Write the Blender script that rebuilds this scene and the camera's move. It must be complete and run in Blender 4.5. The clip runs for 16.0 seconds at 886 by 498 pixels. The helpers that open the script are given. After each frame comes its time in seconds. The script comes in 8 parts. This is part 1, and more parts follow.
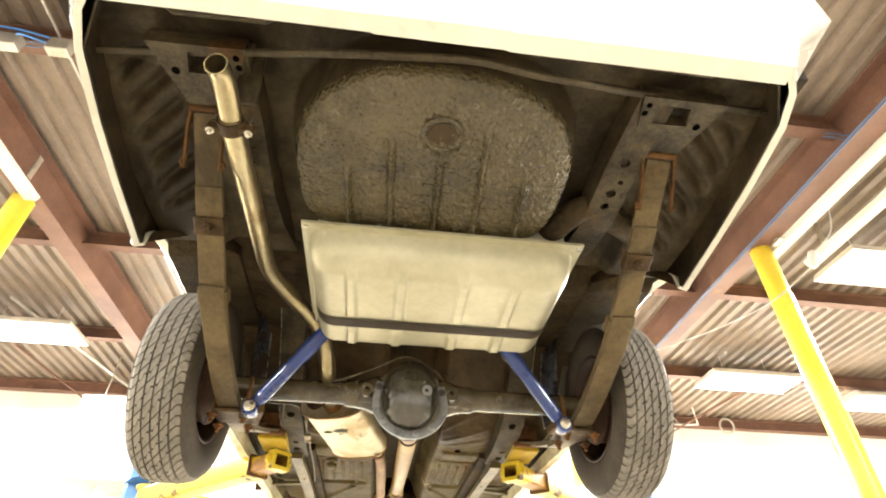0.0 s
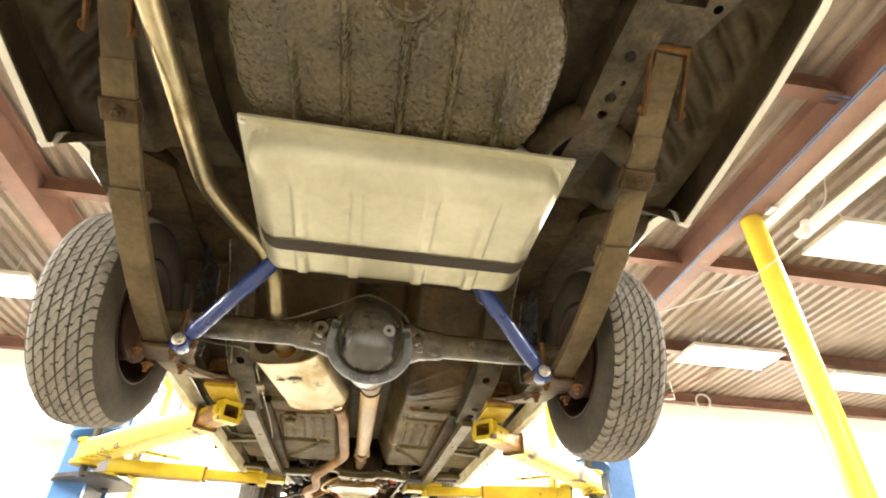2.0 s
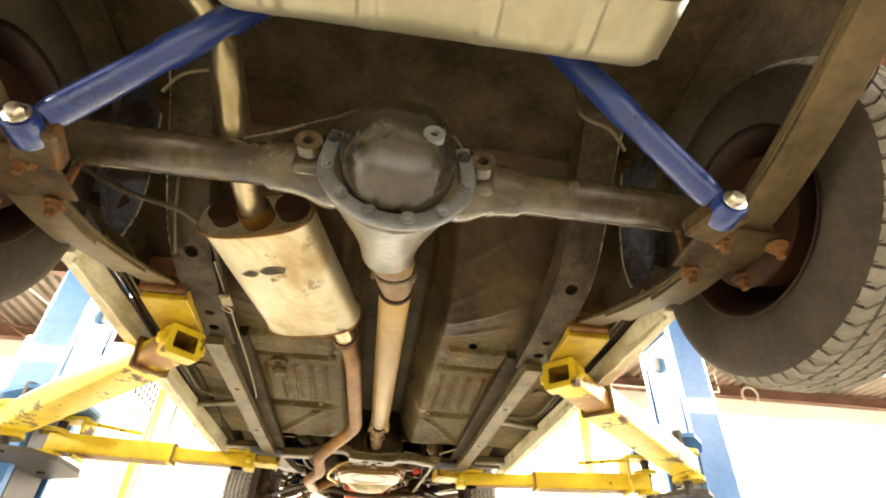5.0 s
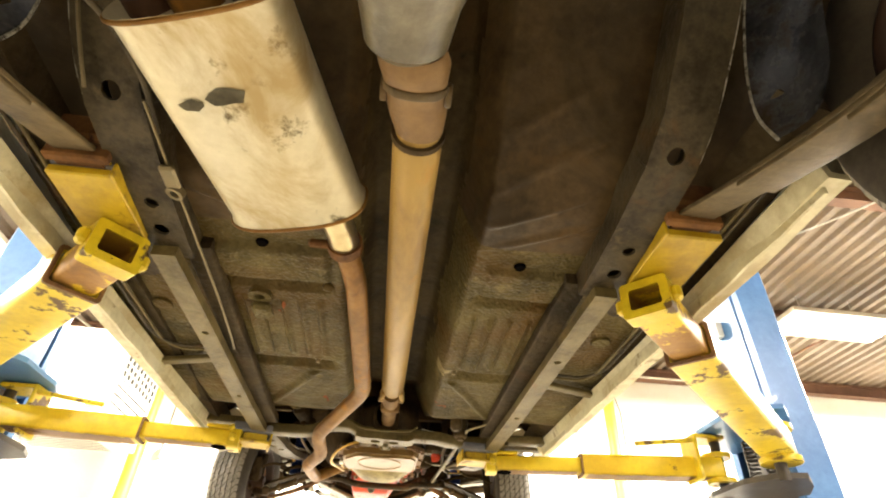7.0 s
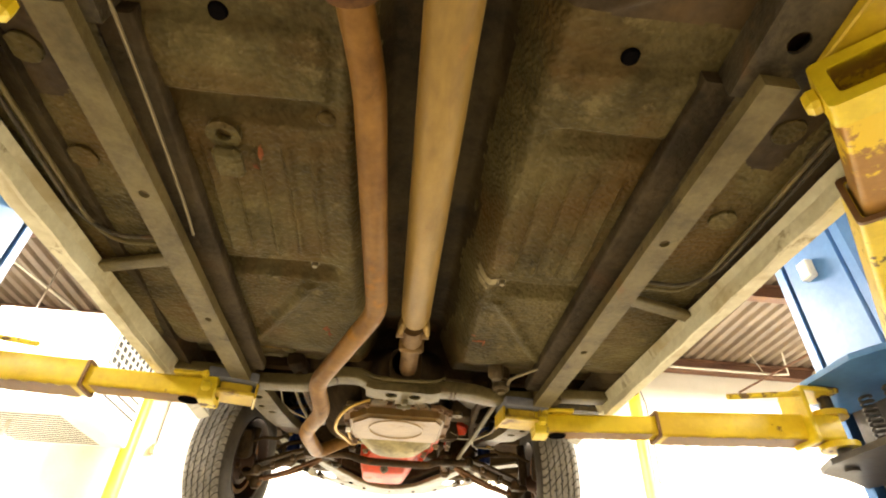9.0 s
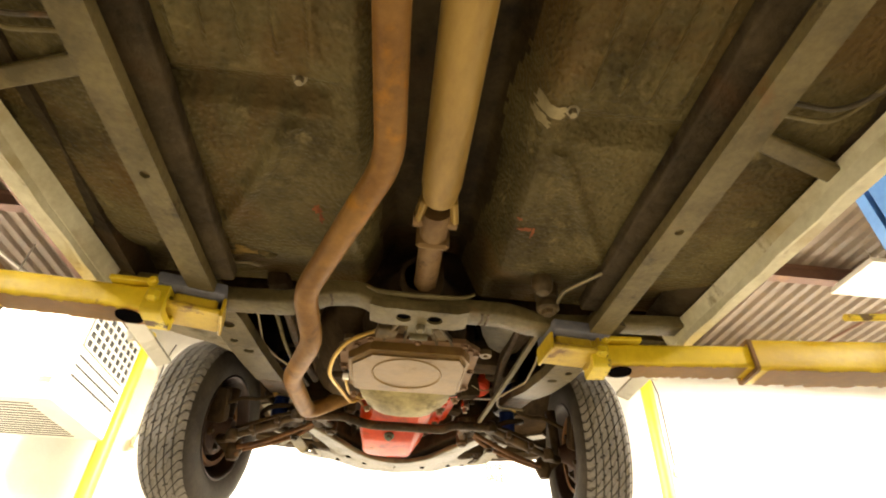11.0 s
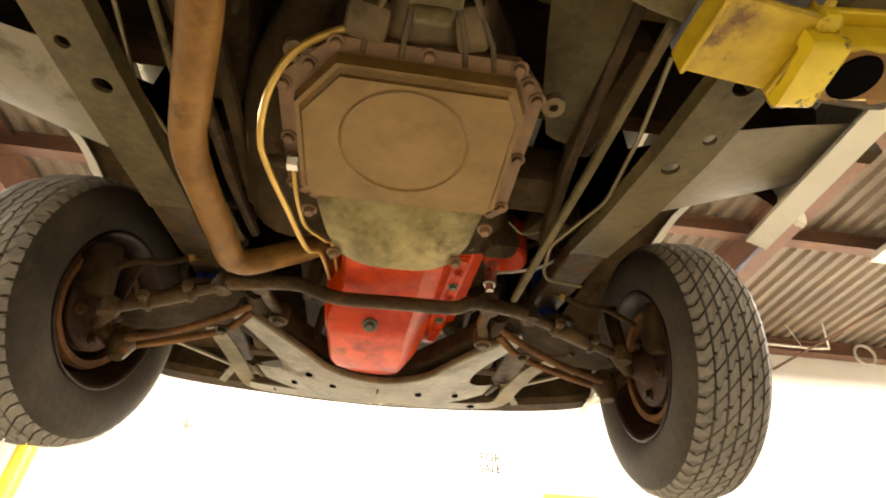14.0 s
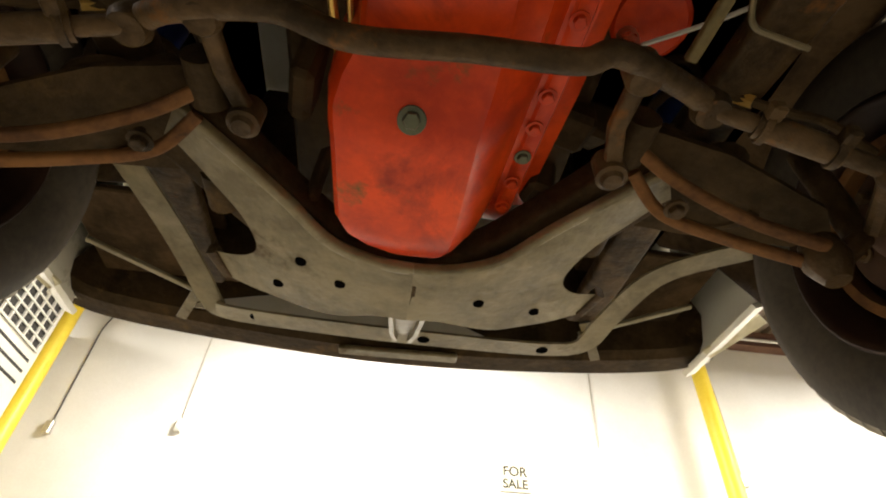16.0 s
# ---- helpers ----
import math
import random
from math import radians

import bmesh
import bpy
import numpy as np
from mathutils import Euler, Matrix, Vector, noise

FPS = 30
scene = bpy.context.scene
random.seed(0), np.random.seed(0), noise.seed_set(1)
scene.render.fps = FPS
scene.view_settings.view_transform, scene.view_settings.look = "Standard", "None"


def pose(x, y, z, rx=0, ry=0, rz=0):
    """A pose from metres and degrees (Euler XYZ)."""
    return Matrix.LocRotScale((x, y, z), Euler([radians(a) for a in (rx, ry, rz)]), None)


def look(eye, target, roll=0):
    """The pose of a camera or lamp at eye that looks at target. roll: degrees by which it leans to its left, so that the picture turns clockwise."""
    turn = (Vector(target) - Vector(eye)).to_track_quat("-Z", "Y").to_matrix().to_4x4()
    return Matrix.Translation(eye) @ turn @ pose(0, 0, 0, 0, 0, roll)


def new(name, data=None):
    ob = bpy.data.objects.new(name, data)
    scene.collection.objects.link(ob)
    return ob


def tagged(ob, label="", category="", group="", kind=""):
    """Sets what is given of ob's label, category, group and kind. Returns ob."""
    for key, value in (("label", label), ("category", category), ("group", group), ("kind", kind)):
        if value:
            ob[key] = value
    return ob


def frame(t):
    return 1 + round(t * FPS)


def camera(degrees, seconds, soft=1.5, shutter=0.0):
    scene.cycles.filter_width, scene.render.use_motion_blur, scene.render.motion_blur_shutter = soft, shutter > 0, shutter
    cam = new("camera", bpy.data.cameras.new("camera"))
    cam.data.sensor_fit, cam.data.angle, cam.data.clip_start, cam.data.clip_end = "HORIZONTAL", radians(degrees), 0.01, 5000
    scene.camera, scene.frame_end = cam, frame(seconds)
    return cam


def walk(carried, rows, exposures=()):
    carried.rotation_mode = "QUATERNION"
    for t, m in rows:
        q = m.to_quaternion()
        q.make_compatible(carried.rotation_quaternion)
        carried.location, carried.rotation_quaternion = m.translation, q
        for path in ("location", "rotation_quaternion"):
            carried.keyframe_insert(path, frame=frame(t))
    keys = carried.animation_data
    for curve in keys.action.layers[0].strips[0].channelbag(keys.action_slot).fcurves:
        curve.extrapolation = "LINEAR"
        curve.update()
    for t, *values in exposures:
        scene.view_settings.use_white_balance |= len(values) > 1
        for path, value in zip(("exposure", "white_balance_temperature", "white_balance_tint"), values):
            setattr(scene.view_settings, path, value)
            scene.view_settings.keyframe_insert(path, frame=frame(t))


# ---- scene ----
cam = camera(79.9, 16.0, soft=2.0)
PATH = [
    (0, (-0.088, 0.262, 1.269), (0.091, 1.83, 2.498), 0.8),
    (0.5, (-0.091, 0.239, 1.267), (0.111, 1.829, 2.463), 1.1),
    (1, (-0.079, 0.286, 1.258), (0.146, 1.892, 2.427), 1.3),
    (1.5, (-0.039, 0.4, 1.255), (0.202, 2.014, 2.411), 1.4),
    (2, (-0.009, 0.512, 1.285), (0.234, 2.126, 2.44), 1.5),
    (2.5, (-0.008, 0.631, 1.307), (0.232, 2.245, 2.463), 1.6),
    (3, (-0.021, 0.754, 1.315), (0.215, 2.367, 2.474), 1.8),
    (3.5, (-0.023, 0.868, 1.327), (0.212, 2.477, 2.491), 1.9),
    (4, (-0.002, 1.013, 1.323), (0.23, 2.62, 2.491), 2.0),
    (4.2, (0.004, 1.078, 1.326), (0.23, 2.681, 2.5), 1.9),
    (6.3, (-0.007, 1.59, 1.37), (0.161, 3.196, 2.551), 2.5),
    (6.5, (-0.003, 1.641, 1.374), (0.165, 3.245, 2.557), 2.4),
    (7, (0.013, 1.765, 1.378), (0.169, 3.368, 2.564), 2.4),
    (7.5, (0.011, 1.903, 1.379), (0.154, 3.506, 2.567), 2.4),
    (8, (-0.012, 2.042, 1.379), (0.129, 3.639, 2.574), 2.3),
    (8.5, (-0.02, 2.148, 1.378), (0.117, 3.743, 2.577), 2.4),
    (9, (-0.004, 2.278, 1.384), (0.129, 3.87, 2.586), 2.4),
    (9.2, (0.004, 2.325, 1.386), (0.129, 3.921, 2.584), 2.5),
    (11.3, (-0.027, 2.808, 1.377), (0.128, 4.380, 2.604), 1.9),
    (11.5, (-0.016, 2.867, 1.384), (0.141, 4.434, 2.616), 1.9),
    (12, (0.000, 2.976, 1.394), (0.152, 4.543, 2.627), 1.9),
    (12.5, (-0.012, 3.115, 1.378), (0.141, 4.678, 2.616), 1.8),
    (13, (-0.025, 3.257, 1.386), (0.133, 4.817, 2.628), 1.8),
    (13.5, (-0.012, 3.348, 1.397), (0.164, 4.904, 2.641), 1.9),
    (14, (0.009, 3.478, 1.383), (0.203, 5.029, 2.630), 1.9),
    (14.5, (0.014, 3.618, 1.406), (0.198, 5.168, 2.657), 2.2),
    (15, (0.003, 3.763, 1.411), (0.175, 5.316, 2.660), 2.5),
    (15.5, (-0.009, 3.929, 1.424), (0.158, 5.468, 2.690), 2.5),
    (16, (-0.013, 4.074, 1.448), (0.150, 5.572, 2.764), 2.6),
]
EXPOSURES = [(0, 1.08, 5900, 10), (0.5, 0.88, 5900, 10), (1.0, 0.75, 5900, 10), (1.7, 0.9, 5900, 10), (2.5, 1.0, 5900, 10), (4, 0.95, 6100, 10), (7, 0.75, 6450, 10), (9, 0.5, 6600, 10), (11, 0.2, 6600, 11), (12.5, 0.0, 6600, 13), (13.5, 0.0, 6700, 13), (14.3, -0.2, 6600, 13), (15.0, -0.5, 6400, 13), (15.5, -0.9, 6200, 11), (16, -1.05, 6200, 11)]
walk(cam, [(t, look(eye, target, roll)) for t, eye, target, roll in PATH], EXPOSURES)

# ---- world ----
# ---------------------------------------------------------------- world and light
world = bpy.data.worlds.new("shop_world")
scene.world = world
world.use_nodes = True
world.node_tree.nodes["Background"].inputs[0].default_value = (0.9, 0.85, 0.75, 1)
world.node_tree.nodes["Background"].inputs[1].default_value = 0.02

# The last lamp is added unseen, to brighten the north wall.
LAMP_SPOTS = [(-4.2, 6.1), (4.6, 6.2), (4.5, 3.7), (-4.4, 2.6), (6.9, 6.6), (-4.4, -1.2), (4.6, -1.2), (0.0, -2.6), (0.0, 6.9)]
LAMP_Z = 4.16
for lx, ly in LAMP_SPOTS:
    light = bpy.data.lights.new("high_bay_light", "AREA")
    light.shape, light.size, light.size_y = "RECTANGLE", 1.15, 0.45
    # Lamps beyond y = 5 get nearly double power to brighten the wall.
    light.energy, light.color = 620 if ly > 5 else 330, (1.0, 0.925, 0.80)
    lamp = new("high_bay_light", light)
    lamp.matrix_world = pose(lx, ly, LAMP_Z - 0.05, 0, 0, 0)

# ---------------------------------------------------------------- materials
def ramp_pair(a, b):
    return (*a, 1), (*b, 1)


def material(name, low, high, rough=0.6, metal=0.0, scale=6.0, fine=60.0, bump=0.15, spots=None, spot_scale=9.0, spot_cut=0.6, spot_rough=0.9, spread=0.09, coat=0.0, stretch=(1, 1, 1), relief=0.004, spots2=None, spot2_scale=3.0, spot2_cut=0.55, pebble=0.0, edge=0.07, spec=0.5):
    """Two-scale procedural surface: broad tone from low to high, fine grain with relief, and optional worn spots of another colour."""
    m = bpy.data.materials.new(name)
    m.use_nodes = True
    nt = m.node_tree
    nodes, links = nt.nodes, nt.links
    bsdf = nodes["Principled BSDF"]
    geo = nodes.new("ShaderNodeTexCoord")
    mapping = nodes.new("ShaderNodeMapping")
    mapping.inputs["Scale"].default_value = stretch
    links.new(geo.outputs["Object"], mapping.inputs["Vector"])
    info = nodes.new("ShaderNodeObjectInfo")
    shift = nodes.new("ShaderNodeVectorMath")
    shift.operation = "MULTIPLY_ADD"
    links.new(info.outputs["Random"], shift.inputs[0])
    shift.inputs[1].default_value = (7, 3, 5)
    links.new(mapping.outputs["Vector"], shift.inputs[2])
    broad = nodes.new("ShaderNodeTexNoise")
    broad.inputs["Scale"].default_value, broad.inputs["Detail"].default_value, broad.inputs["Roughness"].default_value = scale, 6, 0.62
    grain = nodes.new("ShaderNodeTexNoise")
    grain.inputs["Scale"].default_value, grain.inputs["Detail"].default_value, grain.inputs["Roughness"].default_value = fine, 4, 0.6
    for n in (broad, grain):
        links.new(shift.outputs[0], n.inputs["Vector"])
    mix_f = nodes.new("ShaderNodeMath")
    mix_f.operation = "MULTIPLY_ADD"
    links.new(grain.outputs["Fac"], mix_f.inputs[0])
    mix_f.inputs[1].default_value = 0.35
    links.new(broad.outputs["Fac"], mix_f.inputs[2])
    ramp = nodes.new("ShaderNodeValToRGB")
    a, b = ramp_pair(low, high)
    ramp.color_ramp.elements[0].color, ramp.color_ramp.elements[1].color = a, b
    ramp.color_ramp.elements[0].position, ramp.color_ramp.elements[1].position = 0.67 - spread * 1.6, 0.67 + spread * 1.6
    links.new(mix_f.outputs[0], ramp.inputs[0])
    colour = ramp.outputs[0]
    rough_socket = None
    if spots:
        sp = nodes.new("ShaderNodeTexNoise")
        sp.inputs["Scale"].default_value, sp.inputs["Detail"].default_value, sp.inputs["Roughness"].default_value = spot_scale, 8, 0.7
        links.new(shift.outputs[0], sp.inputs["Vector"])
        cut = nodes.new("ShaderNodeValToRGB")
        cut.color_ramp.elements[0].position, cut.color_ramp.elements[1].position = spot_cut, min(spot_cut + edge, 1)
        links.new(sp.outputs["Fac"], cut.inputs[0])
        mx = nodes.new("ShaderNodeMix")
        mx.data_type = "RGBA"
        links.new(cut.outputs[0], mx.inputs[0])
        links.new(colour, mx.inputs[6])
        mx.inputs[7].default_value = (*spots, 1)
        colour = mx.outputs[2]
        mr = nodes.new("ShaderNodeMapRange")
        links.new(cut.outputs[0], mr.inputs[0])
        mr.inputs[3].default_value, mr.inputs[4].default_value = rough, spot_rough
        rough_socket = mr.outputs[0]
    if spots2:
        sp2 = nodes.new("ShaderNodeTexNoise")
        sp2.inputs["Scale"].default_value, sp2.inputs["Detail"].default_value, sp2.inputs["Roughness"].default_value, sp2.inputs["Distortion"].default_value = spot2_scale, 7, 0.65, 0.8
        links.new(shift.outputs[0], sp2.inputs["Vector"])
        cut2 = nodes.new("ShaderNodeValToRGB")
        cut2.color_ramp.elements[0].position, cut2.color_ramp.elements[1].position = spot2_cut, min(spot2_cut + 0.16, 1)
        links.new(sp2.outputs["Fac"], cut2.inputs[0])
        mx2 = nodes.new("ShaderNodeMix")
        mx2.data_type = "RGBA"
        links.new(cut2.outputs[0], mx2.inputs[0])
        links.new(colour, mx2.inputs[6])
        mx2.inputs[7].default_value = (*spots2, 1)
        colour = mx2.outputs[2]
    links.new(colour, bsdf.inputs["Base Color"])
    if rough_socket is None:
        mr = nodes.new("ShaderNodeMapRange")
        links.new(broad.outputs["Fac"], mr.inputs[0])
        mr.inputs[1].default_value, mr.inputs[2].default_value = 0.3, 0.7
        mr.inputs[3].default_value, mr.inputs[4].default_value = max(rough - 0.1, 0.03), min(rough + 0.12, 1)
        rough_socket = mr.outputs[0]
    links.new(rough_socket, bsdf.inputs["Roughness"])
    bsdf.inputs["Metallic"].default_value = metal
    bsdf.inputs["Specular IOR Level"].default_value = spec
    bsdf.inputs["Coat Weight"].default_value = coat
    if bump:
        bp = nodes.new("ShaderNodeBump")
        bp.inputs["Strength"].default_value, bp.inputs["Distance"].default_value = bump, relief
        add = nodes.new("ShaderNodeMath")
        add.operation = "ADD"
        links.new(grain.outputs["Fac"], add.inputs[0])
        links.new(broad.outputs["Fac"], add.inputs[1])
        height = add.outputs[0]
        if pebble:
            vor = nodes.new("ShaderNodeTexVoronoi")
            vor.feature = "SMOOTH_F1"
            vor.inputs["Scale"].default_value = pebble
            wob = nodes.new("ShaderNodeVectorMath")
            wob.operation = "MULTIPLY_ADD"
            links.new(grain.outputs["Color"], wob.inputs[0])
            wob.inputs[1].default_value = (0.008, 0.008, 0.008)
            links.new(shift.outputs[0], wob.inputs[2])
            links.new(wob.outputs[0], vor.inputs["Vector"])
            inv = nodes.new("ShaderNodeMath")
            inv.operation = "MULTIPLY_ADD"
            links.new(vor.outputs["Distance"], inv.inputs[0])
            inv.inputs[1].default_value = -1.7
            soft_h = nodes.new("ShaderNodeMath")
            soft_h.operation = "MULTIPLY"
            links.new(height, soft_h.inputs[0])
            soft_h.inputs[1].default_value = 0.45
            links.new(soft_h.outputs[0], inv.inputs[2])
            height = inv.outputs[0]
        links.new(height, bp.inputs["Height"])
        links.new(bp.outputs[0], bsdf.inputs["Normal"])
    return m


def glow(name, colour, strength):
    m = bpy.data.materials.new(name)
    m.use_nodes = True
    b = m.node_tree.nodes["Principled BSDF"]
    b.inputs["Emission Color"].default_value, b.inputs["Emission Strength"].default_value = (*colour, 1), strength
    b.inputs["Base Color"].default_value = (0.8, 0.8, 0.75, 1)
    return m


M_WALL = material("white_wall_paint", (0.74, 0.72, 0.66), (0.84, 0.82, 0.77), 0.7, scale=1.2, fine=90, bump=0.06)
M_FLOOR = material("shop_floor_concrete", (0.15, 0.133, 0.099), (0.22, 0.197, 0.150), 0.5, scale=1.5, fine=40, bump=0.1, spots=(0.11, 0.092, 0.065), spot_scale=1.3, spot_cut=0.68)
M_DECK = material("brown_roof_deck", (0.155, 0.114, 0.080), (0.24, 0.183, 0.134), 0.5, scale=1.2, fine=30, bump=0.05)
M_STEEL_RED = material("primer_red_beam", (0.120, 0.055, 0.033), (0.190, 0.094, 0.057), 0.6, scale=2.0, fine=40, bump=0.1, spots=(0.25, 0.14, 0.07), spot_scale=3, spot_cut=0.6)
M_LAMP = glow("lamp_diffuser", (1.0, 0.93, 0.80), 14)
M_TROFFER = material("white_strip_channel", (0.62, 0.58, 0.50), (0.75, 0.71, 0.63), 0.5, scale=3, fine=60, bump=0.05)
M_GALV = material("galvanised_conduit", (0.45, 0.42, 0.36), (0.62, 0.58, 0.50), 0.4, metal=0.7, scale=10, fine=80, bump=0.06)
M_BLUE_PIPE = material("blue_air_line", (0.07, 0.12, 0.24), (0.10, 0.17, 0.31), 0.4, scale=6, fine=80, bump=0.05)
M_BLUE_CABLE = material("bright_blue_cable", (0.06, 0.20, 0.55), (0.09, 0.27, 0.65), 0.45, scale=12, fine=80, bump=0.03)
M_CORD = material("pale_cord", (0.45, 0.42, 0.36), (0.6, 0.57, 0.5), 0.6, scale=20, fine=90, bump=0.05)
M_DARK_CORD = material("dark_cord", (0.05, 0.045, 0.04), (0.08, 0.075, 0.065), 0.6, scale=20, fine=90, bump=0.05)
M_YELLOW_POST = material("yellow_post_paint", (0.78, 0.56, 0.03), (0.86, 0.66, 0.06), 0.4, scale=3, fine=50, bump=0.05)
M_UNIT = material("cream_unit_casing", (0.70, 0.68, 0.60), (0.80, 0.78, 0.70), 0.45, scale=3, fine=60, bump=0.03)
M_SLOT = material("dark_slot", (0.03, 0.028, 0.025), (0.05, 0.045, 0.04), 0.7, scale=8, fine=50, bump=0.0)
M_PAPER = material("aged_paper_sign", (0.70, 0.66, 0.50), (0.76, 0.72, 0.57), 0.8, scale=10, fine=80, bump=0.03)
M_INK = material("printed_ink", (0.0240, 0.0220, 0.0120), (0.0400, 0.0360, 0.0200), 0.8, scale=20, fine=80, bump=0.0)
M_LIFT_BLUE = material("lift_blue_paint", (0.05, 0.16, 0.42), (0.09, 0.24, 0.54), 0.35, scale=3, fine=50, bump=0.06, spots=(0.13, 0.16, 0.22), spot_scale=7, spot_cut=0.70, coat=0.2)
M_LIFT_YELLOW = material("worn_lift_yellow", (0.56, 0.40, 0.010), (0.76, 0.58, 0.02), 0.38, scale=8, fine=60, bump=0.25, spots=(0.13, 0.075, 0.026), spot_scale=8, spot_cut=0.56, spot_rough=0.65, edge=0.025, spots2=(0.46, 0.30, 0.02), spot2_scale=4, spot2_cut=0.57)
M_LIFT_EXT = material("paint_worn_tube", (0.24, 0.115, 0.022), (0.40, 0.20, 0.03), 0.45, metal=0.15, scale=5, fine=60, bump=0.25, spots=(0.70, 0.48, 0.015), spot_scale=6, spot_cut=0.545, spot_rough=0.45, edge=0.03, spots2=(0.12, 0.06, 0.025), spot2_scale=8, spot2_cut=0.57)
M_ARM_YELLOW = material("lift_arm_yellow", (0.60, 0.40, 0.010), (0.78, 0.57, 0.02), 0.36, scale=7, fine=60, bump=0.2, spots=(0.24, 0.115, 0.025), spot_scale=9, spot_cut=0.62, spot_rough=0.65, edge=0.03, spots2=(0.55, 0.36, 0.015), spot2_scale=5, spot2_cut=0.58)
M_PAD_YELLOW = material("grimy_pad_yellow", (0.34, 0.215, 0.008), (0.54, 0.37, 0.012), 0.42, scale=9, fine=60, bump=0.25, spots=(0.15, 0.075, 0.02), spot_scale=8, spot_cut=0.57, spot_rough=0.65, edge=0.08, spots2=(0.60, 0.43, 0.015), spot2_scale=7, spot2_cut=0.6)
M_ARM_UNDER = material("arm_underside_brown", (0.27, 0.13, 0.022), (0.40, 0.20, 0.034), 0.42, metal=0.1, scale=4, fine=60, bump=0.15, spots=(0.17, 0.08, 0.022), spot_scale=7, spot_cut=0.60, edge=0.12)
M_LIFT_RUST = material("bare_rusty_lift_steel", (0.12, 0.06, 0.022), (0.24, 0.125, 0.04), 0.6, metal=0.2, scale=6, fine=60, bump=0.2, spots=(0.10, 0.05, 0.025), spot_scale=12, spot_cut=0.58)
M_LIFT_DARK = material("greasy_dark_steel", (0.035, 0.03, 0.027), (0.09, 0.075, 0.06), 0.5, metal=0.4, scale=8, fine=60, bump=0.2)
M_PAD = material("worn_rubber_pad", (0.10, 0.10, 0.115), (0.19, 0.185, 0.195), 0.8, scale=12, fine=70, bump=0.3)
M_UNDER = material("undercoated_floor", (0.0415, 0.0305, 0.0108), (0.1294, 0.1003, 0.0387), 0.46, scale=5, fine=70, bump=0.6, relief=0.0036, spots=(0.1525, 0.1193, 0.0494), spot_scale=16, spot_cut=0.57, spot_rough=0.5, edge=0.10, spots2=(0.0976, 0.0572, 0.0172), spot2_scale=2.6, spot2_cut=0.50, pebble=135, spread=0.11, spec=0.06)
M_SLOPE = material("smooth_brown_undercoat", (0.0309, 0.0194, 0.0079), (0.0926, 0.0586, 0.0241), 0.42, scale=4, fine=50, bump=0.35, relief=0.004, spots=(0.1009, 0.0577, 0.0204), spot_scale=5, spot_cut=0.57, edge=0.14, spots2=(0.0415, 0.0283, 0.0121), spot2_scale=3, spot2_cut=0.52, spec=0.15)
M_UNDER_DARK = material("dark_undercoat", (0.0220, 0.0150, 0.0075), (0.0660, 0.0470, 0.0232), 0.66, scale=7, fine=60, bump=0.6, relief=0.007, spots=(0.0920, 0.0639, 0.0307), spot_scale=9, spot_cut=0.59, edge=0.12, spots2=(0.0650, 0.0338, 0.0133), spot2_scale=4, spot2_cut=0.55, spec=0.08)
M_WELL = material("pebbled_undercoat", (0.0552, 0.0405, 0.0156), (0.0994, 0.0748, 0.0312), 0.20, scale=7, fine=80, bump=0.75, relief=0.0055, pebble=115, spots=(0.1058, 0.0792, 0.0335), spot_scale=5, spot_cut=0.56, spot_rough=0.38, edge=0.12, spots2=(0.0368, 0.0273, 0.0125), spot2_scale=3, spot2_cut=0.56, spec=0.5)
M_RAIL = material("black_chassis_paint", (0.0220, 0.0164, 0.0091), (0.0850, 0.0658, 0.0373), 0.40, scale=11, fine=90, bump=0.45, relief=0.005, spots=(0.1450, 0.1081, 0.0564), spot_scale=13, spot_cut=0.59, spot_rough=0.6, edge=0.12, spots2=(0.1150, 0.0545, 0.0149), spot2_scale=7, spot2_cut=0.60, spec=0.17)
M_SUBFRAME = material("grimy_olive_steel", (0.0560, 0.0414, 0.0174), (0.1300, 0.0987, 0.0432), 0.42, scale=9, fine=90, bump=0.4, spots=(0.0400, 0.0273, 0.0124), spot_scale=11, spot_cut=0.59, spot_rough=0.55, edge=0.12, spots2=(0.1400, 0.0677, 0.0191), spot2_scale=7, spot2_cut=0.60, spec=0.17)
M_CONNECT = material("olive_painted_steel", (0.0780, 0.0583, 0.0216), (0.1580, 0.1222, 0.0515), 0.40, scale=9, fine=90, bump=0.3, spots=(0.0450, 0.0329, 0.0158), spot_scale=13, spot_cut=0.60, spot_rough=0.55, edge=0.10, spots2=(0.1500, 0.0771, 0.0199), spot2_scale=7, spot2_cut=0.60, spec=0.17)
M_WHITE_CAR = material("cream_white_car_paint", (0.72, 0.68, 0.56), (0.80, 0.77, 0.66), 0.3, scale=3, fine=50, bump=0.03, coat=0.6)
M_ROCKER = material("stained_white_rocker", (0.54, 0.48, 0.29), (0.78, 0.73, 0.52), 0.40, scale=6, fine=60, bump=0.3, spots=(0.22, 0.15, 0.06), spot_scale=11, spot_cut=0.60, edge=0.10, spots2=(0.42, 0.32, 0.15), spot2_scale=4, spot2_cut=0.54)
M_TANK = material("plated_fuel_tank_steel", (0.44, 0.405, 0.275), (0.56, 0.525, 0.375), 0.42, metal=0.5, scale=4, fine=40, bump=0.08, relief=0.006, spots=(0.64, 0.61, 0.46), spot_scale=4, spot_cut=0.58, spot_rough=0.5, edge=0.2, spots2=(0.36, 0.32, 0.19), spot2_scale=2.5, spot2_cut=0.58)
M_STRAP = material("black_tank_strap", (0.050, 0.033, 0.019), (0.085, 0.058, 0.034), 0.5, scale=8, fine=80, bump=0.15)
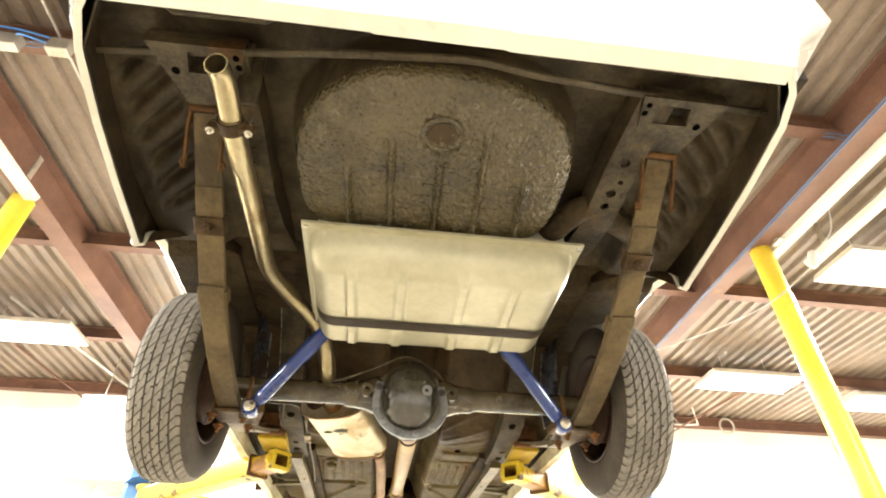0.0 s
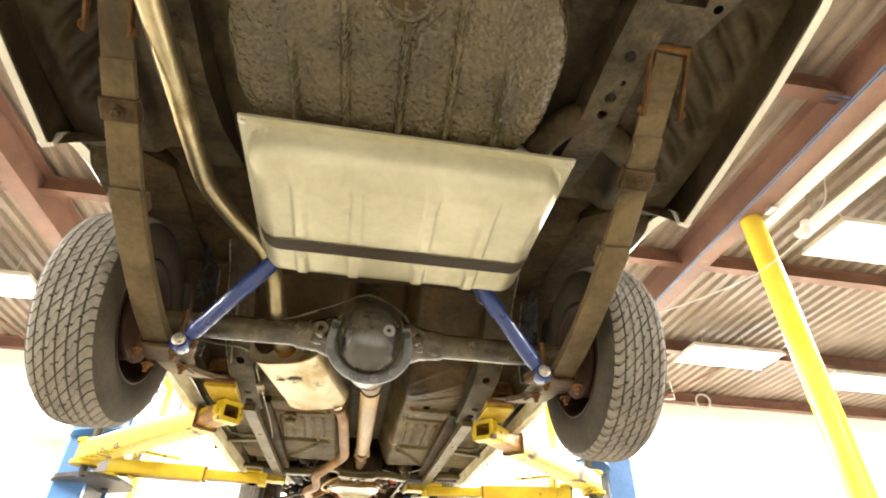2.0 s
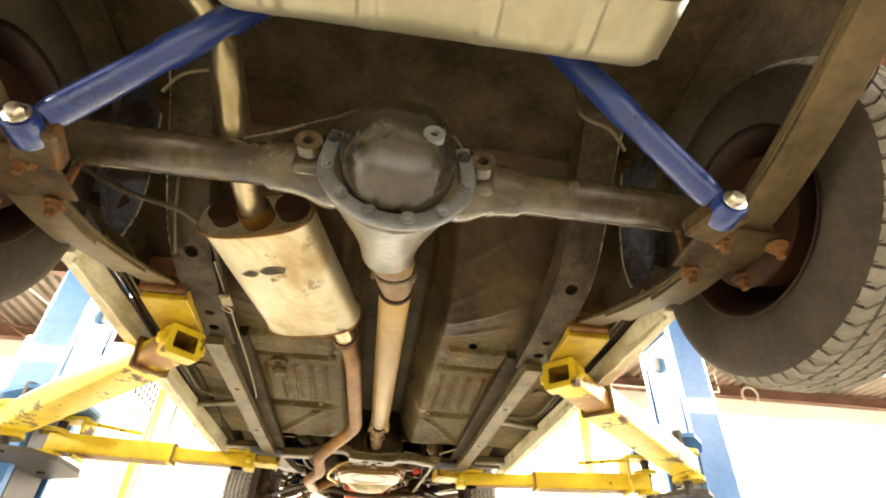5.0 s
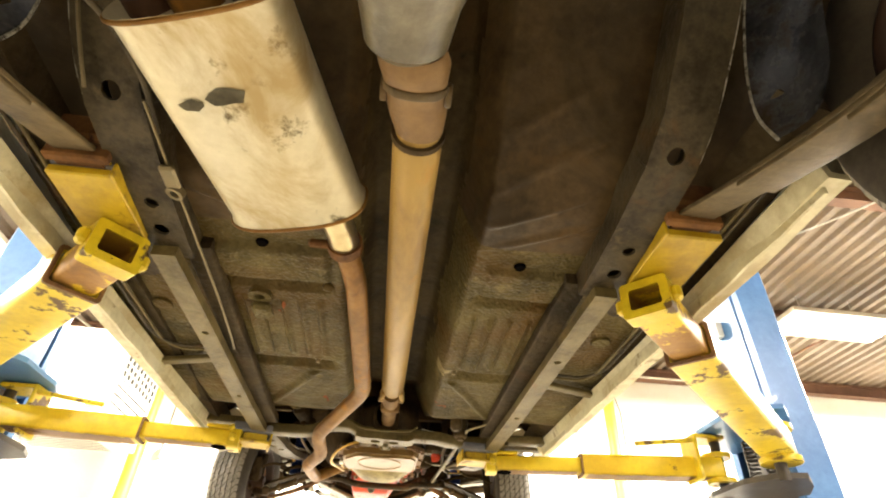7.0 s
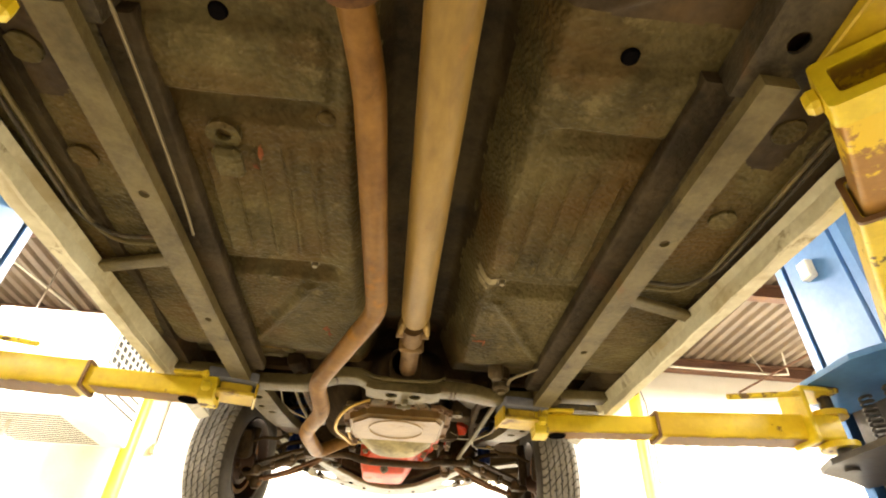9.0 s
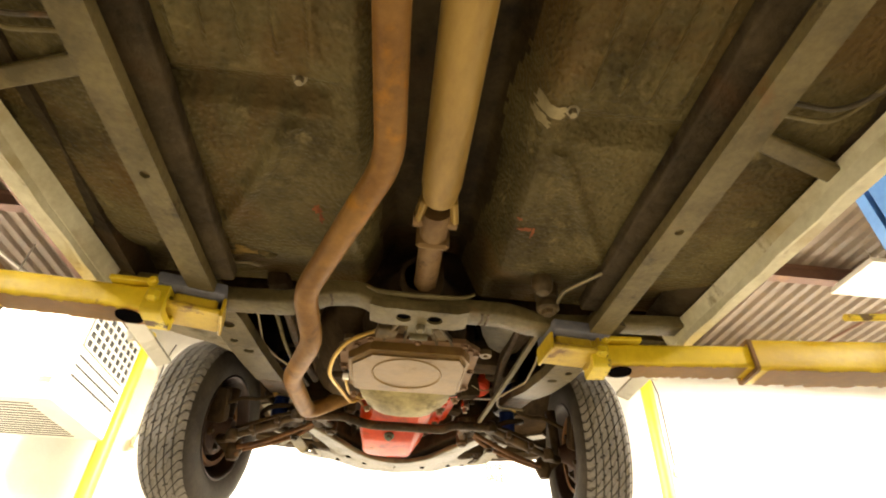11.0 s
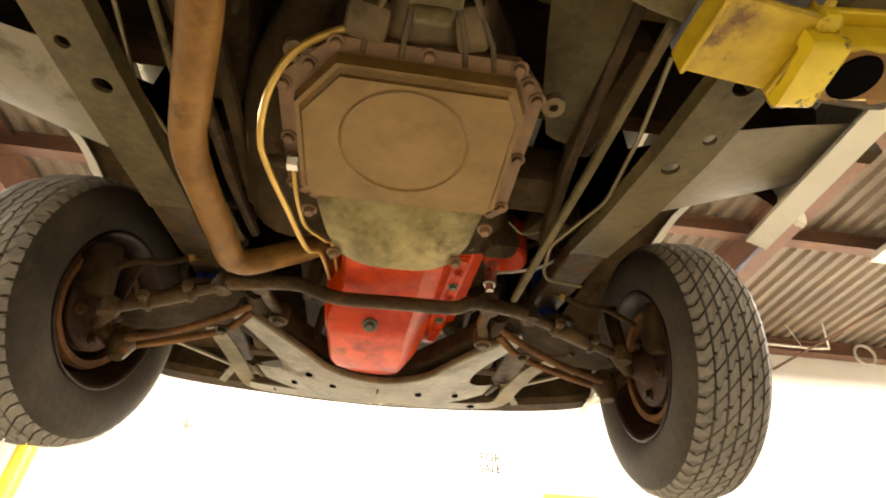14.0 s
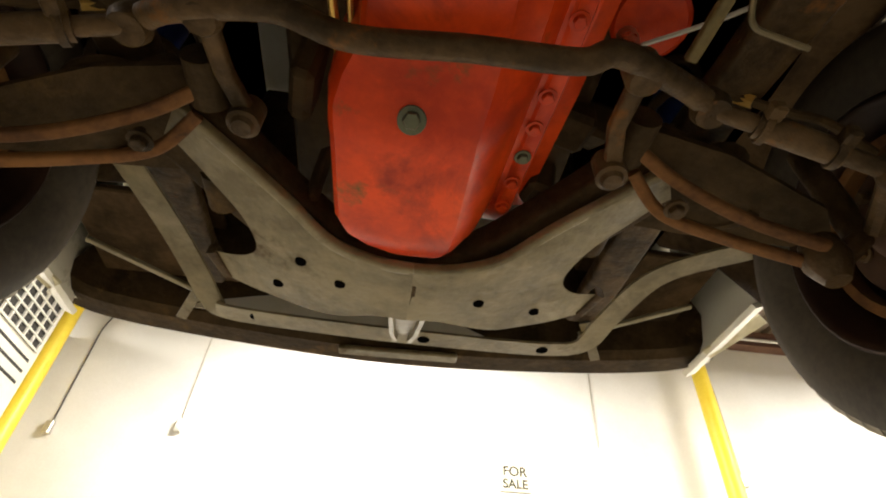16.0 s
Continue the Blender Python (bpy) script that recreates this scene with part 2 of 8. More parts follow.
M_EXH = material("aluminised_exhaust", (0.3444, 0.2800, 0.1520), (0.4920, 0.4160, 0.2508), 0.28, metal=0.9, scale=5, fine=60, bump=0.12, spots=(0.2132, 0.1440, 0.0570), spot_scale=5, spot_cut=0.57, spot_rough=0.45, edge=0.15)
M_MUFFLER = material("aluminised_muffler", (0.56, 0.49, 0.32), (0.72, 0.66, 0.48), 0.42, metal=0.45, scale=4, fine=50, bump=0.15, spots=(0.15, 0.11, 0.06), spot_scale=5.0, spot_cut=0.575, edge=0.05, spots2=(0.42, 0.31, 0.14), spot2_scale=4.5, spot2_cut=0.48)
M_BROWN_PIPE = material("heat_browned_pipe", (0.1328, 0.0595, 0.0121), (0.2419, 0.1212, 0.0253), 0.5, metal=0.2, scale=6, fine=60, bump=0.2, spots=(0.4050, 0.1739, 0.0111), spot_scale=3.2, spot_cut=0.625, edge=0.12, spots2=(0.0844, 0.0370, 0.0086), spot2_scale=6, spot2_cut=0.56, spec=0.2)
M_SHAFT = material("tan_driveshaft", (0.2050, 0.1196, 0.0239), (0.3300, 0.2078, 0.0497), 0.46, metal=0.15, scale=5, fine=60, bump=0.15, spots=(0.4200, 0.1960, 0.0368), spot_scale=6, spot_cut=0.59, edge=0.12, spots2=(0.1600, 0.0862, 0.0258), spot2_scale=4, spot2_cut=0.54, stretch=(1.0000, 0.3920, 0.9200), spec=0.25)
M_IRON = material("oily_black_iron", (0.0364, 0.0267, 0.0130), (0.1008, 0.0760, 0.0400), 0.24, metal=0.0, scale=10, fine=60, bump=0.3, coat=0.12, spots=(0.1400, 0.0989, 0.0464), spot_scale=12, spot_cut=0.58, spot_rough=0.4, edge=0.12, spec=0.48)
M_DIFF_RIM = material("silver_grey_cover_rim", (0.13, 0.132, 0.14), (0.24, 0.243, 0.25), 0.3, metal=0.4, scale=8, fine=70, bump=0.2, spots=(0.07, 0.065, 0.06), spot_scale=14, spot_cut=0.61)
M_CASE = material("dull_cast_housing", (0.0480, 0.0320, 0.0133), (0.1250, 0.0846, 0.0382), 0.42, metal=0.1, scale=10, fine=60, bump=0.4, relief=0.004, spots=(0.1300, 0.0752, 0.0266), spot_scale=8, spot_cut=0.58, edge=0.12, spots2=(0.0300, 0.0207, 0.0100), spot2_scale=5, spot2_cut=0.56, spec=0.17)
M_PINION = material("wet_grey_casting", (0.075, 0.062, 0.038), (0.170, 0.145, 0.095), 0.32, metal=0.15, scale=9, fine=60, bump=0.3, spots=(0.12, 0.07, 0.025), spot_scale=6, spot_cut=0.57, edge=0.12, spots2=(0.05, 0.038, 0.022), spot2_scale=4, spot2_cut=0.56, spec=0.5)
M_SHOCK = material("blue_shock_paint", (0.008, 0.024, 0.14), (0.014, 0.040, 0.20), 0.3, scale=6, fine=60, bump=0.03, coat=0.4)
M_SPRING = material("grey_brown_spring_steel", (0.0720, 0.0517, 0.0249), (0.1550, 0.1128, 0.0564), 0.48, metal=0.2, scale=6, fine=70, bump=0.3, spots=(0.1700, 0.0799, 0.0249), spot_scale=7, spot_cut=0.62, edge=0.12, spots2=(0.0500, 0.0376, 0.0224), spot2_scale=4, spot2_cut=0.53, spec=0.14)
M_RUST = material("surface_rust", (0.075, 0.034, 0.014), (0.20, 0.092, 0.028), 0.8, metal=0.1, scale=9, fine=80, bump=0.3, spots=(0.05, 0.03, 0.02), spot_scale=12, spot_cut=0.6, spec=0.2)
M_DRUM = material("rusty_brown_drum", (0.0260, 0.0136, 0.0074), (0.0620, 0.0298, 0.0149), 0.65, metal=0.15, scale=6, fine=60, bump=0.15, spots=(0.0310, 0.0186, 0.0136), spot_scale=8, spot_cut=0.6, spec=0.2)
M_BOLT = material("zinc_bolt", (0.55, 0.50, 0.40), (0.72, 0.67, 0.56), 0.3, metal=0.9, scale=20, fine=80, bump=0.05)
M_TYRE = material("black_tyre_rubber", (0.034, 0.027, 0.019), (0.072, 0.058, 0.041), 0.72, scale=6, fine=90, bump=0.12, spec=0.2)
M_TREAD = material("worn_tread_rubber", (0.1900, 0.1706, 0.1408), (0.2850, 0.2574, 0.2144), 0.8, scale=8, fine=90, bump=0.12, spec=0.2)
M_RIM = material("brown_steel_wheel", (0.0174, 0.0087, 0.0049), (0.0422, 0.0209, 0.0118), 0.45, metal=0.25, scale=8, fine=60, bump=0.2, spots=(0.0645, 0.0261, 0.0101), spot_scale=9, spot_cut=0.60, edge=0.12, spec=0.3)
M_TRANS_PAN = material("warm_stamped_pan", (0.1383, 0.0764, 0.0158), (0.2169, 0.1259, 0.0293), 0.36, metal=0.3, scale=7, fine=60, bump=0.15, spots=(0.1407, 0.0599, 0.0122), spot_scale=5, spot_cut=0.57, edge=0.14, spots2=(0.1817, 0.1064, 0.0281), spot2_scale=4, spot2_cut=0.5, spec=0.5)
M_PAN_EDGE = material("rusty_pan_edge", (0.13, 0.068, 0.030), (0.22, 0.126, 0.055), 0.6, metal=0.2, scale=9, fine=70, bump=0.2)
M_BELL = material("oil_stained_cover", (0.1350, 0.1008, 0.0288), (0.3600, 0.2880, 0.1170), 0.40, metal=0.3, scale=9, fine=60, bump=0.15, spots=(0.0495, 0.0360, 0.0144), spot_scale=6, spot_cut=0.54, edge=0.15)
M_RED = material("orange_red_engine_paint", (0.46, 0.030, 0.003), (0.76, 0.072, 0.004), 0.33, scale=5, fine=60, bump=0.12, spots=(0.13, 0.082, 0.020), spot_scale=9, spot_cut=0.60, spot_rough=0.6, edge=0.10, spots2=(0.30, 0.020, 0.004), spot2_scale=5, spot2_cut=0.52, spec=0.32)
M_GREEN_PLUG = material("green_tinged_plug", (0.10, 0.11, 0.07), (0.16, 0.17, 0.11), 0.5, metal=0.4, scale=12, fine=80, bump=0.15)
M_BRASS_LINE = material("brass_coloured_line", (0.45, 0.28, 0.06), (0.60, 0.40, 0.11), 0.35, metal=0.7, scale=12, fine=80, bump=0.05)
M_STEEL_LINE = material("steel_brake_line", (0.1620, 0.1283, 0.0676), (0.2268, 0.1806, 0.0980), 0.4, metal=0.6, scale=12, fine=80, bump=0.05)
M_ARM = material("grimy_brown_steel", (0.0260, 0.0160, 0.0066), (0.0950, 0.0583, 0.0257), 0.48, metal=0.1, scale=12, fine=60, bump=0.5, relief=0.006, spots=(0.1700, 0.0714, 0.0183), spot_scale=11, spot_cut=0.585, edge=0.10, spec=0.14)
M_CROSS = material("dusty_grey_crossmember", (0.120, 0.094, 0.046), (0.235, 0.192, 0.104), 0.32, scale=8, fine=60, bump=0.3, relief=0.006, spots=(0.07, 0.046, 0.02), spot_scale=9, spot_cut=0.585, edge=0.14, spots2=(0.29, 0.25, 0.165), spot2_scale=5, spot2_cut=0.57, spec=0.4)
M_SOOT = material("sooty_engine_iron", (0.0280, 0.0179, 0.0083), (0.0700, 0.0442, 0.0199), 0.7, scale=12, fine=60, bump=0.5, relief=0.006, spots=(0.1050, 0.0639, 0.0249), spot_scale=10, spot_cut=0.59, edge=0.12, spec=0.08)
# Pale tone carries the white wall's reflection; the brown spots are its own.
M_SPLASH = material("grey_sheet_with_reflection", (0.3120, 0.2626, 0.1681), (0.4784, 0.4087, 0.2706), 0.5, metal=0.0, scale=4, fine=60, bump=0.25, spots=(0.1040, 0.0784, 0.0410), spot_scale=5, spot_cut=0.58, edge=0.14, spots2=(0.2080, 0.1176, 0.0410), spot2_scale=3, spot2_cut=0.64)
M_STAMP = material("rubbed_stamp", (0.085, 0.070, 0.036), (0.17, 0.14, 0.08), 0.6, scale=30, fine=110, bump=0.1, spots=(0.30, 0.25, 0.15), spot_scale=40, spot_cut=0.60)
M_POCKET = material("dusty_dark_undercoat", (0.0300, 0.0221, 0.0124), (0.0920, 0.0696, 0.0382), 0.5, scale=6, fine=80, bump=0.35, relief=0.004, spots=(0.1000, 0.0780, 0.0415), spot_scale=12, spot_cut=0.58, edge=0.12, spots2=(0.0200, 0.0141, 0.0075), spot2_scale=2.5, spot2_cut=0.48, spec=0.14)
M_HOLE = material("black_opening", (0.002, 0.002, 0.002), (0.005, 0.004, 0.004), 0.9, scale=8, fine=50, bump=0.0, spec=0.0)
M_DOME = material("glossy_black_cover", (0.020, 0.016, 0.011), (0.060, 0.050, 0.034), 0.18, scale=9, fine=60, bump=0.22, relief=0.006, coat=0.8, spots=(0.06, 0.052, 0.04), spot_scale=14, spot_cut=0.60, spot_rough=0.4, edge=0.1)
M_SHACKLE = material("orange_rust", (0.060, 0.030, 0.011), (0.140, 0.066, 0.020), 0.8, scale=14, fine=80, bump=0.3, spots=(0.0408, 0.0217, 0.0096), spot_scale=14, spot_cut=0.58, spec=0.2)
M_BAY = material("black_bay_grime", (0.0320, 0.0197, 0.0091), (0.0850, 0.0526, 0.0241), 0.7, scale=10, fine=60, bump=0.4, relief=0.005, spots=(0.0550, 0.0357, 0.0166), spot_scale=9, spot_cut=0.61, edge=0.12, spec=0.07)
M_ORANGE = material("orange_reflector", (0.75, 0.18, 0.02), (0.85, 0.25, 0.03), 0.4, scale=12, fine=60, bump=0.0)

# ---------------------------------------------------------------- mesh helpers
def place_of(ob):
    m = ob.matrix_basis.copy()
    while ob.parent:
        ob = ob.parent
        m = ob.matrix_basis @ m
    return m


def part(name, bm, mat, parent=None, label="", smooth=True, angle=35, recalc=True):
    """Links a bmesh in world coordinates as one mesh object; under a thing or part when a parent is given."""
    if recalc:
        bmesh.ops.recalc_face_normals(bm, faces=bm.faces)
    if parent is not None:
        bm.transform(place_of(parent).inverted())
    me = bpy.data.meshes.new(name)
    bm.to_mesh(me)
    bm.free()
    me.materials.append(mat)
    if smooth:
        me.polygons.foreach_set("use_smooth", [True] * len(me.polygons))
        me.set_sharp_from_angle(angle=radians(angle))
    ob = new(name, me)
    if parent is not None:
        ob.parent = parent
    if label:
        tagged(ob, label=label)
    return ob


def thing(name, x, y, z, label, category, group="", kind=""):
    ob = new(name)
    ob.empty_display_size = 0.2
    ob.matrix_basis = pose(x, y, z)
    return tagged(ob, label, category, group, kind)


def box(bm, c, size, m=None, bevel=0.004, seg=1):
    r = bmesh.ops.create_cube(bm, size=1.0)
    vs = r["verts"]
    bmesh.ops.transform(bm, matrix=Matrix.Diagonal((*size, 1)), verts=vs)
    if bevel and bevel * 2.2 < min(size):
        es = list({e for v in vs for e in v.link_edges})
        rb = bmesh.ops.bevel(bm, geom=es, offset=bevel, segments=seg, affect="EDGES", profile=0.5)
        vs = list({v for f in rb["faces"] for v in f.verts} | {v for v in vs if v.is_valid})
        vs = list({v for v0 in vs for f in v0.link_faces for v in f.verts})
    bmesh.ops.transform(bm, matrix=Matrix.Translation(c) @ (m if m is not None else Matrix.Identity(4)), verts=vs)
    return vs


def rot(rx=0, ry=0, rz=0):
    return pose(0, 0, 0, rx, ry, rz)


def smooth_path(pts, per=8):
    """Catmull-Rom points through pts."""
    p = [Vector(q) for q in pts]
    if len(p) < 3:
        return p
    out = []
    for i in range(len(p) - 1):
        a, b, c, d = p[max(i - 1, 0)], p[i], p[i + 1], p[min(i + 2, len(p) - 1)]
        for k in range(per):
            t = k / per
            out.append(0.5 * ((2 * b) + (c - a) * t + (2 * a - 5 * b + 4 * c - d) * t * t + (3 * b - a - 3 * c + d) * t ** 3))
    out.append(p[-1])
    return out


def rounded_path(pts, radius=0.05, seg=5):
    """Straight runs with rounded bends, as bent pipe has."""
    p = [Vector(q) for q in pts]
    out = [p[0]]
    for i in range(1, len(p) - 1):
        a, b, c = p[i - 1], p[i], p[i + 1]
        u, v = (a - b), (c - b)
        d = min(radius, u.length * 0.45, v.length * 0.45)
        s, e = b + u.normalized() * d, b + v.normalized() * d
        for k in range(seg + 1):
            t = k / seg
            out.append(s * (1 - t) ** 2 + b * 2 * t * (1 - t) + e * t * t)
    out.append(p[-1])
    return out


def frames_along(pts, up=None):
    """A side and an up vector at each point of a path; fixed up if given, else carried along."""
    n = len(pts)
    tang = []
    for i in range(n):
        t = (pts[min(i + 1, n - 1)] - pts[max(i - 1, 0)])
        tang.append(t.normalized() if t.length > 1e-9 else Vector((0, 1, 0)))
    out = []
    if up is not None:
        upv = Vector(up)
        for t in tang:
            s = t.cross(upv).normalized()
            out.append((s, s.cross(t).normalized()))
        return out
    ref = Vector((0, 0, 1)) if abs(tang[0].z) < 0.9 else Vector((1, 0, 0))
    s = tang[0].cross(ref).normalized()
    for i, t in enumerate(tang):
        s = (s - t * s.dot(t)).normalized()
        out.append((s, s.cross(t).normalized()))
    return out


def sweep(bm, pts, profile, up=None, caps=True, scales=None):
    """Sweeps a closed 2D profile (side, up) along pts."""
    pts = [Vector(q) for q in pts]
    rings = []
    for i, (p, (s, u)) in enumerate(zip(pts, frames_along(pts, up))):
        k = scales[i] if scales else 1.0
        kx, ky = k if isinstance(k, tuple) else (k, k)
        rings.append([bm.verts.new(p + s * a * kx + u * b * ky) for a, b in profile])
    n = len(profile)
    for r0, r1 in zip(rings, rings[1:]):
        for j in range(n):
            bm.faces.new((r0[j], r0[(j + 1) % n], r1[(j + 1) % n], r1[j]))
    if caps:
        bm.faces.new(rings[0][::-1])
        bm.faces.new(rings[-1])
    return rings


def circle(r, n=16, ry=None):
    return [(r * math.cos(2 * math.pi * i / n), (ry or r) * math.sin(2 * math.pi * i / n)) for i in range(n)]


def rect(w, h, b=0.0):
    if not b:
        return [(-w / 2, -h / 2), (w / 2, -h / 2), (w / 2, h / 2), (-w / 2, h / 2)]
    out = []
    for cx, cy, a0 in ((w / 2 - b, -h / 2 + b, -90), (w / 2 - b, h / 2 - b, 0), (-w / 2 + b, h / 2 - b, 90), (-w / 2 + b, -h / 2 + b, 180)):
        for k in range(4):
            a = radians(a0 + 30 * k)
            out.append((cx + b * math.cos(a), cy + b * math.sin(a)))
    return out


def tube(bm, pts, r, n=14, caps=True, scales=None):
    return sweep(bm, pts, circle(r, n), None, caps, scales)


def pipe(bm, pts, r, wall=0.003, n=18):
    """A hollow pipe with an open end at the start."""
    pts = [Vector(q) for q in pts]
    a = sweep(bm, pts, circle(r, n), None, False)
    b = sweep(bm, pts, circle(r - wall, n), None, False)
    for i in (0, -1):
        for j in range(n):
            bm.faces.new((a[i][j], a[i][(j + 1) % n], b[i][(j + 1) % n], b[i][j]))


def revolve(bm, profile, m, n=32, closed=False):
    """Turns (radius, height) pairs about m's z axis."""
    rings = []
    for r, h in profile:
        if r < 1e-6:
            rings.append([bm.verts.new(m @ Vector((0, 0, h)))])
        else:
            rings.append([bm.verts.new(m @ Vector((r * math.cos(2 * math.pi * i / n), r * math.sin(2 * math.pi * i / n), h))) for i in range(n)])
    pairs = list(zip(rings, rings[1:]))
    if closed:
        pairs.append((rings[-1], rings[0]))
    for a, b in pairs:
        for i in range(n):
            q = [a[i % len(a)], a[(i + 1) % len(a)], b[(i + 1) % len(b)], b[i % len(b)]]
            q = list(dict.fromkeys(q))
            if len(q) >= 3:
                bm.faces.new(q)


def axis(p, d):
    """A pose at p whose z axis points along d."""
    return Matrix.Translation(p) @ Vector(d).to_track_quat("Z", "Y").to_matrix().to_4x4()


def disc(bm, p, d, r, h, n=16, bevel=0.15):
    """A short plug of radius r and height h standing on p along d."""
    revolve(bm, [(0, 0), (r, 0), (r, h * (1 - bevel)), (r - h * bevel, h), (0, h)], axis(p, d), n)


def bolt(bm, p, d, r=0.008, h=0.007, washer=True):
    m = axis(p, d)
    if washer:
        revolve(bm, [(0, 0), (r * 1.5, 0), (r * 1.5, h * 0.25), (r, h * 0.3)], m, 14)
    revolve(bm, [(r, 0), (r, h * 0.85), (r * 0.85, h), (0, h)], m, 6)


def grid(bm, x0, x1, y0, y1, nx, ny, fn, thick=0.0):
    """A sheet z = fn(x, y); with a thickness it gets a back and edges."""
    vs = [[bm.verts.new((x0 + (x1 - x0) * i / nx, y0 + (y1 - y0) * j / ny, fn(x0 + (x1 - x0) * i / nx, y0 + (y1 - y0) * j / ny))) for i in range(nx + 1)] for j in range(ny + 1)]
    for j in range(ny):
        for i in range(nx):
            bm.faces.new((vs[j][i], vs[j + 1][i], vs[j + 1][i + 1], vs[j][i + 1]))
    if thick:
        up = [[bm.verts.new(v.co + Vector((0, 0, thick))) for v in row] for row in (vs[0], vs[-1])]
        sides = [[bm.verts.new(vs[j][k].co + Vector((0, 0, thick))) for j in range(ny + 1)] for k in (0, -1)]
        for row, top in zip((vs[0], vs[-1]), up):
            for i in range(nx):
                bm.faces.new((row[i], row[i + 1], top[i + 1], top[i]))
        for k, side in zip((0, -1), sides):
            for j in range(ny):
                bm.faces.new((vs[j][k], vs[j + 1][k], side[j + 1], side[j]))


def holed_channel(bm, pts, width, height, holes, up=(0, 0, 1), n=16, wall=0.003, lip=0.0):
    """A U-section rail whose bottom follows pts (open above), with round holes (distance along, side offset, radius) cut through the bottom."""
    pts = [Vector(q) for q in pts]
    dist = [0.0]
    for a, b in zip(pts, pts[1:]):
        dist.append(dist[-1] + (b - a).length)

    def at(s, w, h):
        s = min(max(s, 0), dist[-1])
        i = max(k for k in range(len(dist)) if dist[k] <= s + 1e-9)
        i = min(i, len(pts) - 2)
        t = (s - dist[i]) / (dist[i + 1] - dist[i])
        p = pts[i].lerp(pts[i + 1], t)
        d = (pts[i + 1] - pts[i]).normalized()
        side = d.cross(Vector(up)).normalized()
        return p + side * w + side.cross(d).normalized() * h

    cuts = sorted(set(dist))
    cells = [(s - r * 1.5, s + r * 1.5, s, w, r) for s, w, r in sorted(holes)]
    marks = [0.0]
    for d in cuts[1:]:
        marks.append(d)
    marks = [m for m in marks if not any(a < m < b for a, b, *_ in cells)]
    marks += [a for a, *_ in cells] + [c[1] for c in cells]
    marks = sorted(set(round(m, 6) for m in marks))
    hw = width / 2
    vcache = {}

    def v(s, w, h):
        key = (round(s, 5), round(w, 5), round(h, 5))
        if key not in vcache:
            vcache[key] = bm.verts.new(at(s, w, h))
        return vcache[key]
    for a, b in zip(marks, marks[1:]):
        cell = next((c for c in cells if abs(c[0] - a) < 1e-4 and abs(c[1] - b) < 1e-4), None)
        if cell is None:
            bm.faces.new((v(a, -hw, 0), v(a, hw, 0), v(b, hw, 0), v(b, -hw, 0)))
        else:
            _, _, s, w, r = cell
            outer, inner, deep = [], [], []
            for k in range(n):
                ang = 2 * math.pi * (k + 0.5) / n
                cs, sn = math.cos(ang), math.sin(ang)
                inner.append(v(s + r * cs, w + r * sn, 0))
                deep.append(v(s + r * cs, w + r * sn, wall + 0.004))
                big = 10
                ks = ((b - s) if cs > 0 else (s - a)) / max(abs(cs), 1e-6)
                kw = ((hw - w) if sn > 0 else (w + hw)) / max(abs(sn), 1e-6)
                q = min(ks, kw, big)
                outer.append(v(s + q * cs, w + q * sn, 0))
            corners = [(b, hw), (a, hw), (a, -hw), (b, -hw)]
            for k in range(n):
                k2 = (k + 1) % n
                bm.faces.new((outer[k], outer[k2], inner[k2], inner[k]))
                bm.faces.new((inner[k], inner[k2], deep[k2], deep[k]))
                a1, a2 = 2 * math.pi * (k + 0.5) / n, 2 * math.pi * (k + 1.5) / n
                for cs, cw in corners:
                    ca = math.atan2(cw - w, cs - s) % (2 * math.pi)
                    if a1 < ca < a2 or a1 < ca + 2 * math.pi < a2:
                        bm.faces.new((outer[k], v(cs, cw, 0), outer[k2]))
        for sg in (-1, 1):
            bm.faces.new((v(a, sg * hw, 0), v(b, sg * hw, 0), v(b, sg * hw, height), v(a, sg * hw, height)))
            if lip:
                bm.faces.new((v(a, sg * hw, height), v(b, sg * hw, height), v(b, sg * (hw + lip), height), v(a, sg * (hw + lip), height)))
    for s in (marks[0], marks[-1]):
        bm.faces.new((v(s, -hw, 0), v(s, hw, 0), v(s, hw, height), v(s, -hw, height)))


def loft(bm, rings, caps=True):
    rs = [[bm.verts.new(p) for p in ring] for ring in rings]
    n = len(rs[0])
    for a, b in zip(rs, rs[1:]):
        for j in range(n):
            bm.faces.new((a[j], a[(j + 1) % n], b[(j + 1) % n], b[j]))
    if caps:
        bm.faces.new(rs[0][::-1])
        bm.faces.new(rs[-1])


def mirrored(fn):
    for s in (-1, 1):
        fn(s)

# ---------------------------------------------------------------- the shop: floor, walls, roof
X0, X1, Y0, Y1, DECK = -8.0, 10.0, -7.0, 8.4, 4.50


def slab(name, c, size, mat, label):
    bm = bmesh.new()
    box(bm, c, size, bevel=0)
    return tagged(part(name, bm, mat, smooth=False), label, name.split("_")[0], kind="structure")


slab("floor", ((X0 + X1) / 2, (Y0 + Y1) / 2, -0.1), (X1 - X0 + 0.4, Y1 - Y0 + 0.4, 0.2), M_FLOOR, "stained grey concrete workshop floor under the lift")
slab("wall_north", ((X0 + X1) / 2, Y1 + 0.1, 2.5), (X1 - X0 + 0.4, 0.2, 5.0), M_WALL, "white painted workshop wall behind the raised car")
slab("wall_south", ((X0 + X1) / 2, Y0 - 0.1, 2.5), (X1 - X0 + 0.4, 0.2, 5.0), M_WALL, "white painted workshop wall closing the shop")
slab("wall_west", (X0 - 0.1, (Y0 + Y1) / 2, 2.5), (0.2, Y1 - Y0, 5.0), M_WALL, "white painted workshop side wall")
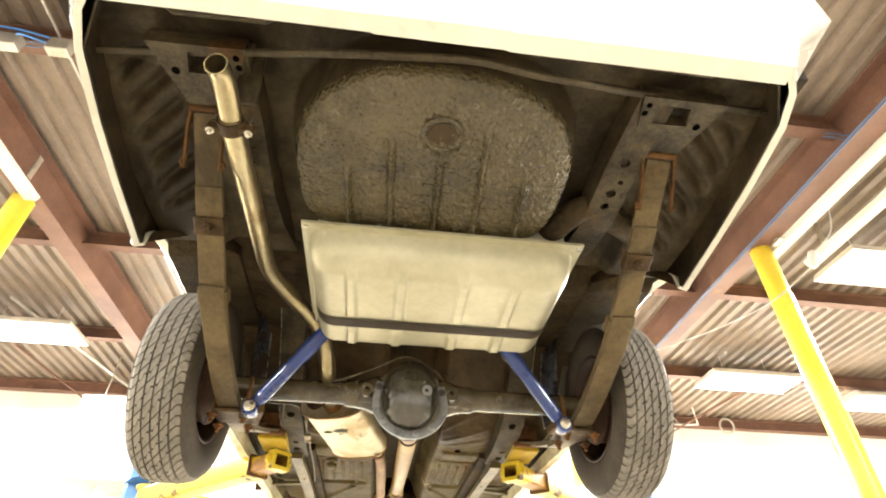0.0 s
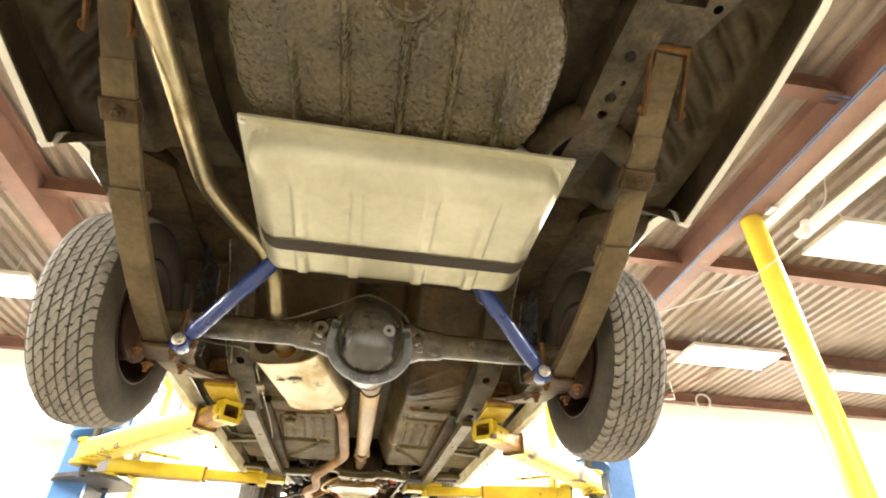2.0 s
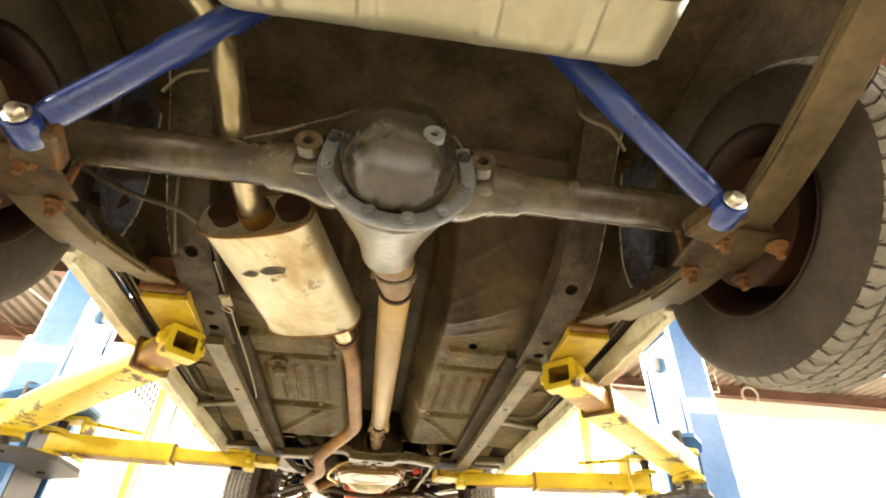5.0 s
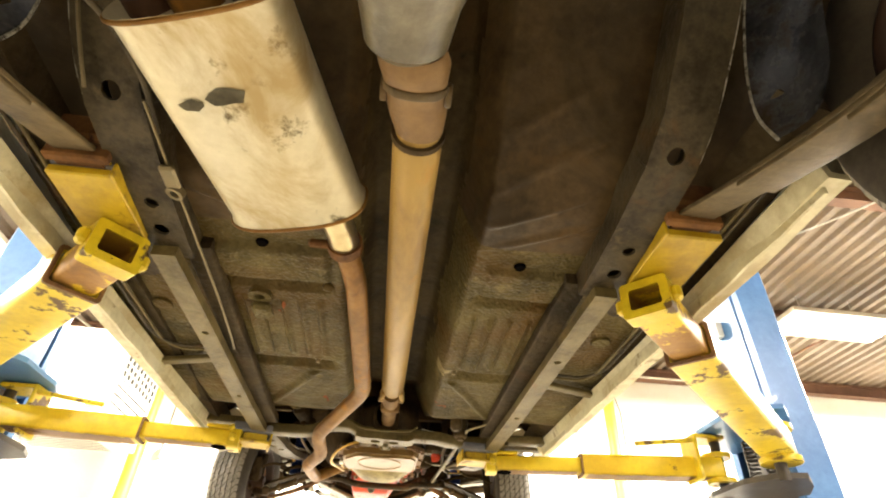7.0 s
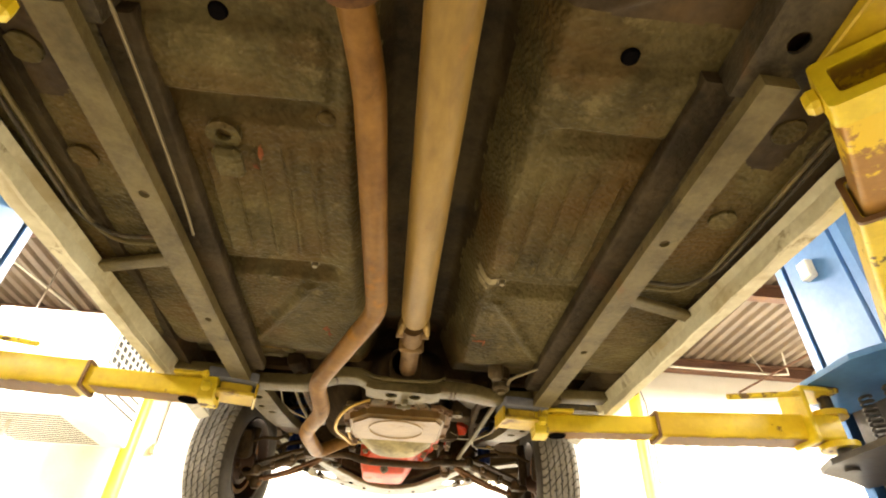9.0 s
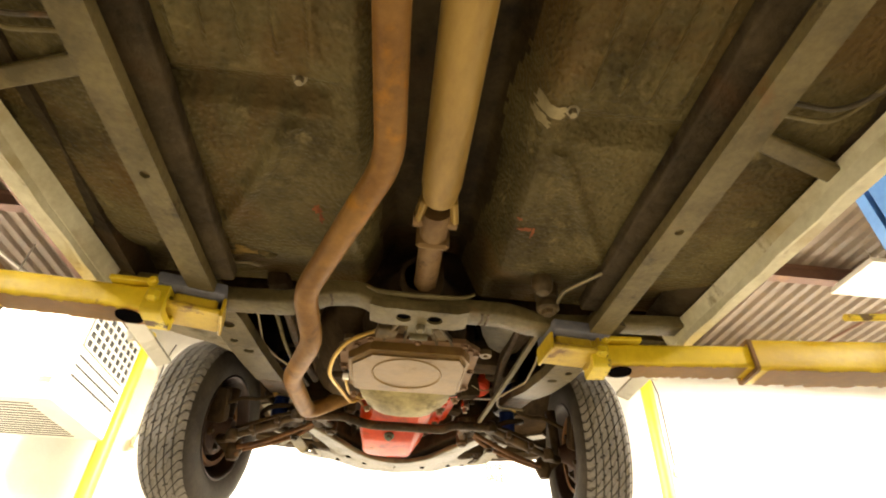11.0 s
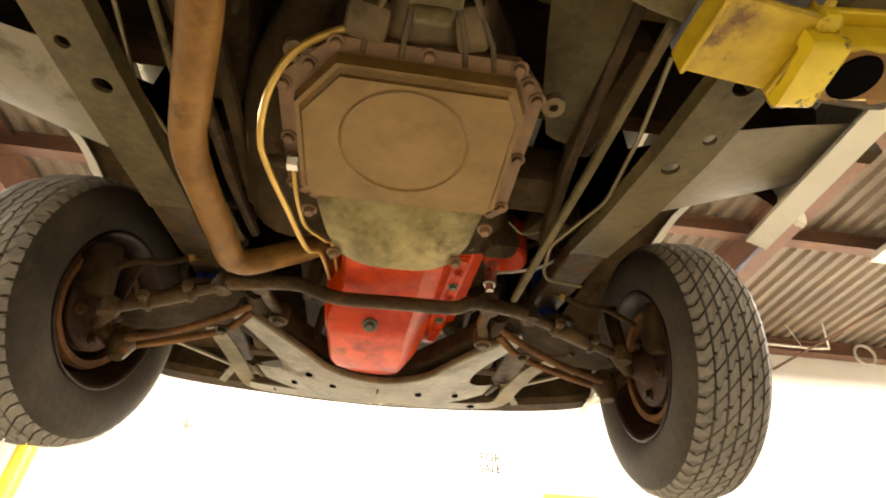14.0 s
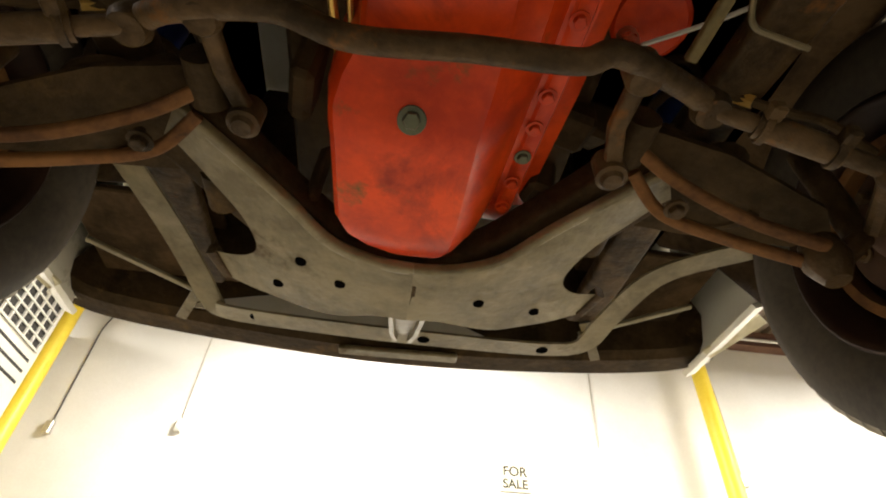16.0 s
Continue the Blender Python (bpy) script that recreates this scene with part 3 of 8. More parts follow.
slab("wall_east", (X1 + 0.1, (Y0 + Y1) / 2, 2.5), (0.2, Y1 - Y0, 5.0), M_WALL, "white painted workshop side wall")


def roof_deck():
    bm = bmesh.new()
    prof, x, pitch = [], X0, 0.15
    while x < X1:
        prof += [(x, 0.0), (x + 0.055, 0.0), (x + 0.075, 0.04), (x + 0.13, 0.04)]
        x += pitch
    lo = [(bm.verts.new((px, Y0, DECK + pz)), bm.verts.new((px, Y1, DECK + pz))) for px, pz in prof]
    for (a, b), (c, d) in zip(lo, lo[1:]):
        bm.faces.new((a, b, d, c))
    top = [bm.verts.new(q) for q in ((X0, Y0, DECK + 0.12), (X1, Y0, DECK + 0.12), (X1, Y1, DECK + 0.12), (X0, Y1, DECK + 0.12))]
    bm.faces.new(top)
    tagged(part("ceiling", bm, M_DECK, smooth=False, recalc=False), "brown corrugated steel roof deck with deep ribs", "ceiling", kind="structure")


roof_deck()


def steel_beam(name, a, b, h, w, label):
    """An I-section beam whose underside runs from a to b."""
    bm = bmesh.new()
    t = 0.012
    prof = [(-w / 2, 0), (w / 2, 0), (w / 2, t), (t / 2, t), (t / 2, h - t), (w / 2, h - t), (w / 2, h), (-w / 2, h), (-w / 2, h - t), (-t / 2, h - t), (-t / 2, t), (-w / 2, t)]
    sweep(bm, [a, b], prof, up=(0, 0, 1))
    tagged(part(name, bm, M_STEEL_RED, smooth=False), label, "beam", group="roof beams", kind="structure")


for bx in (-3.03, 3.08):
    steel_beam("roof_beam", (bx, Y0, DECK - 0.34), (bx, Y1, DECK - 0.34), 0.33, 0.18, "brown-red painted steel girder under the roof deck")
for by in (-4.2, -1.8, 0.4, 2.45, 4.6, 6.55):
    steel_beam("roof_joist", (X0, by, DECK - 0.16), (X1, by, DECK - 0.16), 0.155, 0.10, "brown-red painted steel joist crossing under the deck")
steel_beam("wall_beam", (X0, Y1 - 0.07, DECK - 0.17), (X1, Y1 - 0.07, DECK - 0.17), 0.165, 0.12, "brown painted steel beam along the top of the wall")


def high_bay(x, y):
    lamp = thing("ceiling_lamp", x, y, LAMP_Z, "white oblong fluorescent high-bay lamp, lit, of a set with one added unseen", "lamp", "high-bay lamps")
    bm = bmesh.new()
    loft(bm, [[Vector((x + sx * sw, y + sy * sd, z)) for sx, sy in ((-1, -1), (1, -1), (1, 1), (-1, 1))] for sw, sd, z in ((0.62, 0.26, LAMP_Z - 0.01), (0.60, 0.24, LAMP_Z + 0.05), (0.36, 0.12, LAMP_Z + 0.11), (0.34, 0.10, LAMP_Z + 0.13))])
    part("housing", bm, M_TROFFER, lamp)
    for k in range(4):
        bm = bmesh.new()
        tube(bm, [(x - 0.56, y - 0.165 + 0.11 * k, LAMP_Z - 0.025), (x + 0.56, y - 0.165 + 0.11 * k, LAMP_Z - 0.025)], 0.019, 10)
        part("fluorescent_tube", bm, M_LAMP, lamp)
    for s in (-1, 1):
        bm = bmesh.new()
        tube(bm, [(x + s * 0.3, y, LAMP_Z + 0.12), (x + s * 0.3, y, DECK + 0.01)], 0.004, 6)
        part("hanger", bm, M_GALV, lamp)


for lx, ly in LAMP_SPOTS:
    high_bay(lx, ly)


def strip_channel(x, y0, y1, z, label):
    """A dark strip fixture: a channel with folded sides."""
    bm = bmesh.new()
    sweep(bm, [(x, y0, z), (x, y1, z)], [(-0.045, 0), (0.045, 0), (0.06, 0.045), (0.045, 0.045), (0.036, 0.012), (-0.036, 0.012), (-0.045, 0.045), (-0.06, 0.045)], up=(0, 0, 1))
    tagged(part("strip_channel", bm, M_TROFFER, smooth=False), label, "channel", "strip channels")


strip_channel(3.24, -1.0, 3.72, 4.118, "white metal door-track channel hung beside the girder")
strip_channel(3.66, -1.0, 3.70, 4.118, "white metal door-track channel hung beside the girder")
strip_channel(-3.0, -1.0, 3.72, 4.118, "white metal door-track channel hung under the girder")
for bx, by, bz in ((3.16, 3.42, 4.13), (-3.0, 3.6, 4.13), (3.66, 3.45, 4.167)):
    bm = bmesh.new()
    box(bm, (bx, by, bz), (0.05, 0.10, 0.012), bevel=0.002)
    box(bm, (bx - 0.02, by, bz + 0.17), (0.008, 0.06, 0.36), bevel=0.002)
    tagged(part("track_bracket", bm, M_GALV, smooth=False), "galvanised angle bracket holding a door track", "bracket", "track brackets")


def air_line(pts, r, mat, name, label):
    bm = bmesh.new()
    tube(bm, rounded_path(pts, 0.06), r, 8)
    tagged(part(name, bm, mat), label, name.split("_")[-1])


for k in range(2):
    air_line([(2.92 + 0.022 * k, Y0 + 0.3, 4.12), (2.92 + 0.022 * k, 2.5, 4.12), (2.95 + 0.022 * k, 5.2, 4.12), (2.95 + 0.022 * k, 8.2, 4.14)], 0.005, M_BLUE_PIPE, "air_pipe", "thin blue air pipe clipped along the girder")
    air_line([(-6.5, 2.42 - 0.03 * k, 4.30), (-2.9, 2.42 - 0.03 * k, 4.30), (-1.2, 2.4 - 0.03 * k, 4.30)], 0.005, M_BLUE_PIPE, "air_pipe", "thin blue pipe run along a roof joist")
    air_line([(2.9, 2.42 - 0.03 * k, 4.28), (6.8, 2.42 - 0.03 * k, 4.28)], 0.005, M_BLUE_PIPE, "air_pipe", "thin blue pipe run along a roof joist")
air_line([(-2.2, 0.2, 4.42), (-2.2, 4.0, 4.42), (-2.25, 8.2, 4.42)], 0.012, M_GALV, "steel_conduit", "galvanised conduit under the roof deck")
air_line([(-2.35, 0.2, 4.42), (-2.35, 4.0, 4.42), (-2.4, 8.2, 4.42)], 0.010, M_GALV, "steel_conduit", "galvanised conduit under the roof deck")
air_line([(2.6, 8.1, 4.28), (4.75, 8.1, 4.28), (4.95, 8.1, 4.30)], 0.016, M_GALV, "sprinkler_pipe", "pale sprinkler pipe hung below the deck by the wall")
air_line([(4.62, 8.1, 4.28), (4.45, 8.02, 4.5)], 0.006, M_GALV, "hanger_rod", "thin steel rod holding the sprinkler pipe")
air_line([(4.95, 8.1, 4.30), (4.80, 7.9, 4.49)], 0.010, M_GALV, "branch_pipe", "short pale branch pipe rising to the deck")
air_line([(5.3, 7.1, 4.52), (4.42, 8.41, 4.14)], 0.014, M_STEEL_RED, "slanting_brace", "slanting brown steel brace by the wall beam")
air_line([(-5.0, 7.15, 4.52), (-4.06, 8.41, 4.03)], 0.014, M_STEEL_RED, "slanting_brace", "slanting brown steel brace by the wall beam")
air_line([(-4.3, 5.8, 4.42), (-3.5, 8.2, 4.22)], 0.016, M_GALV, "slanting_conduit", "slanting galvanised conduit below the deck")
for jx, jy in ((-2.55, 2.36), (-2.25, 2.36), (3.3, 2.36)):
    bm = bmesh.new()
    box(bm, (jx, jy, 4.24), (0.13, 0.07, 0.11), bevel=0.006)
    tagged(part("junction_box", bm, M_GALV), "grey metal junction box fixed to a roof joist", "box", "junction boxes")
for pts in (((-2.95, 2.30, 4.27), (-2.78, 2.26, 4.20), (-2.66, 2.33, 4.25), (-2.58, 2.35, 4.24)), ((-2.52, 2.34, 4.29), (-2.44, 2.28, 4.22), (-2.36, 2.36, 4.28), (-2.28, 2.35, 4.24)), ((-2.90, 2.38, 4.31), (-2.70, 2.30, 4.30), (-2.45, 2.32, 4.31), (-2.20, 2.40, 4.32))):
    bm = bmesh.new()
    tube(bm, smooth_path(pts, 8), 0.006, 8)
    tagged(part("blue_cable", bm, M_BLUE_CABLE), "bright blue cable looped between junction boxes", "cable", "blue cables")

bm = bmesh.new()
revolve(bm, [(0.115 + 0.016 * math.cos(a), 0.016 * math.sin(a)) for a in [2 * math.pi * k / 10 for k in range(10)]], axis((5.55, 8.26, 4.36), (0.1, 1, 0.1)), 28, closed=True)
tagged(part("coiled_cable", bm, M_CORD), "coil of pale cable hanging on the wall beam", "cable")

# the drooping inspection cord with its socket
bm = bmesh.new()
tube(bm, smooth_path([(3.45, 3.1, 4.28), (3.4, 3.15, 4.05), (3.22, 3.2, 3.86)]), 0.006, 8)
cord = part("drop_cord", bm, M_CORD)
tagged(cord, "pale hanging cord with a plug socket at its end", "cord")
bm = bmesh.new()
revolve(bm, [(0, 0), (0.022, 0), (0.034, 0.02), (0.034, 0.08), (0.026, 0.09), (0.034, 0.10), (0.034, 0.15), (0.018, 0.17), (0, 0.17)], axis((3.13, 3.2, 3.70), (0.35, 0, 0.9)), 14)
part("socket", bm, M_TROFFER, cord, "white plastic socket")
bm = bmesh.new()
tube(bm, smooth_path([(3.13, 3.2, 3.71), (2.8, 3.6, 3.50), (2.1, 4.3, 3.42), (1.2, 5.0, 3.5)], 10), 0.006, 8)
part("cable", bm, M_CORD, cord)

# yellow posts
def yellow_post(x, y, top, r, label):
    bm = bmesh.new()
    revolve(bm, [(0, 0), (r, 0), (r, top - 0.02), (r * 0.96, top - 0.005), (r * 0.8, top), (0, top)], Matrix.Translation((x, y, 0)), 28)
    tagged(part("yellow_post", bm, M_YELLOW_POST), label, "post", "yellow posts")


for px, py in ((-3.10, 3.78), (3.12, 3.60)):
    yellow_post(px, py, 4.23, 0.085, "tall bright yellow round steel post with a flat top")
for px in (-2.66, 2.86):
    yellow_post(px, 8.15, 4.05, 0.07, "bright yellow round steel post close to the white wall")

# wall cords, switch and sign
def wall_cord(x, z0, z1, box_mat, kink):
    bm = bmesh.new()
    tube(bm, [(x + kink, 8.393, z0), (x + kink * 0.4, 8.393, z0 - 0.12), (x, 8.393, z0 - 0.2), (x, 8.393, z1)], 0.006, 8)
    c = tagged(part("hanging_cord", bm, M_CORD if box_mat == M_UNIT else M_DARK_CORD), "thin cord hanging down the white wall", "cord", "wall cords")
    bm = bmesh.new()
    box(bm, (x, 8.378, z1 - 0.05), (0.055, 0.044, 0.10), bevel=0.006)
    box(bm, (x, 8.354, z1 - 0.03), (0.026, 0.008, 0.022), bevel=0)
    box(bm, (x, 8.354, z1 - 0.07), (0.026, 0.008, 0.022), bevel=0)
    part("outlet_box", bm, box_mat, c, "grey outlet box")


wall_cord(-2.50, 4.05, 3.02, M_GALV, 0.05)
wall_cord(3.12, 4.08, 3.06, M_GALV, -0.05)
wall_cord(-1.57, 4.3, 3.12, M_UNIT, 0.0)
bm = bmesh.new()
tube(bm, [(1.90, 8.39, 4.3), (1.87, 8.39, 3.2)], 0.006, 8)
tagged(part("wall_conduit", bm, M_GALV), "thin grey conduit running down the wall", "conduit")
bm = bmesh.new()
box(bm, (2.35, 8.385, 2.62), (1.5, 0.02, 0.07), bevel=0.003)
tagged(part("wall_rail", bm, M_YELLOW_POST), "pale yellow painted rail on the white wall", "rail")

sign = thing("paper_sign", 1.125, 8.39, 2.78, "cream paper sign with printed sale wording on the wall", "sign")
bm = bmesh.new()
box(bm, (1.125, 8.392, 2.885), (0.25, 0.008, 0.21), bevel=0)
part("sheet", bm, M_PAPER, sign, smooth=False)
for text, z in (("FOR", 2.90), ("SALE", 2.805)):
    cu = bpy.data.curves.new("letters", "FONT")
    cu.body, cu.size, cu.align_x, cu.extrude = text, 0.105 if text == "FOR" else 0.098, "CENTER", 0.0008
    cu.offset = 0.0022
    tmp = bpy.data.objects.new("letters", cu)
    scene.collection.objects.link(tmp)
    bpy.context.view_layer.update()
    me = bpy.data.meshes.new_from_object(tmp.evaluated_get(bpy.context.evaluated_depsgraph_get()))
    bpy.data.objects.remove(tmp)
    me.transform(pose(1.125, 8.3865, z, 90, 0, 0))
    me.transform(place_of(sign).inverted())
    me.materials.append(M_INK)
    ob = new("letters", me)
    ob.parent = sign

# the white heater unit in the corner
def heater_unit():
    x0, x1, y0, y1, z0, z1 = -3.75, -2.62, 7.0, 8.02, 2.86, 3.82
    yc = (y0 + y1) / 2
    unit = thing("heater_unit", (x0 + x1) / 2, yc, z0, "cream boxy air unit with a fin grille, hung by the wall", "air unit")
    bm = bmesh.new()
    box(bm, ((x0 + x1) / 2, yc, (z0 + z1) / 2), (x1 - x0, y1 - y0, z1 - z0), bevel=0.02, seg=2)
    part("casing", bm, M_UNIT, unit)
    # fin grille: dark cells between upright fins and flat slats, in a proud frame
    g0, g1, h0, h1 = y0 + 0.06, y1 - 0.08, 3.36, 3.75
    bm = bmesh.new()
    box(bm, (x1 + 0.002, (g0 + g1) / 2, (h0 + h1) / 2), (0.006, g1 - g0, h1 - h0), bevel=0)
    part("grille_backing", bm, M_SLOT, unit, "dark grille opening", smooth=False)
    for k in range(9):
        bm = bmesh.new()
        box(bm, (x1 + 0.014, g0 + (g1 - g0) * k / 8, (h0 + h1) / 2), (0.020, 0.016, h1 - h0), rot(0, 0, 15 if 0 < k < 8 else 0), bevel=0.003)
        part("fin", bm, M_UNIT, unit)
    for k in range(6):
        bm = bmesh.new()
        box(bm, (x1 + 0.020, (g0 + g1) / 2, h0 + (h1 - h0) * k / 5), (0.016, g1 - g0 + 0.02, 0.015), bevel=0.003)
        part("slat", bm, M_UNIT, unit)
    for k in range(3):
        bm = bmesh.new()
        box(bm, (x1 + 0.001, yc, 3.28 - 0.085 * k), (0.006, y1 - y0 - 0.16, 0.020), bevel=0)
        part("slot", bm, M_SLOT, unit, "long dark vent slot", smooth=False)
    for k in range(14):
        bm = bmesh.new()
        box(bm, ((x0 + x1) / 2 - 0.05, y0 + 0.11 + 0.062 * k, z0 - 0.001), (0.80, 0.016, 0.006), bevel=0)
        part("slot", bm, M_SLOT, unit, "dark vent slot", smooth=False)
    bm = bmesh.new()
    box(bm, (x1 - 0.12, y0 - 0.003, z0 + 0.16), (0.09, 0.005, 0.05), bevel=0)
    part("sticker", bm, M_YELLOW_POST, unit, "small yellow sticker", smooth=False)
    bm = bmesh.new()
    tube(bm, rounded_path([(x0 + 0.4, y0 + 0.3, z0), (x0 + 0.4, y0 + 0.3, z0 - 0.14), (x0 + 0.32, y0 + 0.2, z0 - 0.2)], 0.04), 0.018, 10)
    part("drain_pipe", bm, M_GALV, unit, "short grey drain pipe")
    bm = bmesh.new()
    tube(bm, smooth_path([(x1 - 0.12, y0 + 0.35, z1 - 0.005), (x1 - 0.05, y0 + 0.30, z1 + 0.16), (x1 - 0.10, y0 + 0.26, DECK - 0.02)]), 0.007, 8)
    part("power_cord", bm, M_CORD, unit, "pale cord up to the ceiling")
    for sx in (x0 + 0.1, x1 - 0.1):
        bm = bmesh.new()
        tube(bm, [(sx, y0 + 0.3, z1 - 0.01), (sx, y0 + 0.3, DECK)], 0.008, 8)
        part("hanger", bm, M_GALV, unit)


heater_unit()

# ---------------------------------------------------------------- the two-post lift
def lift_post(s):
    post = thing("lift_post", s * 1.50, 3.56, 0, "blue steel vehicle lift post with worn yellow swing arms", "vehicle lift", "lift posts")
    xi, cy = (1.43 if s > 0 else -1.285), 3.675
    # a folded channel with its open side towards the car
    prof = [(0.0, -0.165), (0.14, -0.165), (0.165, -0.14), (0.165, 0.14), (0.14, 0.165), (0.0, 0.165), (0.0, 0.13), (0.008, 0.13), (0.008, 0.155), (0.135, 0.155), (0.155, 0.135), (0.155, -0.135), (0.135, -0.155), (0.008, -0.155), (0.008, -0.13), (0.0, -0.13)]
    bm = bmesh.new()
    lo = [bm.verts.new((xi + s * a, cy + b, 0.02)) for a, b in prof]
    hi = [bm.verts.new((xi + s * a, cy + b, 3.35)) for a, b in prof]
    for i in range(len(prof)):
        j = (i + 1) % len(prof)
        bm.faces.new((lo[i], lo[j], hi[j], hi[i]))
    bm.faces.new(lo[::-1])
    bm.faces.new(hi)
    part("column", bm, M_LIFT_BLUE, post, smooth=False)
    bm = bmesh.new()
    box(bm, (xi + s * 0.08, cy, 0.012), (0.42, 0.55, 0.024), bevel=0.004)
    part("base_plate", bm, M_LIFT_BLUE, post)
    # carriage riding in the channel: a blue cover above, greasy works below
    bm = bmesh.new()
    box(bm, (xi + s * 0.040, cy, 2.32), (0.075, 0.236, 0.60), bevel=0.006)
    part("carriage_cover", bm, M_LIFT_BLUE, post)
    bm = bmesh.new()
    box(bm, (xi + s * 0.055, cy, 1.86), (0.09, 0.225, 0.34), bevel=0.01)
    carriage = part("carriage", bm, M_LIFT_DARK, post, "greasy dark carriage")
    for pz, mat in ((2.025, M_LIFT_BLUE), (1.812, M_LIFT_DARK)):
        bm = bmesh.new()
        k = 0.0 if s > 0 else 0.07
        ol = [(1.44, 3.50), (1.38, 3.40), (1.30 - k, 3.31), (1.22 - k, 3.33), (1.165 - k, 3.43), (1.165 - k, 3.62), (1.20 - k, 3.71), (1.30 - k, 3.75), (1.44, 3.83)]
        loft(bm, [[Vector((s * x, y, pz - 0.008)) for x, y in ol], [Vector((s * x, y, pz + 0.008)) for x, y in ol]])
        part("carriage_plate", bm, mat, carriage, "worn hinge plate", smooth=False)
    for py in (3.33, 3.64):
        bm = bmesh.new()
        tube(bm, [(s * 1.235, py, 1.795), (s * 1.235, py, 2.04)], 0.018, 16)
        part("hinge_pin", bm, M_LIFT_DARK, carriage)
    for py in (3.45, 3.54):
        bm = bmesh.new()
        coil = [(s * 1.36 + 0.016 * math.cos(a), py + 0.09 + 0.016 * math.sin(a), 1.81 + 0.2 * a / 88) for a in [0.55 * q for q in range(161)]]
        tube(bm, coil, 0.004, 6)
        part("return_spring", bm, M_LIFT_DARK, carriage, "coiled return spring")
    bm = bmesh.new()
    box(bm, (xi - s * 0.012, cy + 0.01, 2.50), (0.03, 0.05, 0.07), bevel=0.004)
    part("stop_block", bm, M_UNIT, post, "cream plastic block")
    bm = bmesh.new()
    box(bm, (xi - s * 0.003, cy - 0.155, 1.56), (0.006, 0.05, 0.09), bevel=0.002)
    part("reflector", bm, M_ORANGE, post, "orange reflector strip")

    def arm(a, b, w0, h0, split, name, pad_at, pad_rot):
        a, b = Vector(a), Vector(b)
        d = (b - a).normalized()
        mid = a + (b - a) * split

        def hollow(bm, p, q, w, h, t):
            o, i = rect(w, h, 0.008), rect(w - 2 * t, h - 2 * t, 0.005)
            p0 = sweep(bm, [p, q], o, up=(0, 0, 1), caps=False)
            p1 = sweep(bm, [p, q], i, up=(0, 0, 1), caps=False)
            for e in (0, -1):
                for j in range(len(o)):
                    bm.faces.new((p0[e][j], p0[e][(j + 1) % len(o)], p1[e][(j + 1) % len(o)], p1[e][j]))
        bm = bmesh.new()
        hollow(bm, a, mid, w0, h0, 0.008)
        for zz in (h0 / 2 + 0.008, -h0 / 2 - 0.008):
            revolve(bm, [(0, -0.008), (w0 * 0.6, -0.008), (w0 * 0.6, 0.008), (0, 0.008)], Matrix.Translation(a + Vector((0, 0, zz))), 20)
        main = part(name, bm, M_LIFT_YELLOW if name == "rear_arm" else M_ARM_YELLOW, post)
        w1, h1 = w0 - 0.022, h0 - 0.02
        bm = bmesh.new()
        hollow(bm, mid - d * 0.2, b, w1, h1, 0.009)
        part("extension_tube", bm, M_LIFT_EXT if name == "rear_arm" else M_ARM_YELLOW, main, "telescoping tube with paint worn to rust")
        bm = bmesh.new()
        hollow(bm, mid - d * 0.004, mid + d * 0.003, w0 + 0.003, h0 + 0.003, 0.008)
        part("collar", bm, M_LIFT_RUST, main, "rusty collar")
        bm = bmesh.new()
        hollow(bm, b - d * 0.035, b + d * 0.003, w1 + 0.014, h1 + 0.014, 0.016)
        part("end_band", bm, M_LIFT_YELLOW, main)
        side = d.cross(Vector((0, 0, 1))).normalized()
        if name == "front_arm":
            # brown strip along the underside, its edge to the paint ragged
            edge_rng = random.Random(5 if s > 0 else 8)
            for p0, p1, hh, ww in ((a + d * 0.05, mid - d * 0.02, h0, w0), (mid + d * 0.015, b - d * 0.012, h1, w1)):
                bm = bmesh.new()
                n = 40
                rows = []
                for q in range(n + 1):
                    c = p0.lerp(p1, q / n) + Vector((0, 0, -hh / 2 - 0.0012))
                    lo, hi = 0.5 - 0.10 * edge_rng.random() ** 2, 0.5 - 0.16 * edge_rng.random() ** 2
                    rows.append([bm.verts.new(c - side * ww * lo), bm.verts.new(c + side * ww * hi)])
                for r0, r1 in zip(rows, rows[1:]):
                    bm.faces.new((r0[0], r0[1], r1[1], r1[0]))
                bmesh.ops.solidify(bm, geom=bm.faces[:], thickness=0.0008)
                part("worn_underside", bm, M_ARM_UNDER, main, "brown underside with ragged edges to the yellow paint", smooth=False)
            # flat keeper plate with bolts lying on the arm's end
            bm = bmesh.new()
            ang = math.degrees(math.atan2(d.y, d.x))
            box(bm, b - d * 0.055 + Vector((0, 0, h1 / 2 + 0.007)) - Vector((0, 0.012, 0)), (0.105, 0.060, 0.010), rot(0, 0, ang), bevel=0.002)
            keeper = part("keeper_plate", bm, M_ARM_YELLOW, main)
            bm = bmesh.new()
            bolt(bm, b - d * 0.025 + Vector((0, -0.044, h1 / 2 + 0.004)), (0, -1, 0), 0.007, 0.009)
            part("keeper_bolt", bm, M_ARM_YELLOW, keeper)
        for q in (-1, 1):
            bm = bmesh.new()
            box(bm, b - d * 0.018 + side * q * (w1 / 2 + 0.013), (0.024, 0.020, h1 * 0.5), Matrix(((d.x, -d.y, 0, 0), (d.y, d.x, 0, 0), (0, 0, 1, 0), (0, 0, 0, 1))), bevel=0.006)
            part("stop_ear", bm, M_LIFT_YELLOW, main)
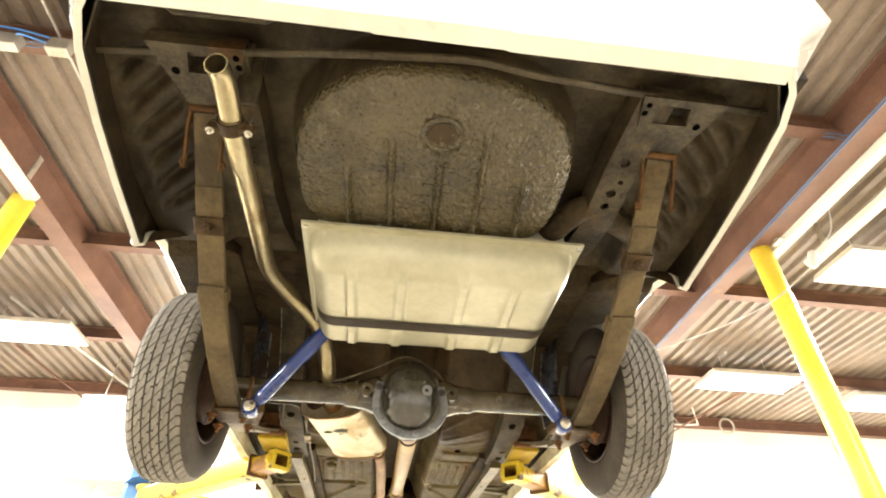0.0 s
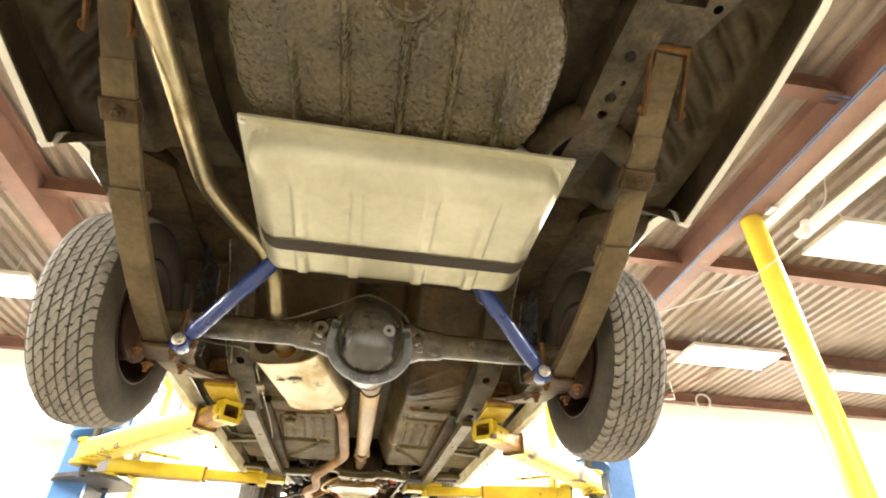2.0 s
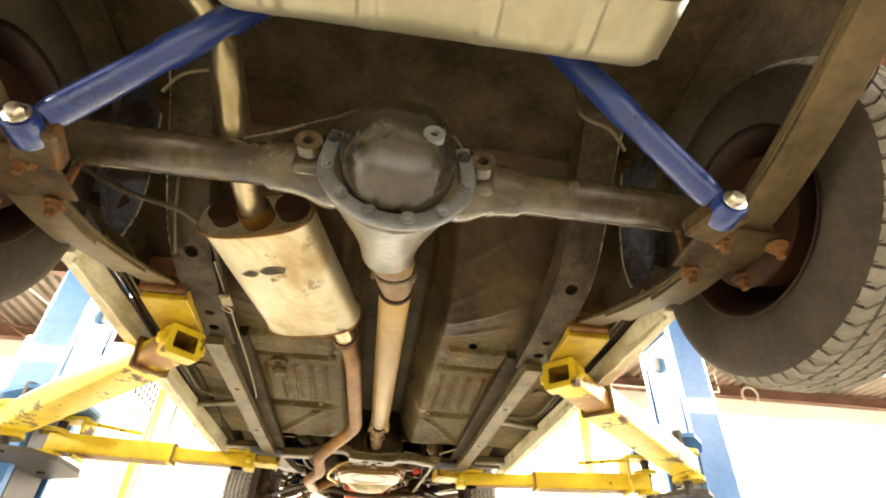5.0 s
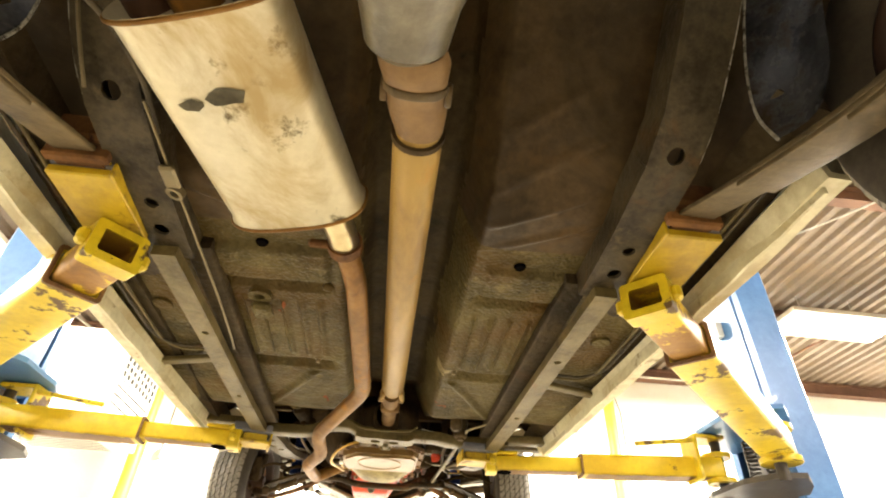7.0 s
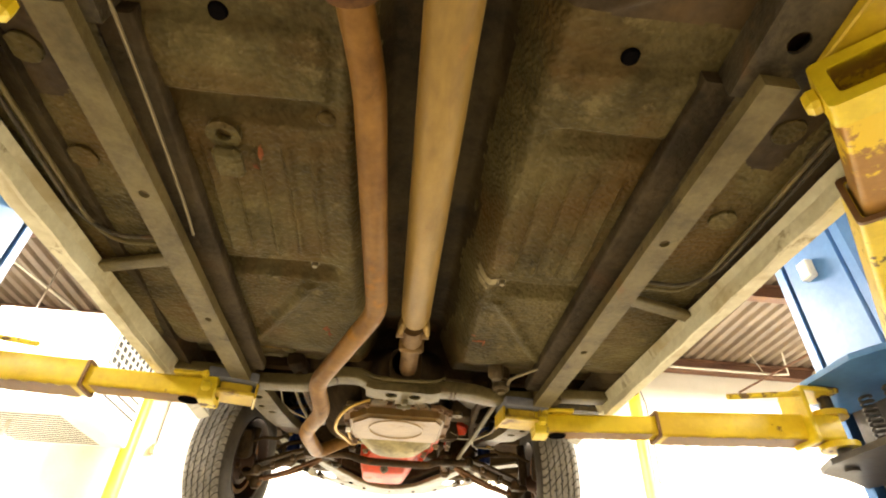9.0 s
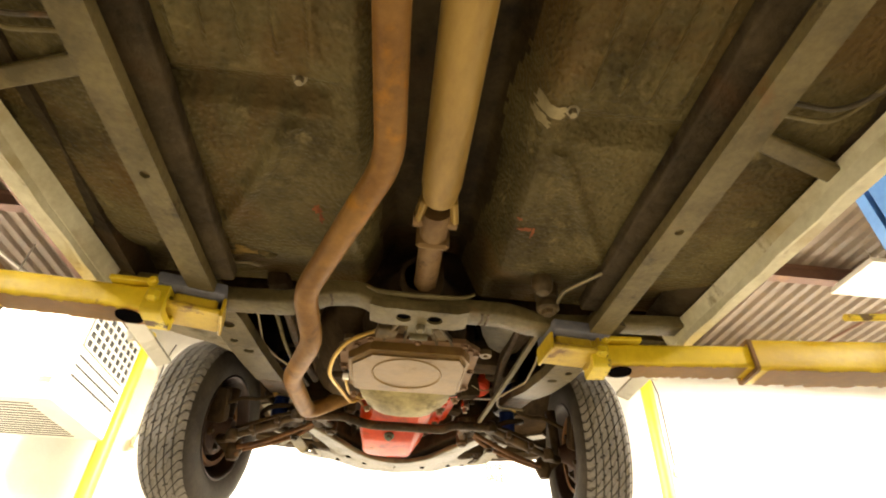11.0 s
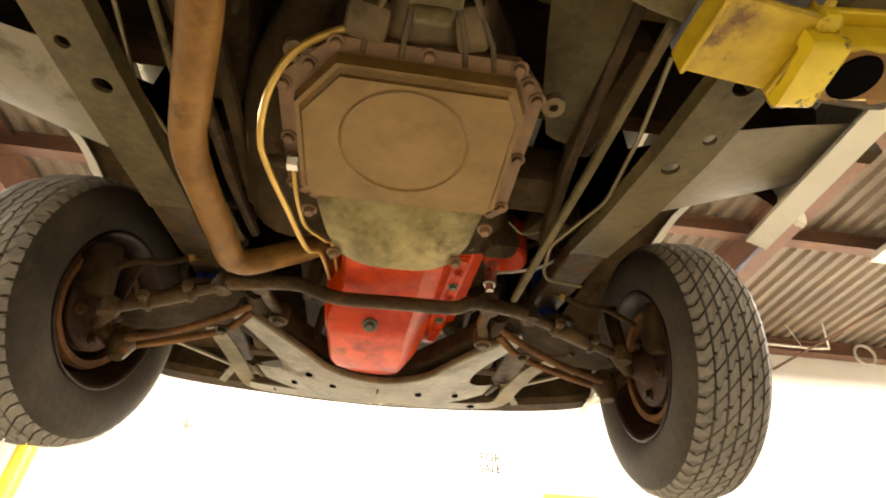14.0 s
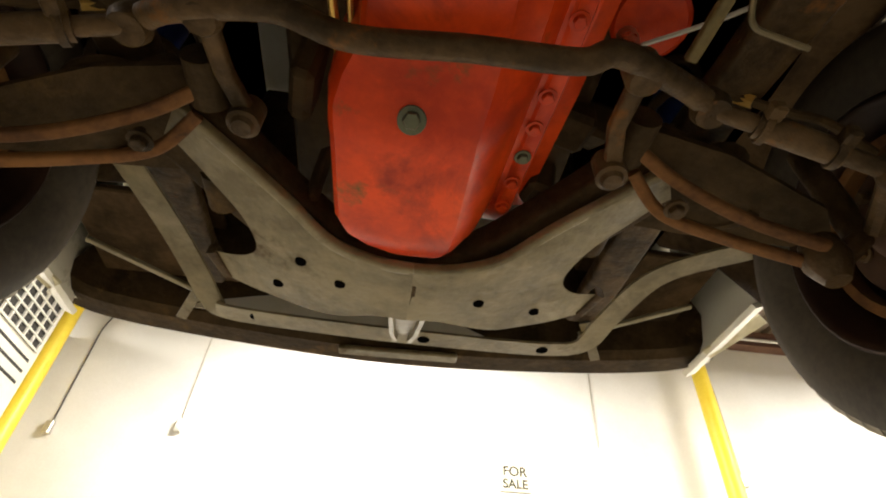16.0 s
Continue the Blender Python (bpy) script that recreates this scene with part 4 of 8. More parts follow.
        if name == "front_arm":
            bm = bmesh.new()
            c = b - d * 0.062 - Vector((0, 0, h1 / 2 + 0.0022))
            revolve(bm, [(0, -0.0015), (0.023, -0.0015), (0.0245, -0.002), (0.026, 0.002)], Matrix.Translation(c), 24)
            part("adjusting_hole", bm, M_HOLE, main, "dark round hole")
        if name == "rear_arm":
            # flat pad on the arm's tip, reaching back under the spring hanger
            c = Vector(pad_at)
            bm = bmesh.new()
            box(bm, c + Vector((0, 0.02, 0.010)), (0.106, 0.176, 0.018), bevel=0.003)
            box(bm, c + Vector((-s * 0.053, 0.01, 0.016)), (0.006, 0.170, 0.034), bevel=0.002)
            pad = part("lift_pad", bm, M_PAD_YELLOW, main, "grimy yellow pad plate under the spring hanger")
            bm = bmesh.new()
            box(bm, c + Vector((0, 0.018, 0.031)), (0.104, 0.182, 0.024), bevel=0.006, seg=2)
            part("rubber_top", bm, M_PAD, pad, "grey rubber pad with yellow paint smears")
            bm = bmesh.new()
            box(bm, c + Vector((-s * 0.020, -0.074, 0.031)), (0.052, 0.004, 0.019), bevel=0.0015)
            part("paint_smear", bm, M_PAD_YELLOW, pad)
            return
        # adapter on the front arm's tip: plate with turned-down ends and a rubber top
        c, m = Vector(pad_at), rot(0, 0, pad_rot)
        bm = bmesh.new()
        box(bm, c + Vector((0, 0, 0.005)), (0.100, 0.086, 0.010), m, bevel=0.003)
        box(bm, c + Vector((0, 0, 0.018)), (0.080, 0.070, 0.028), m, bevel=0.004)
        pad = part("lift_pad", bm, M_PAD_YELLOW, main, "grimy yellow adapter block under the chassis")
        for q in (-1, 1):
            bm = bmesh.new()
            box(bm, c + m @ Vector((q * 0.052, 0, 0.014)), (0.006, 0.088, 0.040), m, bevel=0.002)
            part("end_flange", bm, M_PAD_YELLOW, pad)
        bm = bmesh.new()
        box(bm, c + m @ Vector((0.012 * s, -0.006, 0.045)), (0.126, 0.104, 0.026), m, bevel=0.005, seg=2)
        part("rubber_top", bm, M_PAD, pad, "grey-blue rubber pad top")

    arm((s * 1.245, 3.335, 1.905), (s * 0.480, 2.575, 1.912), 0.100, 0.082, 0.86 if s < 0 else 0.78, "rear_arm", (-0.512, 2.510, 1.954) if s < 0 else (0.520, 2.508, 1.954), 0)
    fy = 3.655 if s < 0 else 3.735
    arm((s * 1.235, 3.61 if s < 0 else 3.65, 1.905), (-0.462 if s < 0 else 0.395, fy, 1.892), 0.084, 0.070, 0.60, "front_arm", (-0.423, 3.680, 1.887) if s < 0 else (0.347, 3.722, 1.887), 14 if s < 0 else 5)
    # clevis bracket and thin lock rod of the front arm
    bm = bmesh.new()
    box(bm, (s * 1.19, 3.64, 2.005), (0.12, 0.10, 0.014), bevel=0.003)
    box(bm, (s * 1.135, 3.64, 1.93), (0.014, 0.10, 0.15), bevel=0.003)
    tube(bm, [(s * 1.14, 3.60, 1.99), (s * 0.90, 3.58, 1.955)], 0.008, 8)
    part("arm_lock", bm, M_LIFT_YELLOW, post)


mirrored(lift_post)

# ---------------------------------------------------------------- the car on the lift
car = thing("car", 0, 3.2, 1.57, "cream-white classic two-door car raised on a lift, underside showing", "car")
HUB_R, HUB_F = Vector((0.700, 1.960, 1.962)), Vector((0.612, 4.472, 1.928))
# the front wheels are turned a little: hub, toe and camber of each side
STEER = {-1: (Vector((0.597, 4.489, 1.942)), -8.5, 3.4), 1: (Vector((0.628, 4.456, 1.915)), -4.3, -1.3)}


def sstep(a, b, x):
    t = min(max((x - a) / (b - a), 0), 1)
    return t * t * (3 - 2 * t)


def ridge(d, w):
    return max(0.0, 1 - abs(d) / w) ** 0.7 if abs(d) < w else 0.0


def floor_z(x, y):
    """Cabin floor: flat pans, a raised tunnel, stamped beads and the kick-up to the rear seat."""
    z = 2.012 - 0.035 * (y - 2.65)
    z += 0.125 * (1 - sstep(0.075, 0.145, abs(x - 0.03)))
    z += 0.30 * sstep(2.52, 2.12, y) * (1 - 0.2 * sstep(0.2, 0.5, abs(x)))
    z += 0.10 * sstep(3.50, 3.80, y)
    for by in (2.80, 3.20):
        z += 0.022 * ridge(y - by, 0.028) * sstep(0.14, 0.2, abs(x - 0.03)) * (1 - sstep(0.36, 0.42, abs(x)))
    if 2.86 < y < 3.16:
        e = sstep(2.86, 2.885, y) * (1 - sstep(3.13, 3.16, y))
        for k in range(5):
            z -= (0.013 if x > 0 else 0.009) * ridge(abs(x - 0.02) - 0.185 - 0.043 * k, 0.009) * e
    if 2.66 < y < 2.80:
        z -= 0.012 * sstep(0.155, 0.18, abs(x - 0.03)) * (1 - sstep(0.365, 0.385, abs(x))) * sstep(2.66, 2.68, y) * (1 - sstep(2.775, 2.80, y))
    if 3.25 < y < 3.5:
        z -= 0.011 * ridge(abs(x) - 0.20 - 0.6 * (y - 3.25), 0.018)
    # shallow slanted creases of the rear slope
    if 2.25 < y < 2.62:
        e = sstep(2.25, 2.32, y) * (1 - sstep(2.56, 2.62, y)) * sstep(0.15, 0.2, abs(x)) * (1 - sstep(0.34, 0.40, abs(x)))
        z -= 0.007 * max(0.0, math.cos(2 * math.pi * (y + 0.5 * abs(x)) / 0.075)) ** 3 * e
    z += 0.006 * noise.noise(Vector((x * 7, y * 7, 0))) + 0.0014 * noise.noise(Vector((x * 40, y * 40, 3)))
    # thick pebbled coating, strongest on the flat pans
    z += (0.0017 if x > 0.1 else 0.0009) * noise.noise(Vector((x * 125, y * 125, 6))) * (1 - 0.75 * sstep(3.16, 3.24, y)) * sstep(2.58, 2.70, y)
    return z


# Tunnel strip in a much darker colour than the floor pans.
M_TUNNEL = material("black_tunnel_sheet", (0.0169, 0.0111, 0.0043), (0.0598, 0.0416, 0.0173), 0.6, scale=6, fine=60, bump=0.6, relief=0.005, spots=(0.0806, 0.0562, 0.0238), spot_scale=8, spot_cut=0.60, edge=0.12, spots2=(0.0650, 0.0342, 0.0108), spot2_scale=3, spot2_cut=0.55, spec=0.08)


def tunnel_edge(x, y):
    """Positive inside the black driveshaft tunnel, whose border to the pans is uneven."""
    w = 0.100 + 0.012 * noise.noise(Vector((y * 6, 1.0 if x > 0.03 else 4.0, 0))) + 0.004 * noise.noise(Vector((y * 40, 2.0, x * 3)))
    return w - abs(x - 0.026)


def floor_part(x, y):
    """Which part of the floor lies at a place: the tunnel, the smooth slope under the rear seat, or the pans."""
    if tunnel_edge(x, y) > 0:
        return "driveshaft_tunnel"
    border = 2.60 + 0.012 * noise.noise(Vector((x * 9, 3.0, 1.0))) + 0.22 * sstep(0.44, 0.52, abs(x)) - 0.2 * sstep(0.56, 0.60, abs(x))
    return "rear_seat_slope" if y < border else "floor_pan"


for name, mat, label in (("floor_pan", M_UNDER, "stamped dark undercoated floor pan"), ("rear_seat_slope", M_SLOPE, "smooth brown slope under the rear seat"), ("driveshaft_tunnel", M_TUNNEL, "black driveshaft tunnel, darker than the pans")):
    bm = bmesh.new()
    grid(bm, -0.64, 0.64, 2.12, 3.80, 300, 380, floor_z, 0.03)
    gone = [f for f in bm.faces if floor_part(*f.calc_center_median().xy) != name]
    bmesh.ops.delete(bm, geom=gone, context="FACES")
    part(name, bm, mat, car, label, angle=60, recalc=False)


def well_r(x, y):
    """Spare wheel well outline: 1 at its rim, round behind and squarer in front."""
    u, v = (x + 0.010) / 0.345, (y - 1.170) / (0.290 if y < 1.170 else 0.26)
    p = 2.3 if y < 1.170 else 3.6
    return (abs(u) ** p + abs(v) ** p) ** (1 / p)


def trunk_z(x, y):
    z = 2.335 - 0.02 * sstep(1.0, 1.5, y)
    # spare wheel well, round behind and flat in front
    r = well_r(x, y)
    well = 1 - sstep(0.955, 1.03, r)
    z -= 0.118 * well + 0.027 * math.sqrt(max(0.0, 1 - (r / 0.955) ** 6))
    if r < 0.9:
        for rx, ry in ((-0.215, 1.13), (-0.112, 1.03), (0.003, 1.08), (0.105, 0.99), (0.214, 1.11)):
            lean = 0.10 * (y - 1.2) * (0.3 + rx)
            z -= 0.022 * ridge(x - rx - lean, 0.011) * sstep(ry, ry + 0.04, y) * (1 - sstep(1.34, 1.40, y))
        # the middle rib forks round the drain plug
        z -= 0.014 * ridge(abs(x - 0.0) - 0.9 * (1.10 - y), 0.010) * sstep(1.02, 1.05, y) * (1 - sstep(1.09, 1.11, y))
        z += 0.0020 * noise.noise(Vector((x * 30, y * 30, 5)))
    if r < 0.93:
        calm = 0.35 + 0.65 * sstep(-0.30, 0.12, x - 0.7 * (y - 1.17))
        z += calm * (0.0026 * noise.noise(Vector((x * 105, y * 105, 1))) + 0.0016 * noise.noise(Vector((x * 190, y * 190, 8))))
    # diagonal pressed ribs of the side pockets
    if abs(x) > 0.58:
        q = (abs(x) - 0.58) * 0.9 - (y - 0.9)
        z -= 0.03 * sstep(0.58, 0.62, abs(x)) - 0.024 * (0.5 + 0.5 * math.cos(2 * math.pi * q / 0.085)) ** 2 * sstep(0.98, 1.02, y) * (1 - sstep(1.45, 1.5, y)) * sstep(0.60, 0.63, abs(x)) * (1 - sstep(0.73, 0.76, abs(x)))
    z += 0.003 * noise.noise(Vector((x * 12, y * 12, 2)))
    return z


for name, mat, keep, label in (("trunk_floor", M_POCKET, lambda r: r > 0.965, "dark trunk floor with ribbed side pockets"), ("spare_well", M_WELL, lambda r: r < 0.975, "pebbled undercoated spare wheel well")):
    bm = bmesh.new()
    if name == "trunk_floor":
        grid(bm, -0.80, 0.80, 0.86, 1.62, 300, 150, trunk_z, 0.03)
    else:
        grid(bm, -0.37, 0.35, 0.84, 1.45, 300, 250, trunk_z)
    gone = [f for f in bm.faces if not keep(well_r(*f.calc_center_median().xy))]
    bmesh.ops.delete(bm, geom=gone, context="FACES")
    if name == "spare_well":
        for v in bm.verts:
            v.co.z -= 0.002
    part(name, bm, mat, car, label, angle=60)
bm = bmesh.new()
revolve(bm, [(0.0, 0.006), (0.033, 0.006), (0.036, 0.0), (0.042, -0.003), (0.048, 0.001), (0.050, 0.010)], Matrix.Translation((-0.005, 1.025, 2.183)), 32)
plug = part("drain_plug", bm, M_WELL, car, "round drain plug of the wheel well")
bm = bmesh.new()
disc(bm, (-0.005, 1.025, 2.190), (0, 0, -1), 0.031, 0.004, 28)
part("plug_face", bm, M_SLOPE, plug, "smooth brown rust-edged plug face")
bm = bmesh.new()
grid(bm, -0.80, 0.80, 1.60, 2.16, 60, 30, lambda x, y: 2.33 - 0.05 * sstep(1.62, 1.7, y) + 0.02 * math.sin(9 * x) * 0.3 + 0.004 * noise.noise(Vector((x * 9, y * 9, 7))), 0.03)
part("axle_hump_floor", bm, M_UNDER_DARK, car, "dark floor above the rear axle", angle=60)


def arch_curve(front, a):
    """A wheel opening's edge: distance along and height for an angle from the rear foot to the front foot."""
    c, sn = math.cos(math.pi - a), math.sin(a)
    if front:
        return HUB_F.y + 0.37 * c, 2.03 + 0.30 * sn ** 0.8
    return HUB_R.y + 0.405 * c, 2.20 + 0.13 * sn ** 0.7


def wheelhouse(s, front, x0, x1, name):
    """An inner wheel house of pressed sheet, vaulted above the tyre and ending at the arch."""
    bm = bmesh.new()
    n = 24
    yc = HUB_F.y if front else HUB_R.y
    rows = []
    for k in range(n + 1):
        a = math.pi * k / n
        y, z = arch_curve(front, a)
        vault = (0.20 if front else 0.14) * math.sin(a) ** 0.6
        base = 2.272 if not front else 2.16
        rows.append([bm.verts.new(q) for q in ((s * x0, yc - 0.30 * math.cos(a), base + vault * 0.7), (s * (x0 + 0.04), yc - 0.33 * math.cos(a), base + vault), (s * (x0 * 0.45 + x1 * 0.55), yc - 0.36 * math.cos(a), base + vault + 0.02), (s * x1, y, z + 0.012))])
    for a, b in zip(rows, rows[1:]):
        for j in range(3):
            bm.faces.new((a[j], a[j + 1], b[j + 1], b[j]))
    bm.faces.new([r0[0] for r0 in rows])
    part(name, bm, M_BAY if front else M_UNDER_DARK, car, "dark inner wheel house", angle=50)


for s in (-1, 1):
    wheelhouse(s, False, 0.575, 0.815, "rear_wheelhouse")
    wheelhouse(s, True, 0.46, 0.735, "front_wheelhouse")


M_FLANGE = material("bare_blue_grey_flange", (0.0750, 0.0781, 0.0918), (0.2025, 0.2059, 0.2228), 0.25, metal=0.3, scale=8, fine=60, bump=0.4, relief=0.005, spots=(0.0675, 0.0483, 0.0297), spot_scale=7, spot_cut=0.50, spot_rough=0.6, edge=0.08, spots2=(0.4500, 0.4118, 0.3645), spot2_scale=11, spot2_cut=0.63)
M_SEAM = material("pale_worn_seam", (0.26, 0.235, 0.18), (0.48, 0.45, 0.37), 0.6, scale=60, fine=120, bump=0.2, spots=(0.06, 0.048, 0.03), spot_scale=45, spot_cut=0.50)
for s in (-1, 1):
    bm = bmesh.new()
    edge = smooth_path([(s * 0.535, 2.10, 2.32), (s * 0.54, 2.164, 2.255), (s * 0.54, 2.218, 2.146), (s * 0.54, 2.240, 2.052), (s * 0.54, 2.226, 1.978)], 5)
    back = smooth_path([(s * 0.56, 2.00, 2.30), (s * 0.565, 2.06, 2.20), (s * 0.57, 2.10, 2.11), (s * 0.565, 2.125, 2.03), (s * 0.55, 2.15, 1.972)], 5)
    g = [[bm.verts.new(p.lerp(q, k / 4) + Vector((s * 0.012 * math.sin(math.pi * k / 4), 0, 0))) for k in range(5)] for p, q in zip(edge, back)]
    for a, b in zip(g, g[1:]):
        for k in range(4):
            bm.faces.new((a[k], a[k + 1], b[k + 1], b[k]))
    bmesh.ops.solidify(bm, geom=bm.faces[:], thickness=0.003)
    fl = part("wheelhouse_flange", bm, M_FLANGE, car, "bare blue-grey flange of the rear wheel house", angle=60)
    bm = bmesh.new()
    tube(bm, [p + Vector((0, 0.002, 0)) for p in edge], 0.0028, 6)
    part("worn_edge", bm, M_SEAM, fl, "pale worn edge")
    bm = bmesh.new()
    tube(bm, smooth_path([(s * 0.484, 1.98, 2.29), (s * 0.483, 2.08, 2.22), (s * 0.480, 2.16, 2.125), (s * 0.478, 2.25, 2.045), (s * 0.476, 2.33, 2.006), (s * 0.474, 2.44, 1.985)], 5), 0.0022, 6)
    part("rail_seam", bm, M_SEAM, car, "pale worn seam along the frame rail")

# --- outer body: lower panels only
def skin(name, rows, mat, label, thick=0.012):
    """A panel from rows of points, given thickness towards the car's inside."""
    bm = bmesh.new()
    g = [[bm.verts.new(p) for p in row] for row in rows]
    for a, b in zip(g, g[1:]):
        for j in range(len(a) - 1):
            bm.faces.new((a[j], a[j + 1], b[j + 1], b[j]))
    bmesh.ops.recalc_face_normals(bm, faces=bm.faces)
    bmesh.ops.solidify(bm, geom=bm.faces[:], thickness=thick)
    return part(name, bm, mat, car, label, angle=40)


def side_panels(s):
    def col(y, x, z, top=2.62, belt=0.86):
        return [(s * (x - 0.010), y, z + 0.006), (s * (x + 0.004), y, z), (s * (x + 0.025), y, z + 0.05), (s * belt, y, z + 0.22), (s * (belt + 0.005), y, top), (s * (belt - 0.04), y, top + 0.16)]
    skin("quarter_panel", [[(s * 0.652, 0.748, 2.26), (s * 0.655, 0.744, 2.262), (s * 0.657, 0.742, 2.30), (s * 0.664, 0.716, 2.42), (s * 0.666, 0.706, 2.62), (s * 0.64, 0.71, 2.78)], [(s * 0.664, 0.765, 2.224), (s * 0.670, 0.760, 2.22), (s * 0.690, 0.756, 2.28), (s * 0.755, 0.735, 2.42), (s * 0.762, 0.725, 2.62), (s * 0.72, 0.73, 2.78)]] + [col(y, x, z) for y, x, z in ((0.785, 0.668, 2.215), (0.84, 0.71, 2.205), (0.92, 0.738, 2.20), (1.1, 0.77, 2.197), (1.3, 0.795, 2.192), (1.535, 0.818, 2.185))], M_WHITE_CAR, "cream-white rear quarter panel")
    skin("inner_quarter", [[(s * (x - 0.012), y, z + 0.012), (s * (x + 0.0), y, z + 0.06), (s * (x + 0.004), y, 2.37)] for y, x, z in ((0.80, 0.668, 2.215), (0.92, 0.738, 2.20), (1.1, 0.77, 2.197), (1.3, 0.795, 2.192), (1.535, 0.818, 2.185), (1.562, 0.822, 2.212), (1.60, 0.822, 2.265), (1.66, 0.822, 2.300), (1.76, 0.822, 2.322))], M_POCKET, "dark inner side of the quarter panel", 0.004)
    lip = []
    n = 18
    for k in range(n + 1):
        a = math.pi * (1.0 - k / n)
        y = HUB_R.y + 0.405 * math.cos(a)
        z = 2.20 + 0.13 * math.sin(a) ** 0.7
        lip.append([(s * 0.806, y, z + 0.004), (s * 0.832, y, z - 0.004), (s * 0.850, y, z + 0.012), (s * 0.866, y, max(z + 0.06, 2.58)), (s * 0.83, y, 2.78)])
    skin("rear_arch_panel", lip, M_WHITE_CAR, "cream-white panel round the rear wheel opening")
    lip = []
    for k in range(n + 1):
        a = math.pi * (1.0 - k / n)
        y = HUB_F.y + 0.37 * math.cos(a)
        z = 2.03 + 0.30 * math.sin(a) ** 0.8
        lip.append([(s * 0.725, y, z), (s * 0.74, y, z - 0.006), (s * 0.755, y, z + 0.012), (s * 0.79, y, max(z + 0.06, 2.55)), (s * 0.80, y, 2.75)])
    skin("front_arch_panel", lip, M_WHITE_CAR, "cream-white panel round the front wheel opening")
    rows = []
    for q in range(31):
        y = 2.26 + 1.5 * q / 30
        k = max(0.0, (y - 2.7) / 1.06) ** 1.3 * 0.03
        w = [0.004 * noise.noise(Vector((y * 5, s * 3 + 0.7 * i, 2.0))) for i in range(6)]
        prof = ((0.632, 1.985), (0.640, 1.958), (0.662, 1.956), (0.685, 1.985), (0.76, 2.10), (0.84, 2.22))
        rows.append([(s * (px - k + w[i]), y, pz + 0.6 * w[(i + 2) % 6]) for i, (px, pz) in enumerate(prof)])
    skin("rocker_panel", rows, M_ROCKER, "stained cream-white rocker panel")
    bm = bmesh.new()
    sweep(bm, [(s * (0.636 - 0.001 * k), 2.28 + 0.05 * k, 1.948 + 0.002 * math.sin(k * 2.1)) for k in range(30)], rect(0.006, 0.03), up=(0, 0, 1))
    part("pinch_weld", bm, M_ROCKER, car, "stained rocker seam flange")
    skin("door_panel", [[(s * (0.842 - k), y, 2.222), (s * (0.86 - k), y, 2.35), (s * (0.866 - k), y, 2.6), (s * (0.83 - k * 0.5), y, 2.76)] for y, k in ((2.37, 0.0), (2.8, 0.005), (3.2, 0.02), (3.6, 0.04), (4.10, 0.075))], M_WHITE_CAR, "cream-white door skin")
    skin("front_fender", [[(s * 0.70, y, 2.07), (s * 0.725, y, 2.08), (s * 0.76, y, 2.3), (s * 0.79, y, 2.6), (s * 0.79, y, 2.75)] for y in (4.85, 4.95, 5.05, 5.14)], M_WHITE_CAR, "cream-white front fender nose")
    skin("fender_tail", [[(s * 0.615, y, 1.985), (s * 0.64, y, 1.975), (s * 0.70, y, 2.05), (s * 0.765, y, 2.22)] for y in (3.77, 3.88, 3.99, 4.10)], M_WHITE_CAR, "cream-white lower fender behind the front wheel")


for s in (-1, 1):
    side_panels(s)

# rear valance, tail panel and lip
TAIL_X = (-0.665, -0.6, -0.45, -0.3, -0.168, -0.16, 0, 0.095, 0.103, 0.2, 0.3, 0.45, 0.6, 0.665)
skin("tail_panel", [[(x, 0.803, 2.262), (x, 0.799, 2.232), (x, 0.800, 2.216 - 0.006 * (x > 0.1) - 0.004 * (x > -0.165)), (x, 0.780, 2.214 - 0.006 * (x > 0.1)), (x, 0.745, 2.262), (x, 0.715, 2.40), (x, 0.705, 2.55), (x, 0.71, 2.74)] for x in TAIL_X], M_WHITE_CAR, "cream-white rear valance and tail panel")
skin("deck_cover", [[(x, y, 2.78) for y in (0.72, 1.4, 2.2, 3.2, 4.2, 5.12)] for x in (-0.82, -0.4, 0, 0.4, 0.82)], M_WHITE_CAR, "cream-white upper body closing the shell")
bm = bmesh.new()
sweep(bm, smooth_path([(-0.76, 0.969, 2.280), (-0.6, 0.953, 2.277), (-0.384, 0.920, 2.262), (-0.26, 0.892, 2.242), (-0.122, 0.876, 2.235), (0.041, 0.866, 2.235), (0.177, 0.884, 2.238), (0.30, 0.899, 2.250), (0.398, 0.918, 2.268), (0.60, 0.936, 2.280), (0.76, 0.945, 2.285)]), rect(0.016, 0.013, 0.004), up=(0, 0, 1))
part("rear_crossmember", bm, M_RAIL, car, "dark seam of the rear cross panel")
bm = bmesh.new()
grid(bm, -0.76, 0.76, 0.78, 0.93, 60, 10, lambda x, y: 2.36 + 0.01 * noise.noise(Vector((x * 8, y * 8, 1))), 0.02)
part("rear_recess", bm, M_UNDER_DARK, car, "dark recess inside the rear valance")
for s in (-1, 1):
    bm = bmesh.new()
    sweep(bm, [(s * 0.36, 0.86, 2.345), (s * 0.39, 0.86, 2.300), (s * 0.56, 0.862, 2.300), (s * 0.60, 0.865, 2.345)], rect(0.055, 0.010, 0.003), up=(0, 1, 0))
    part("bumper_bracket", bm, M_RAIL, car, "dark bumper bracket")

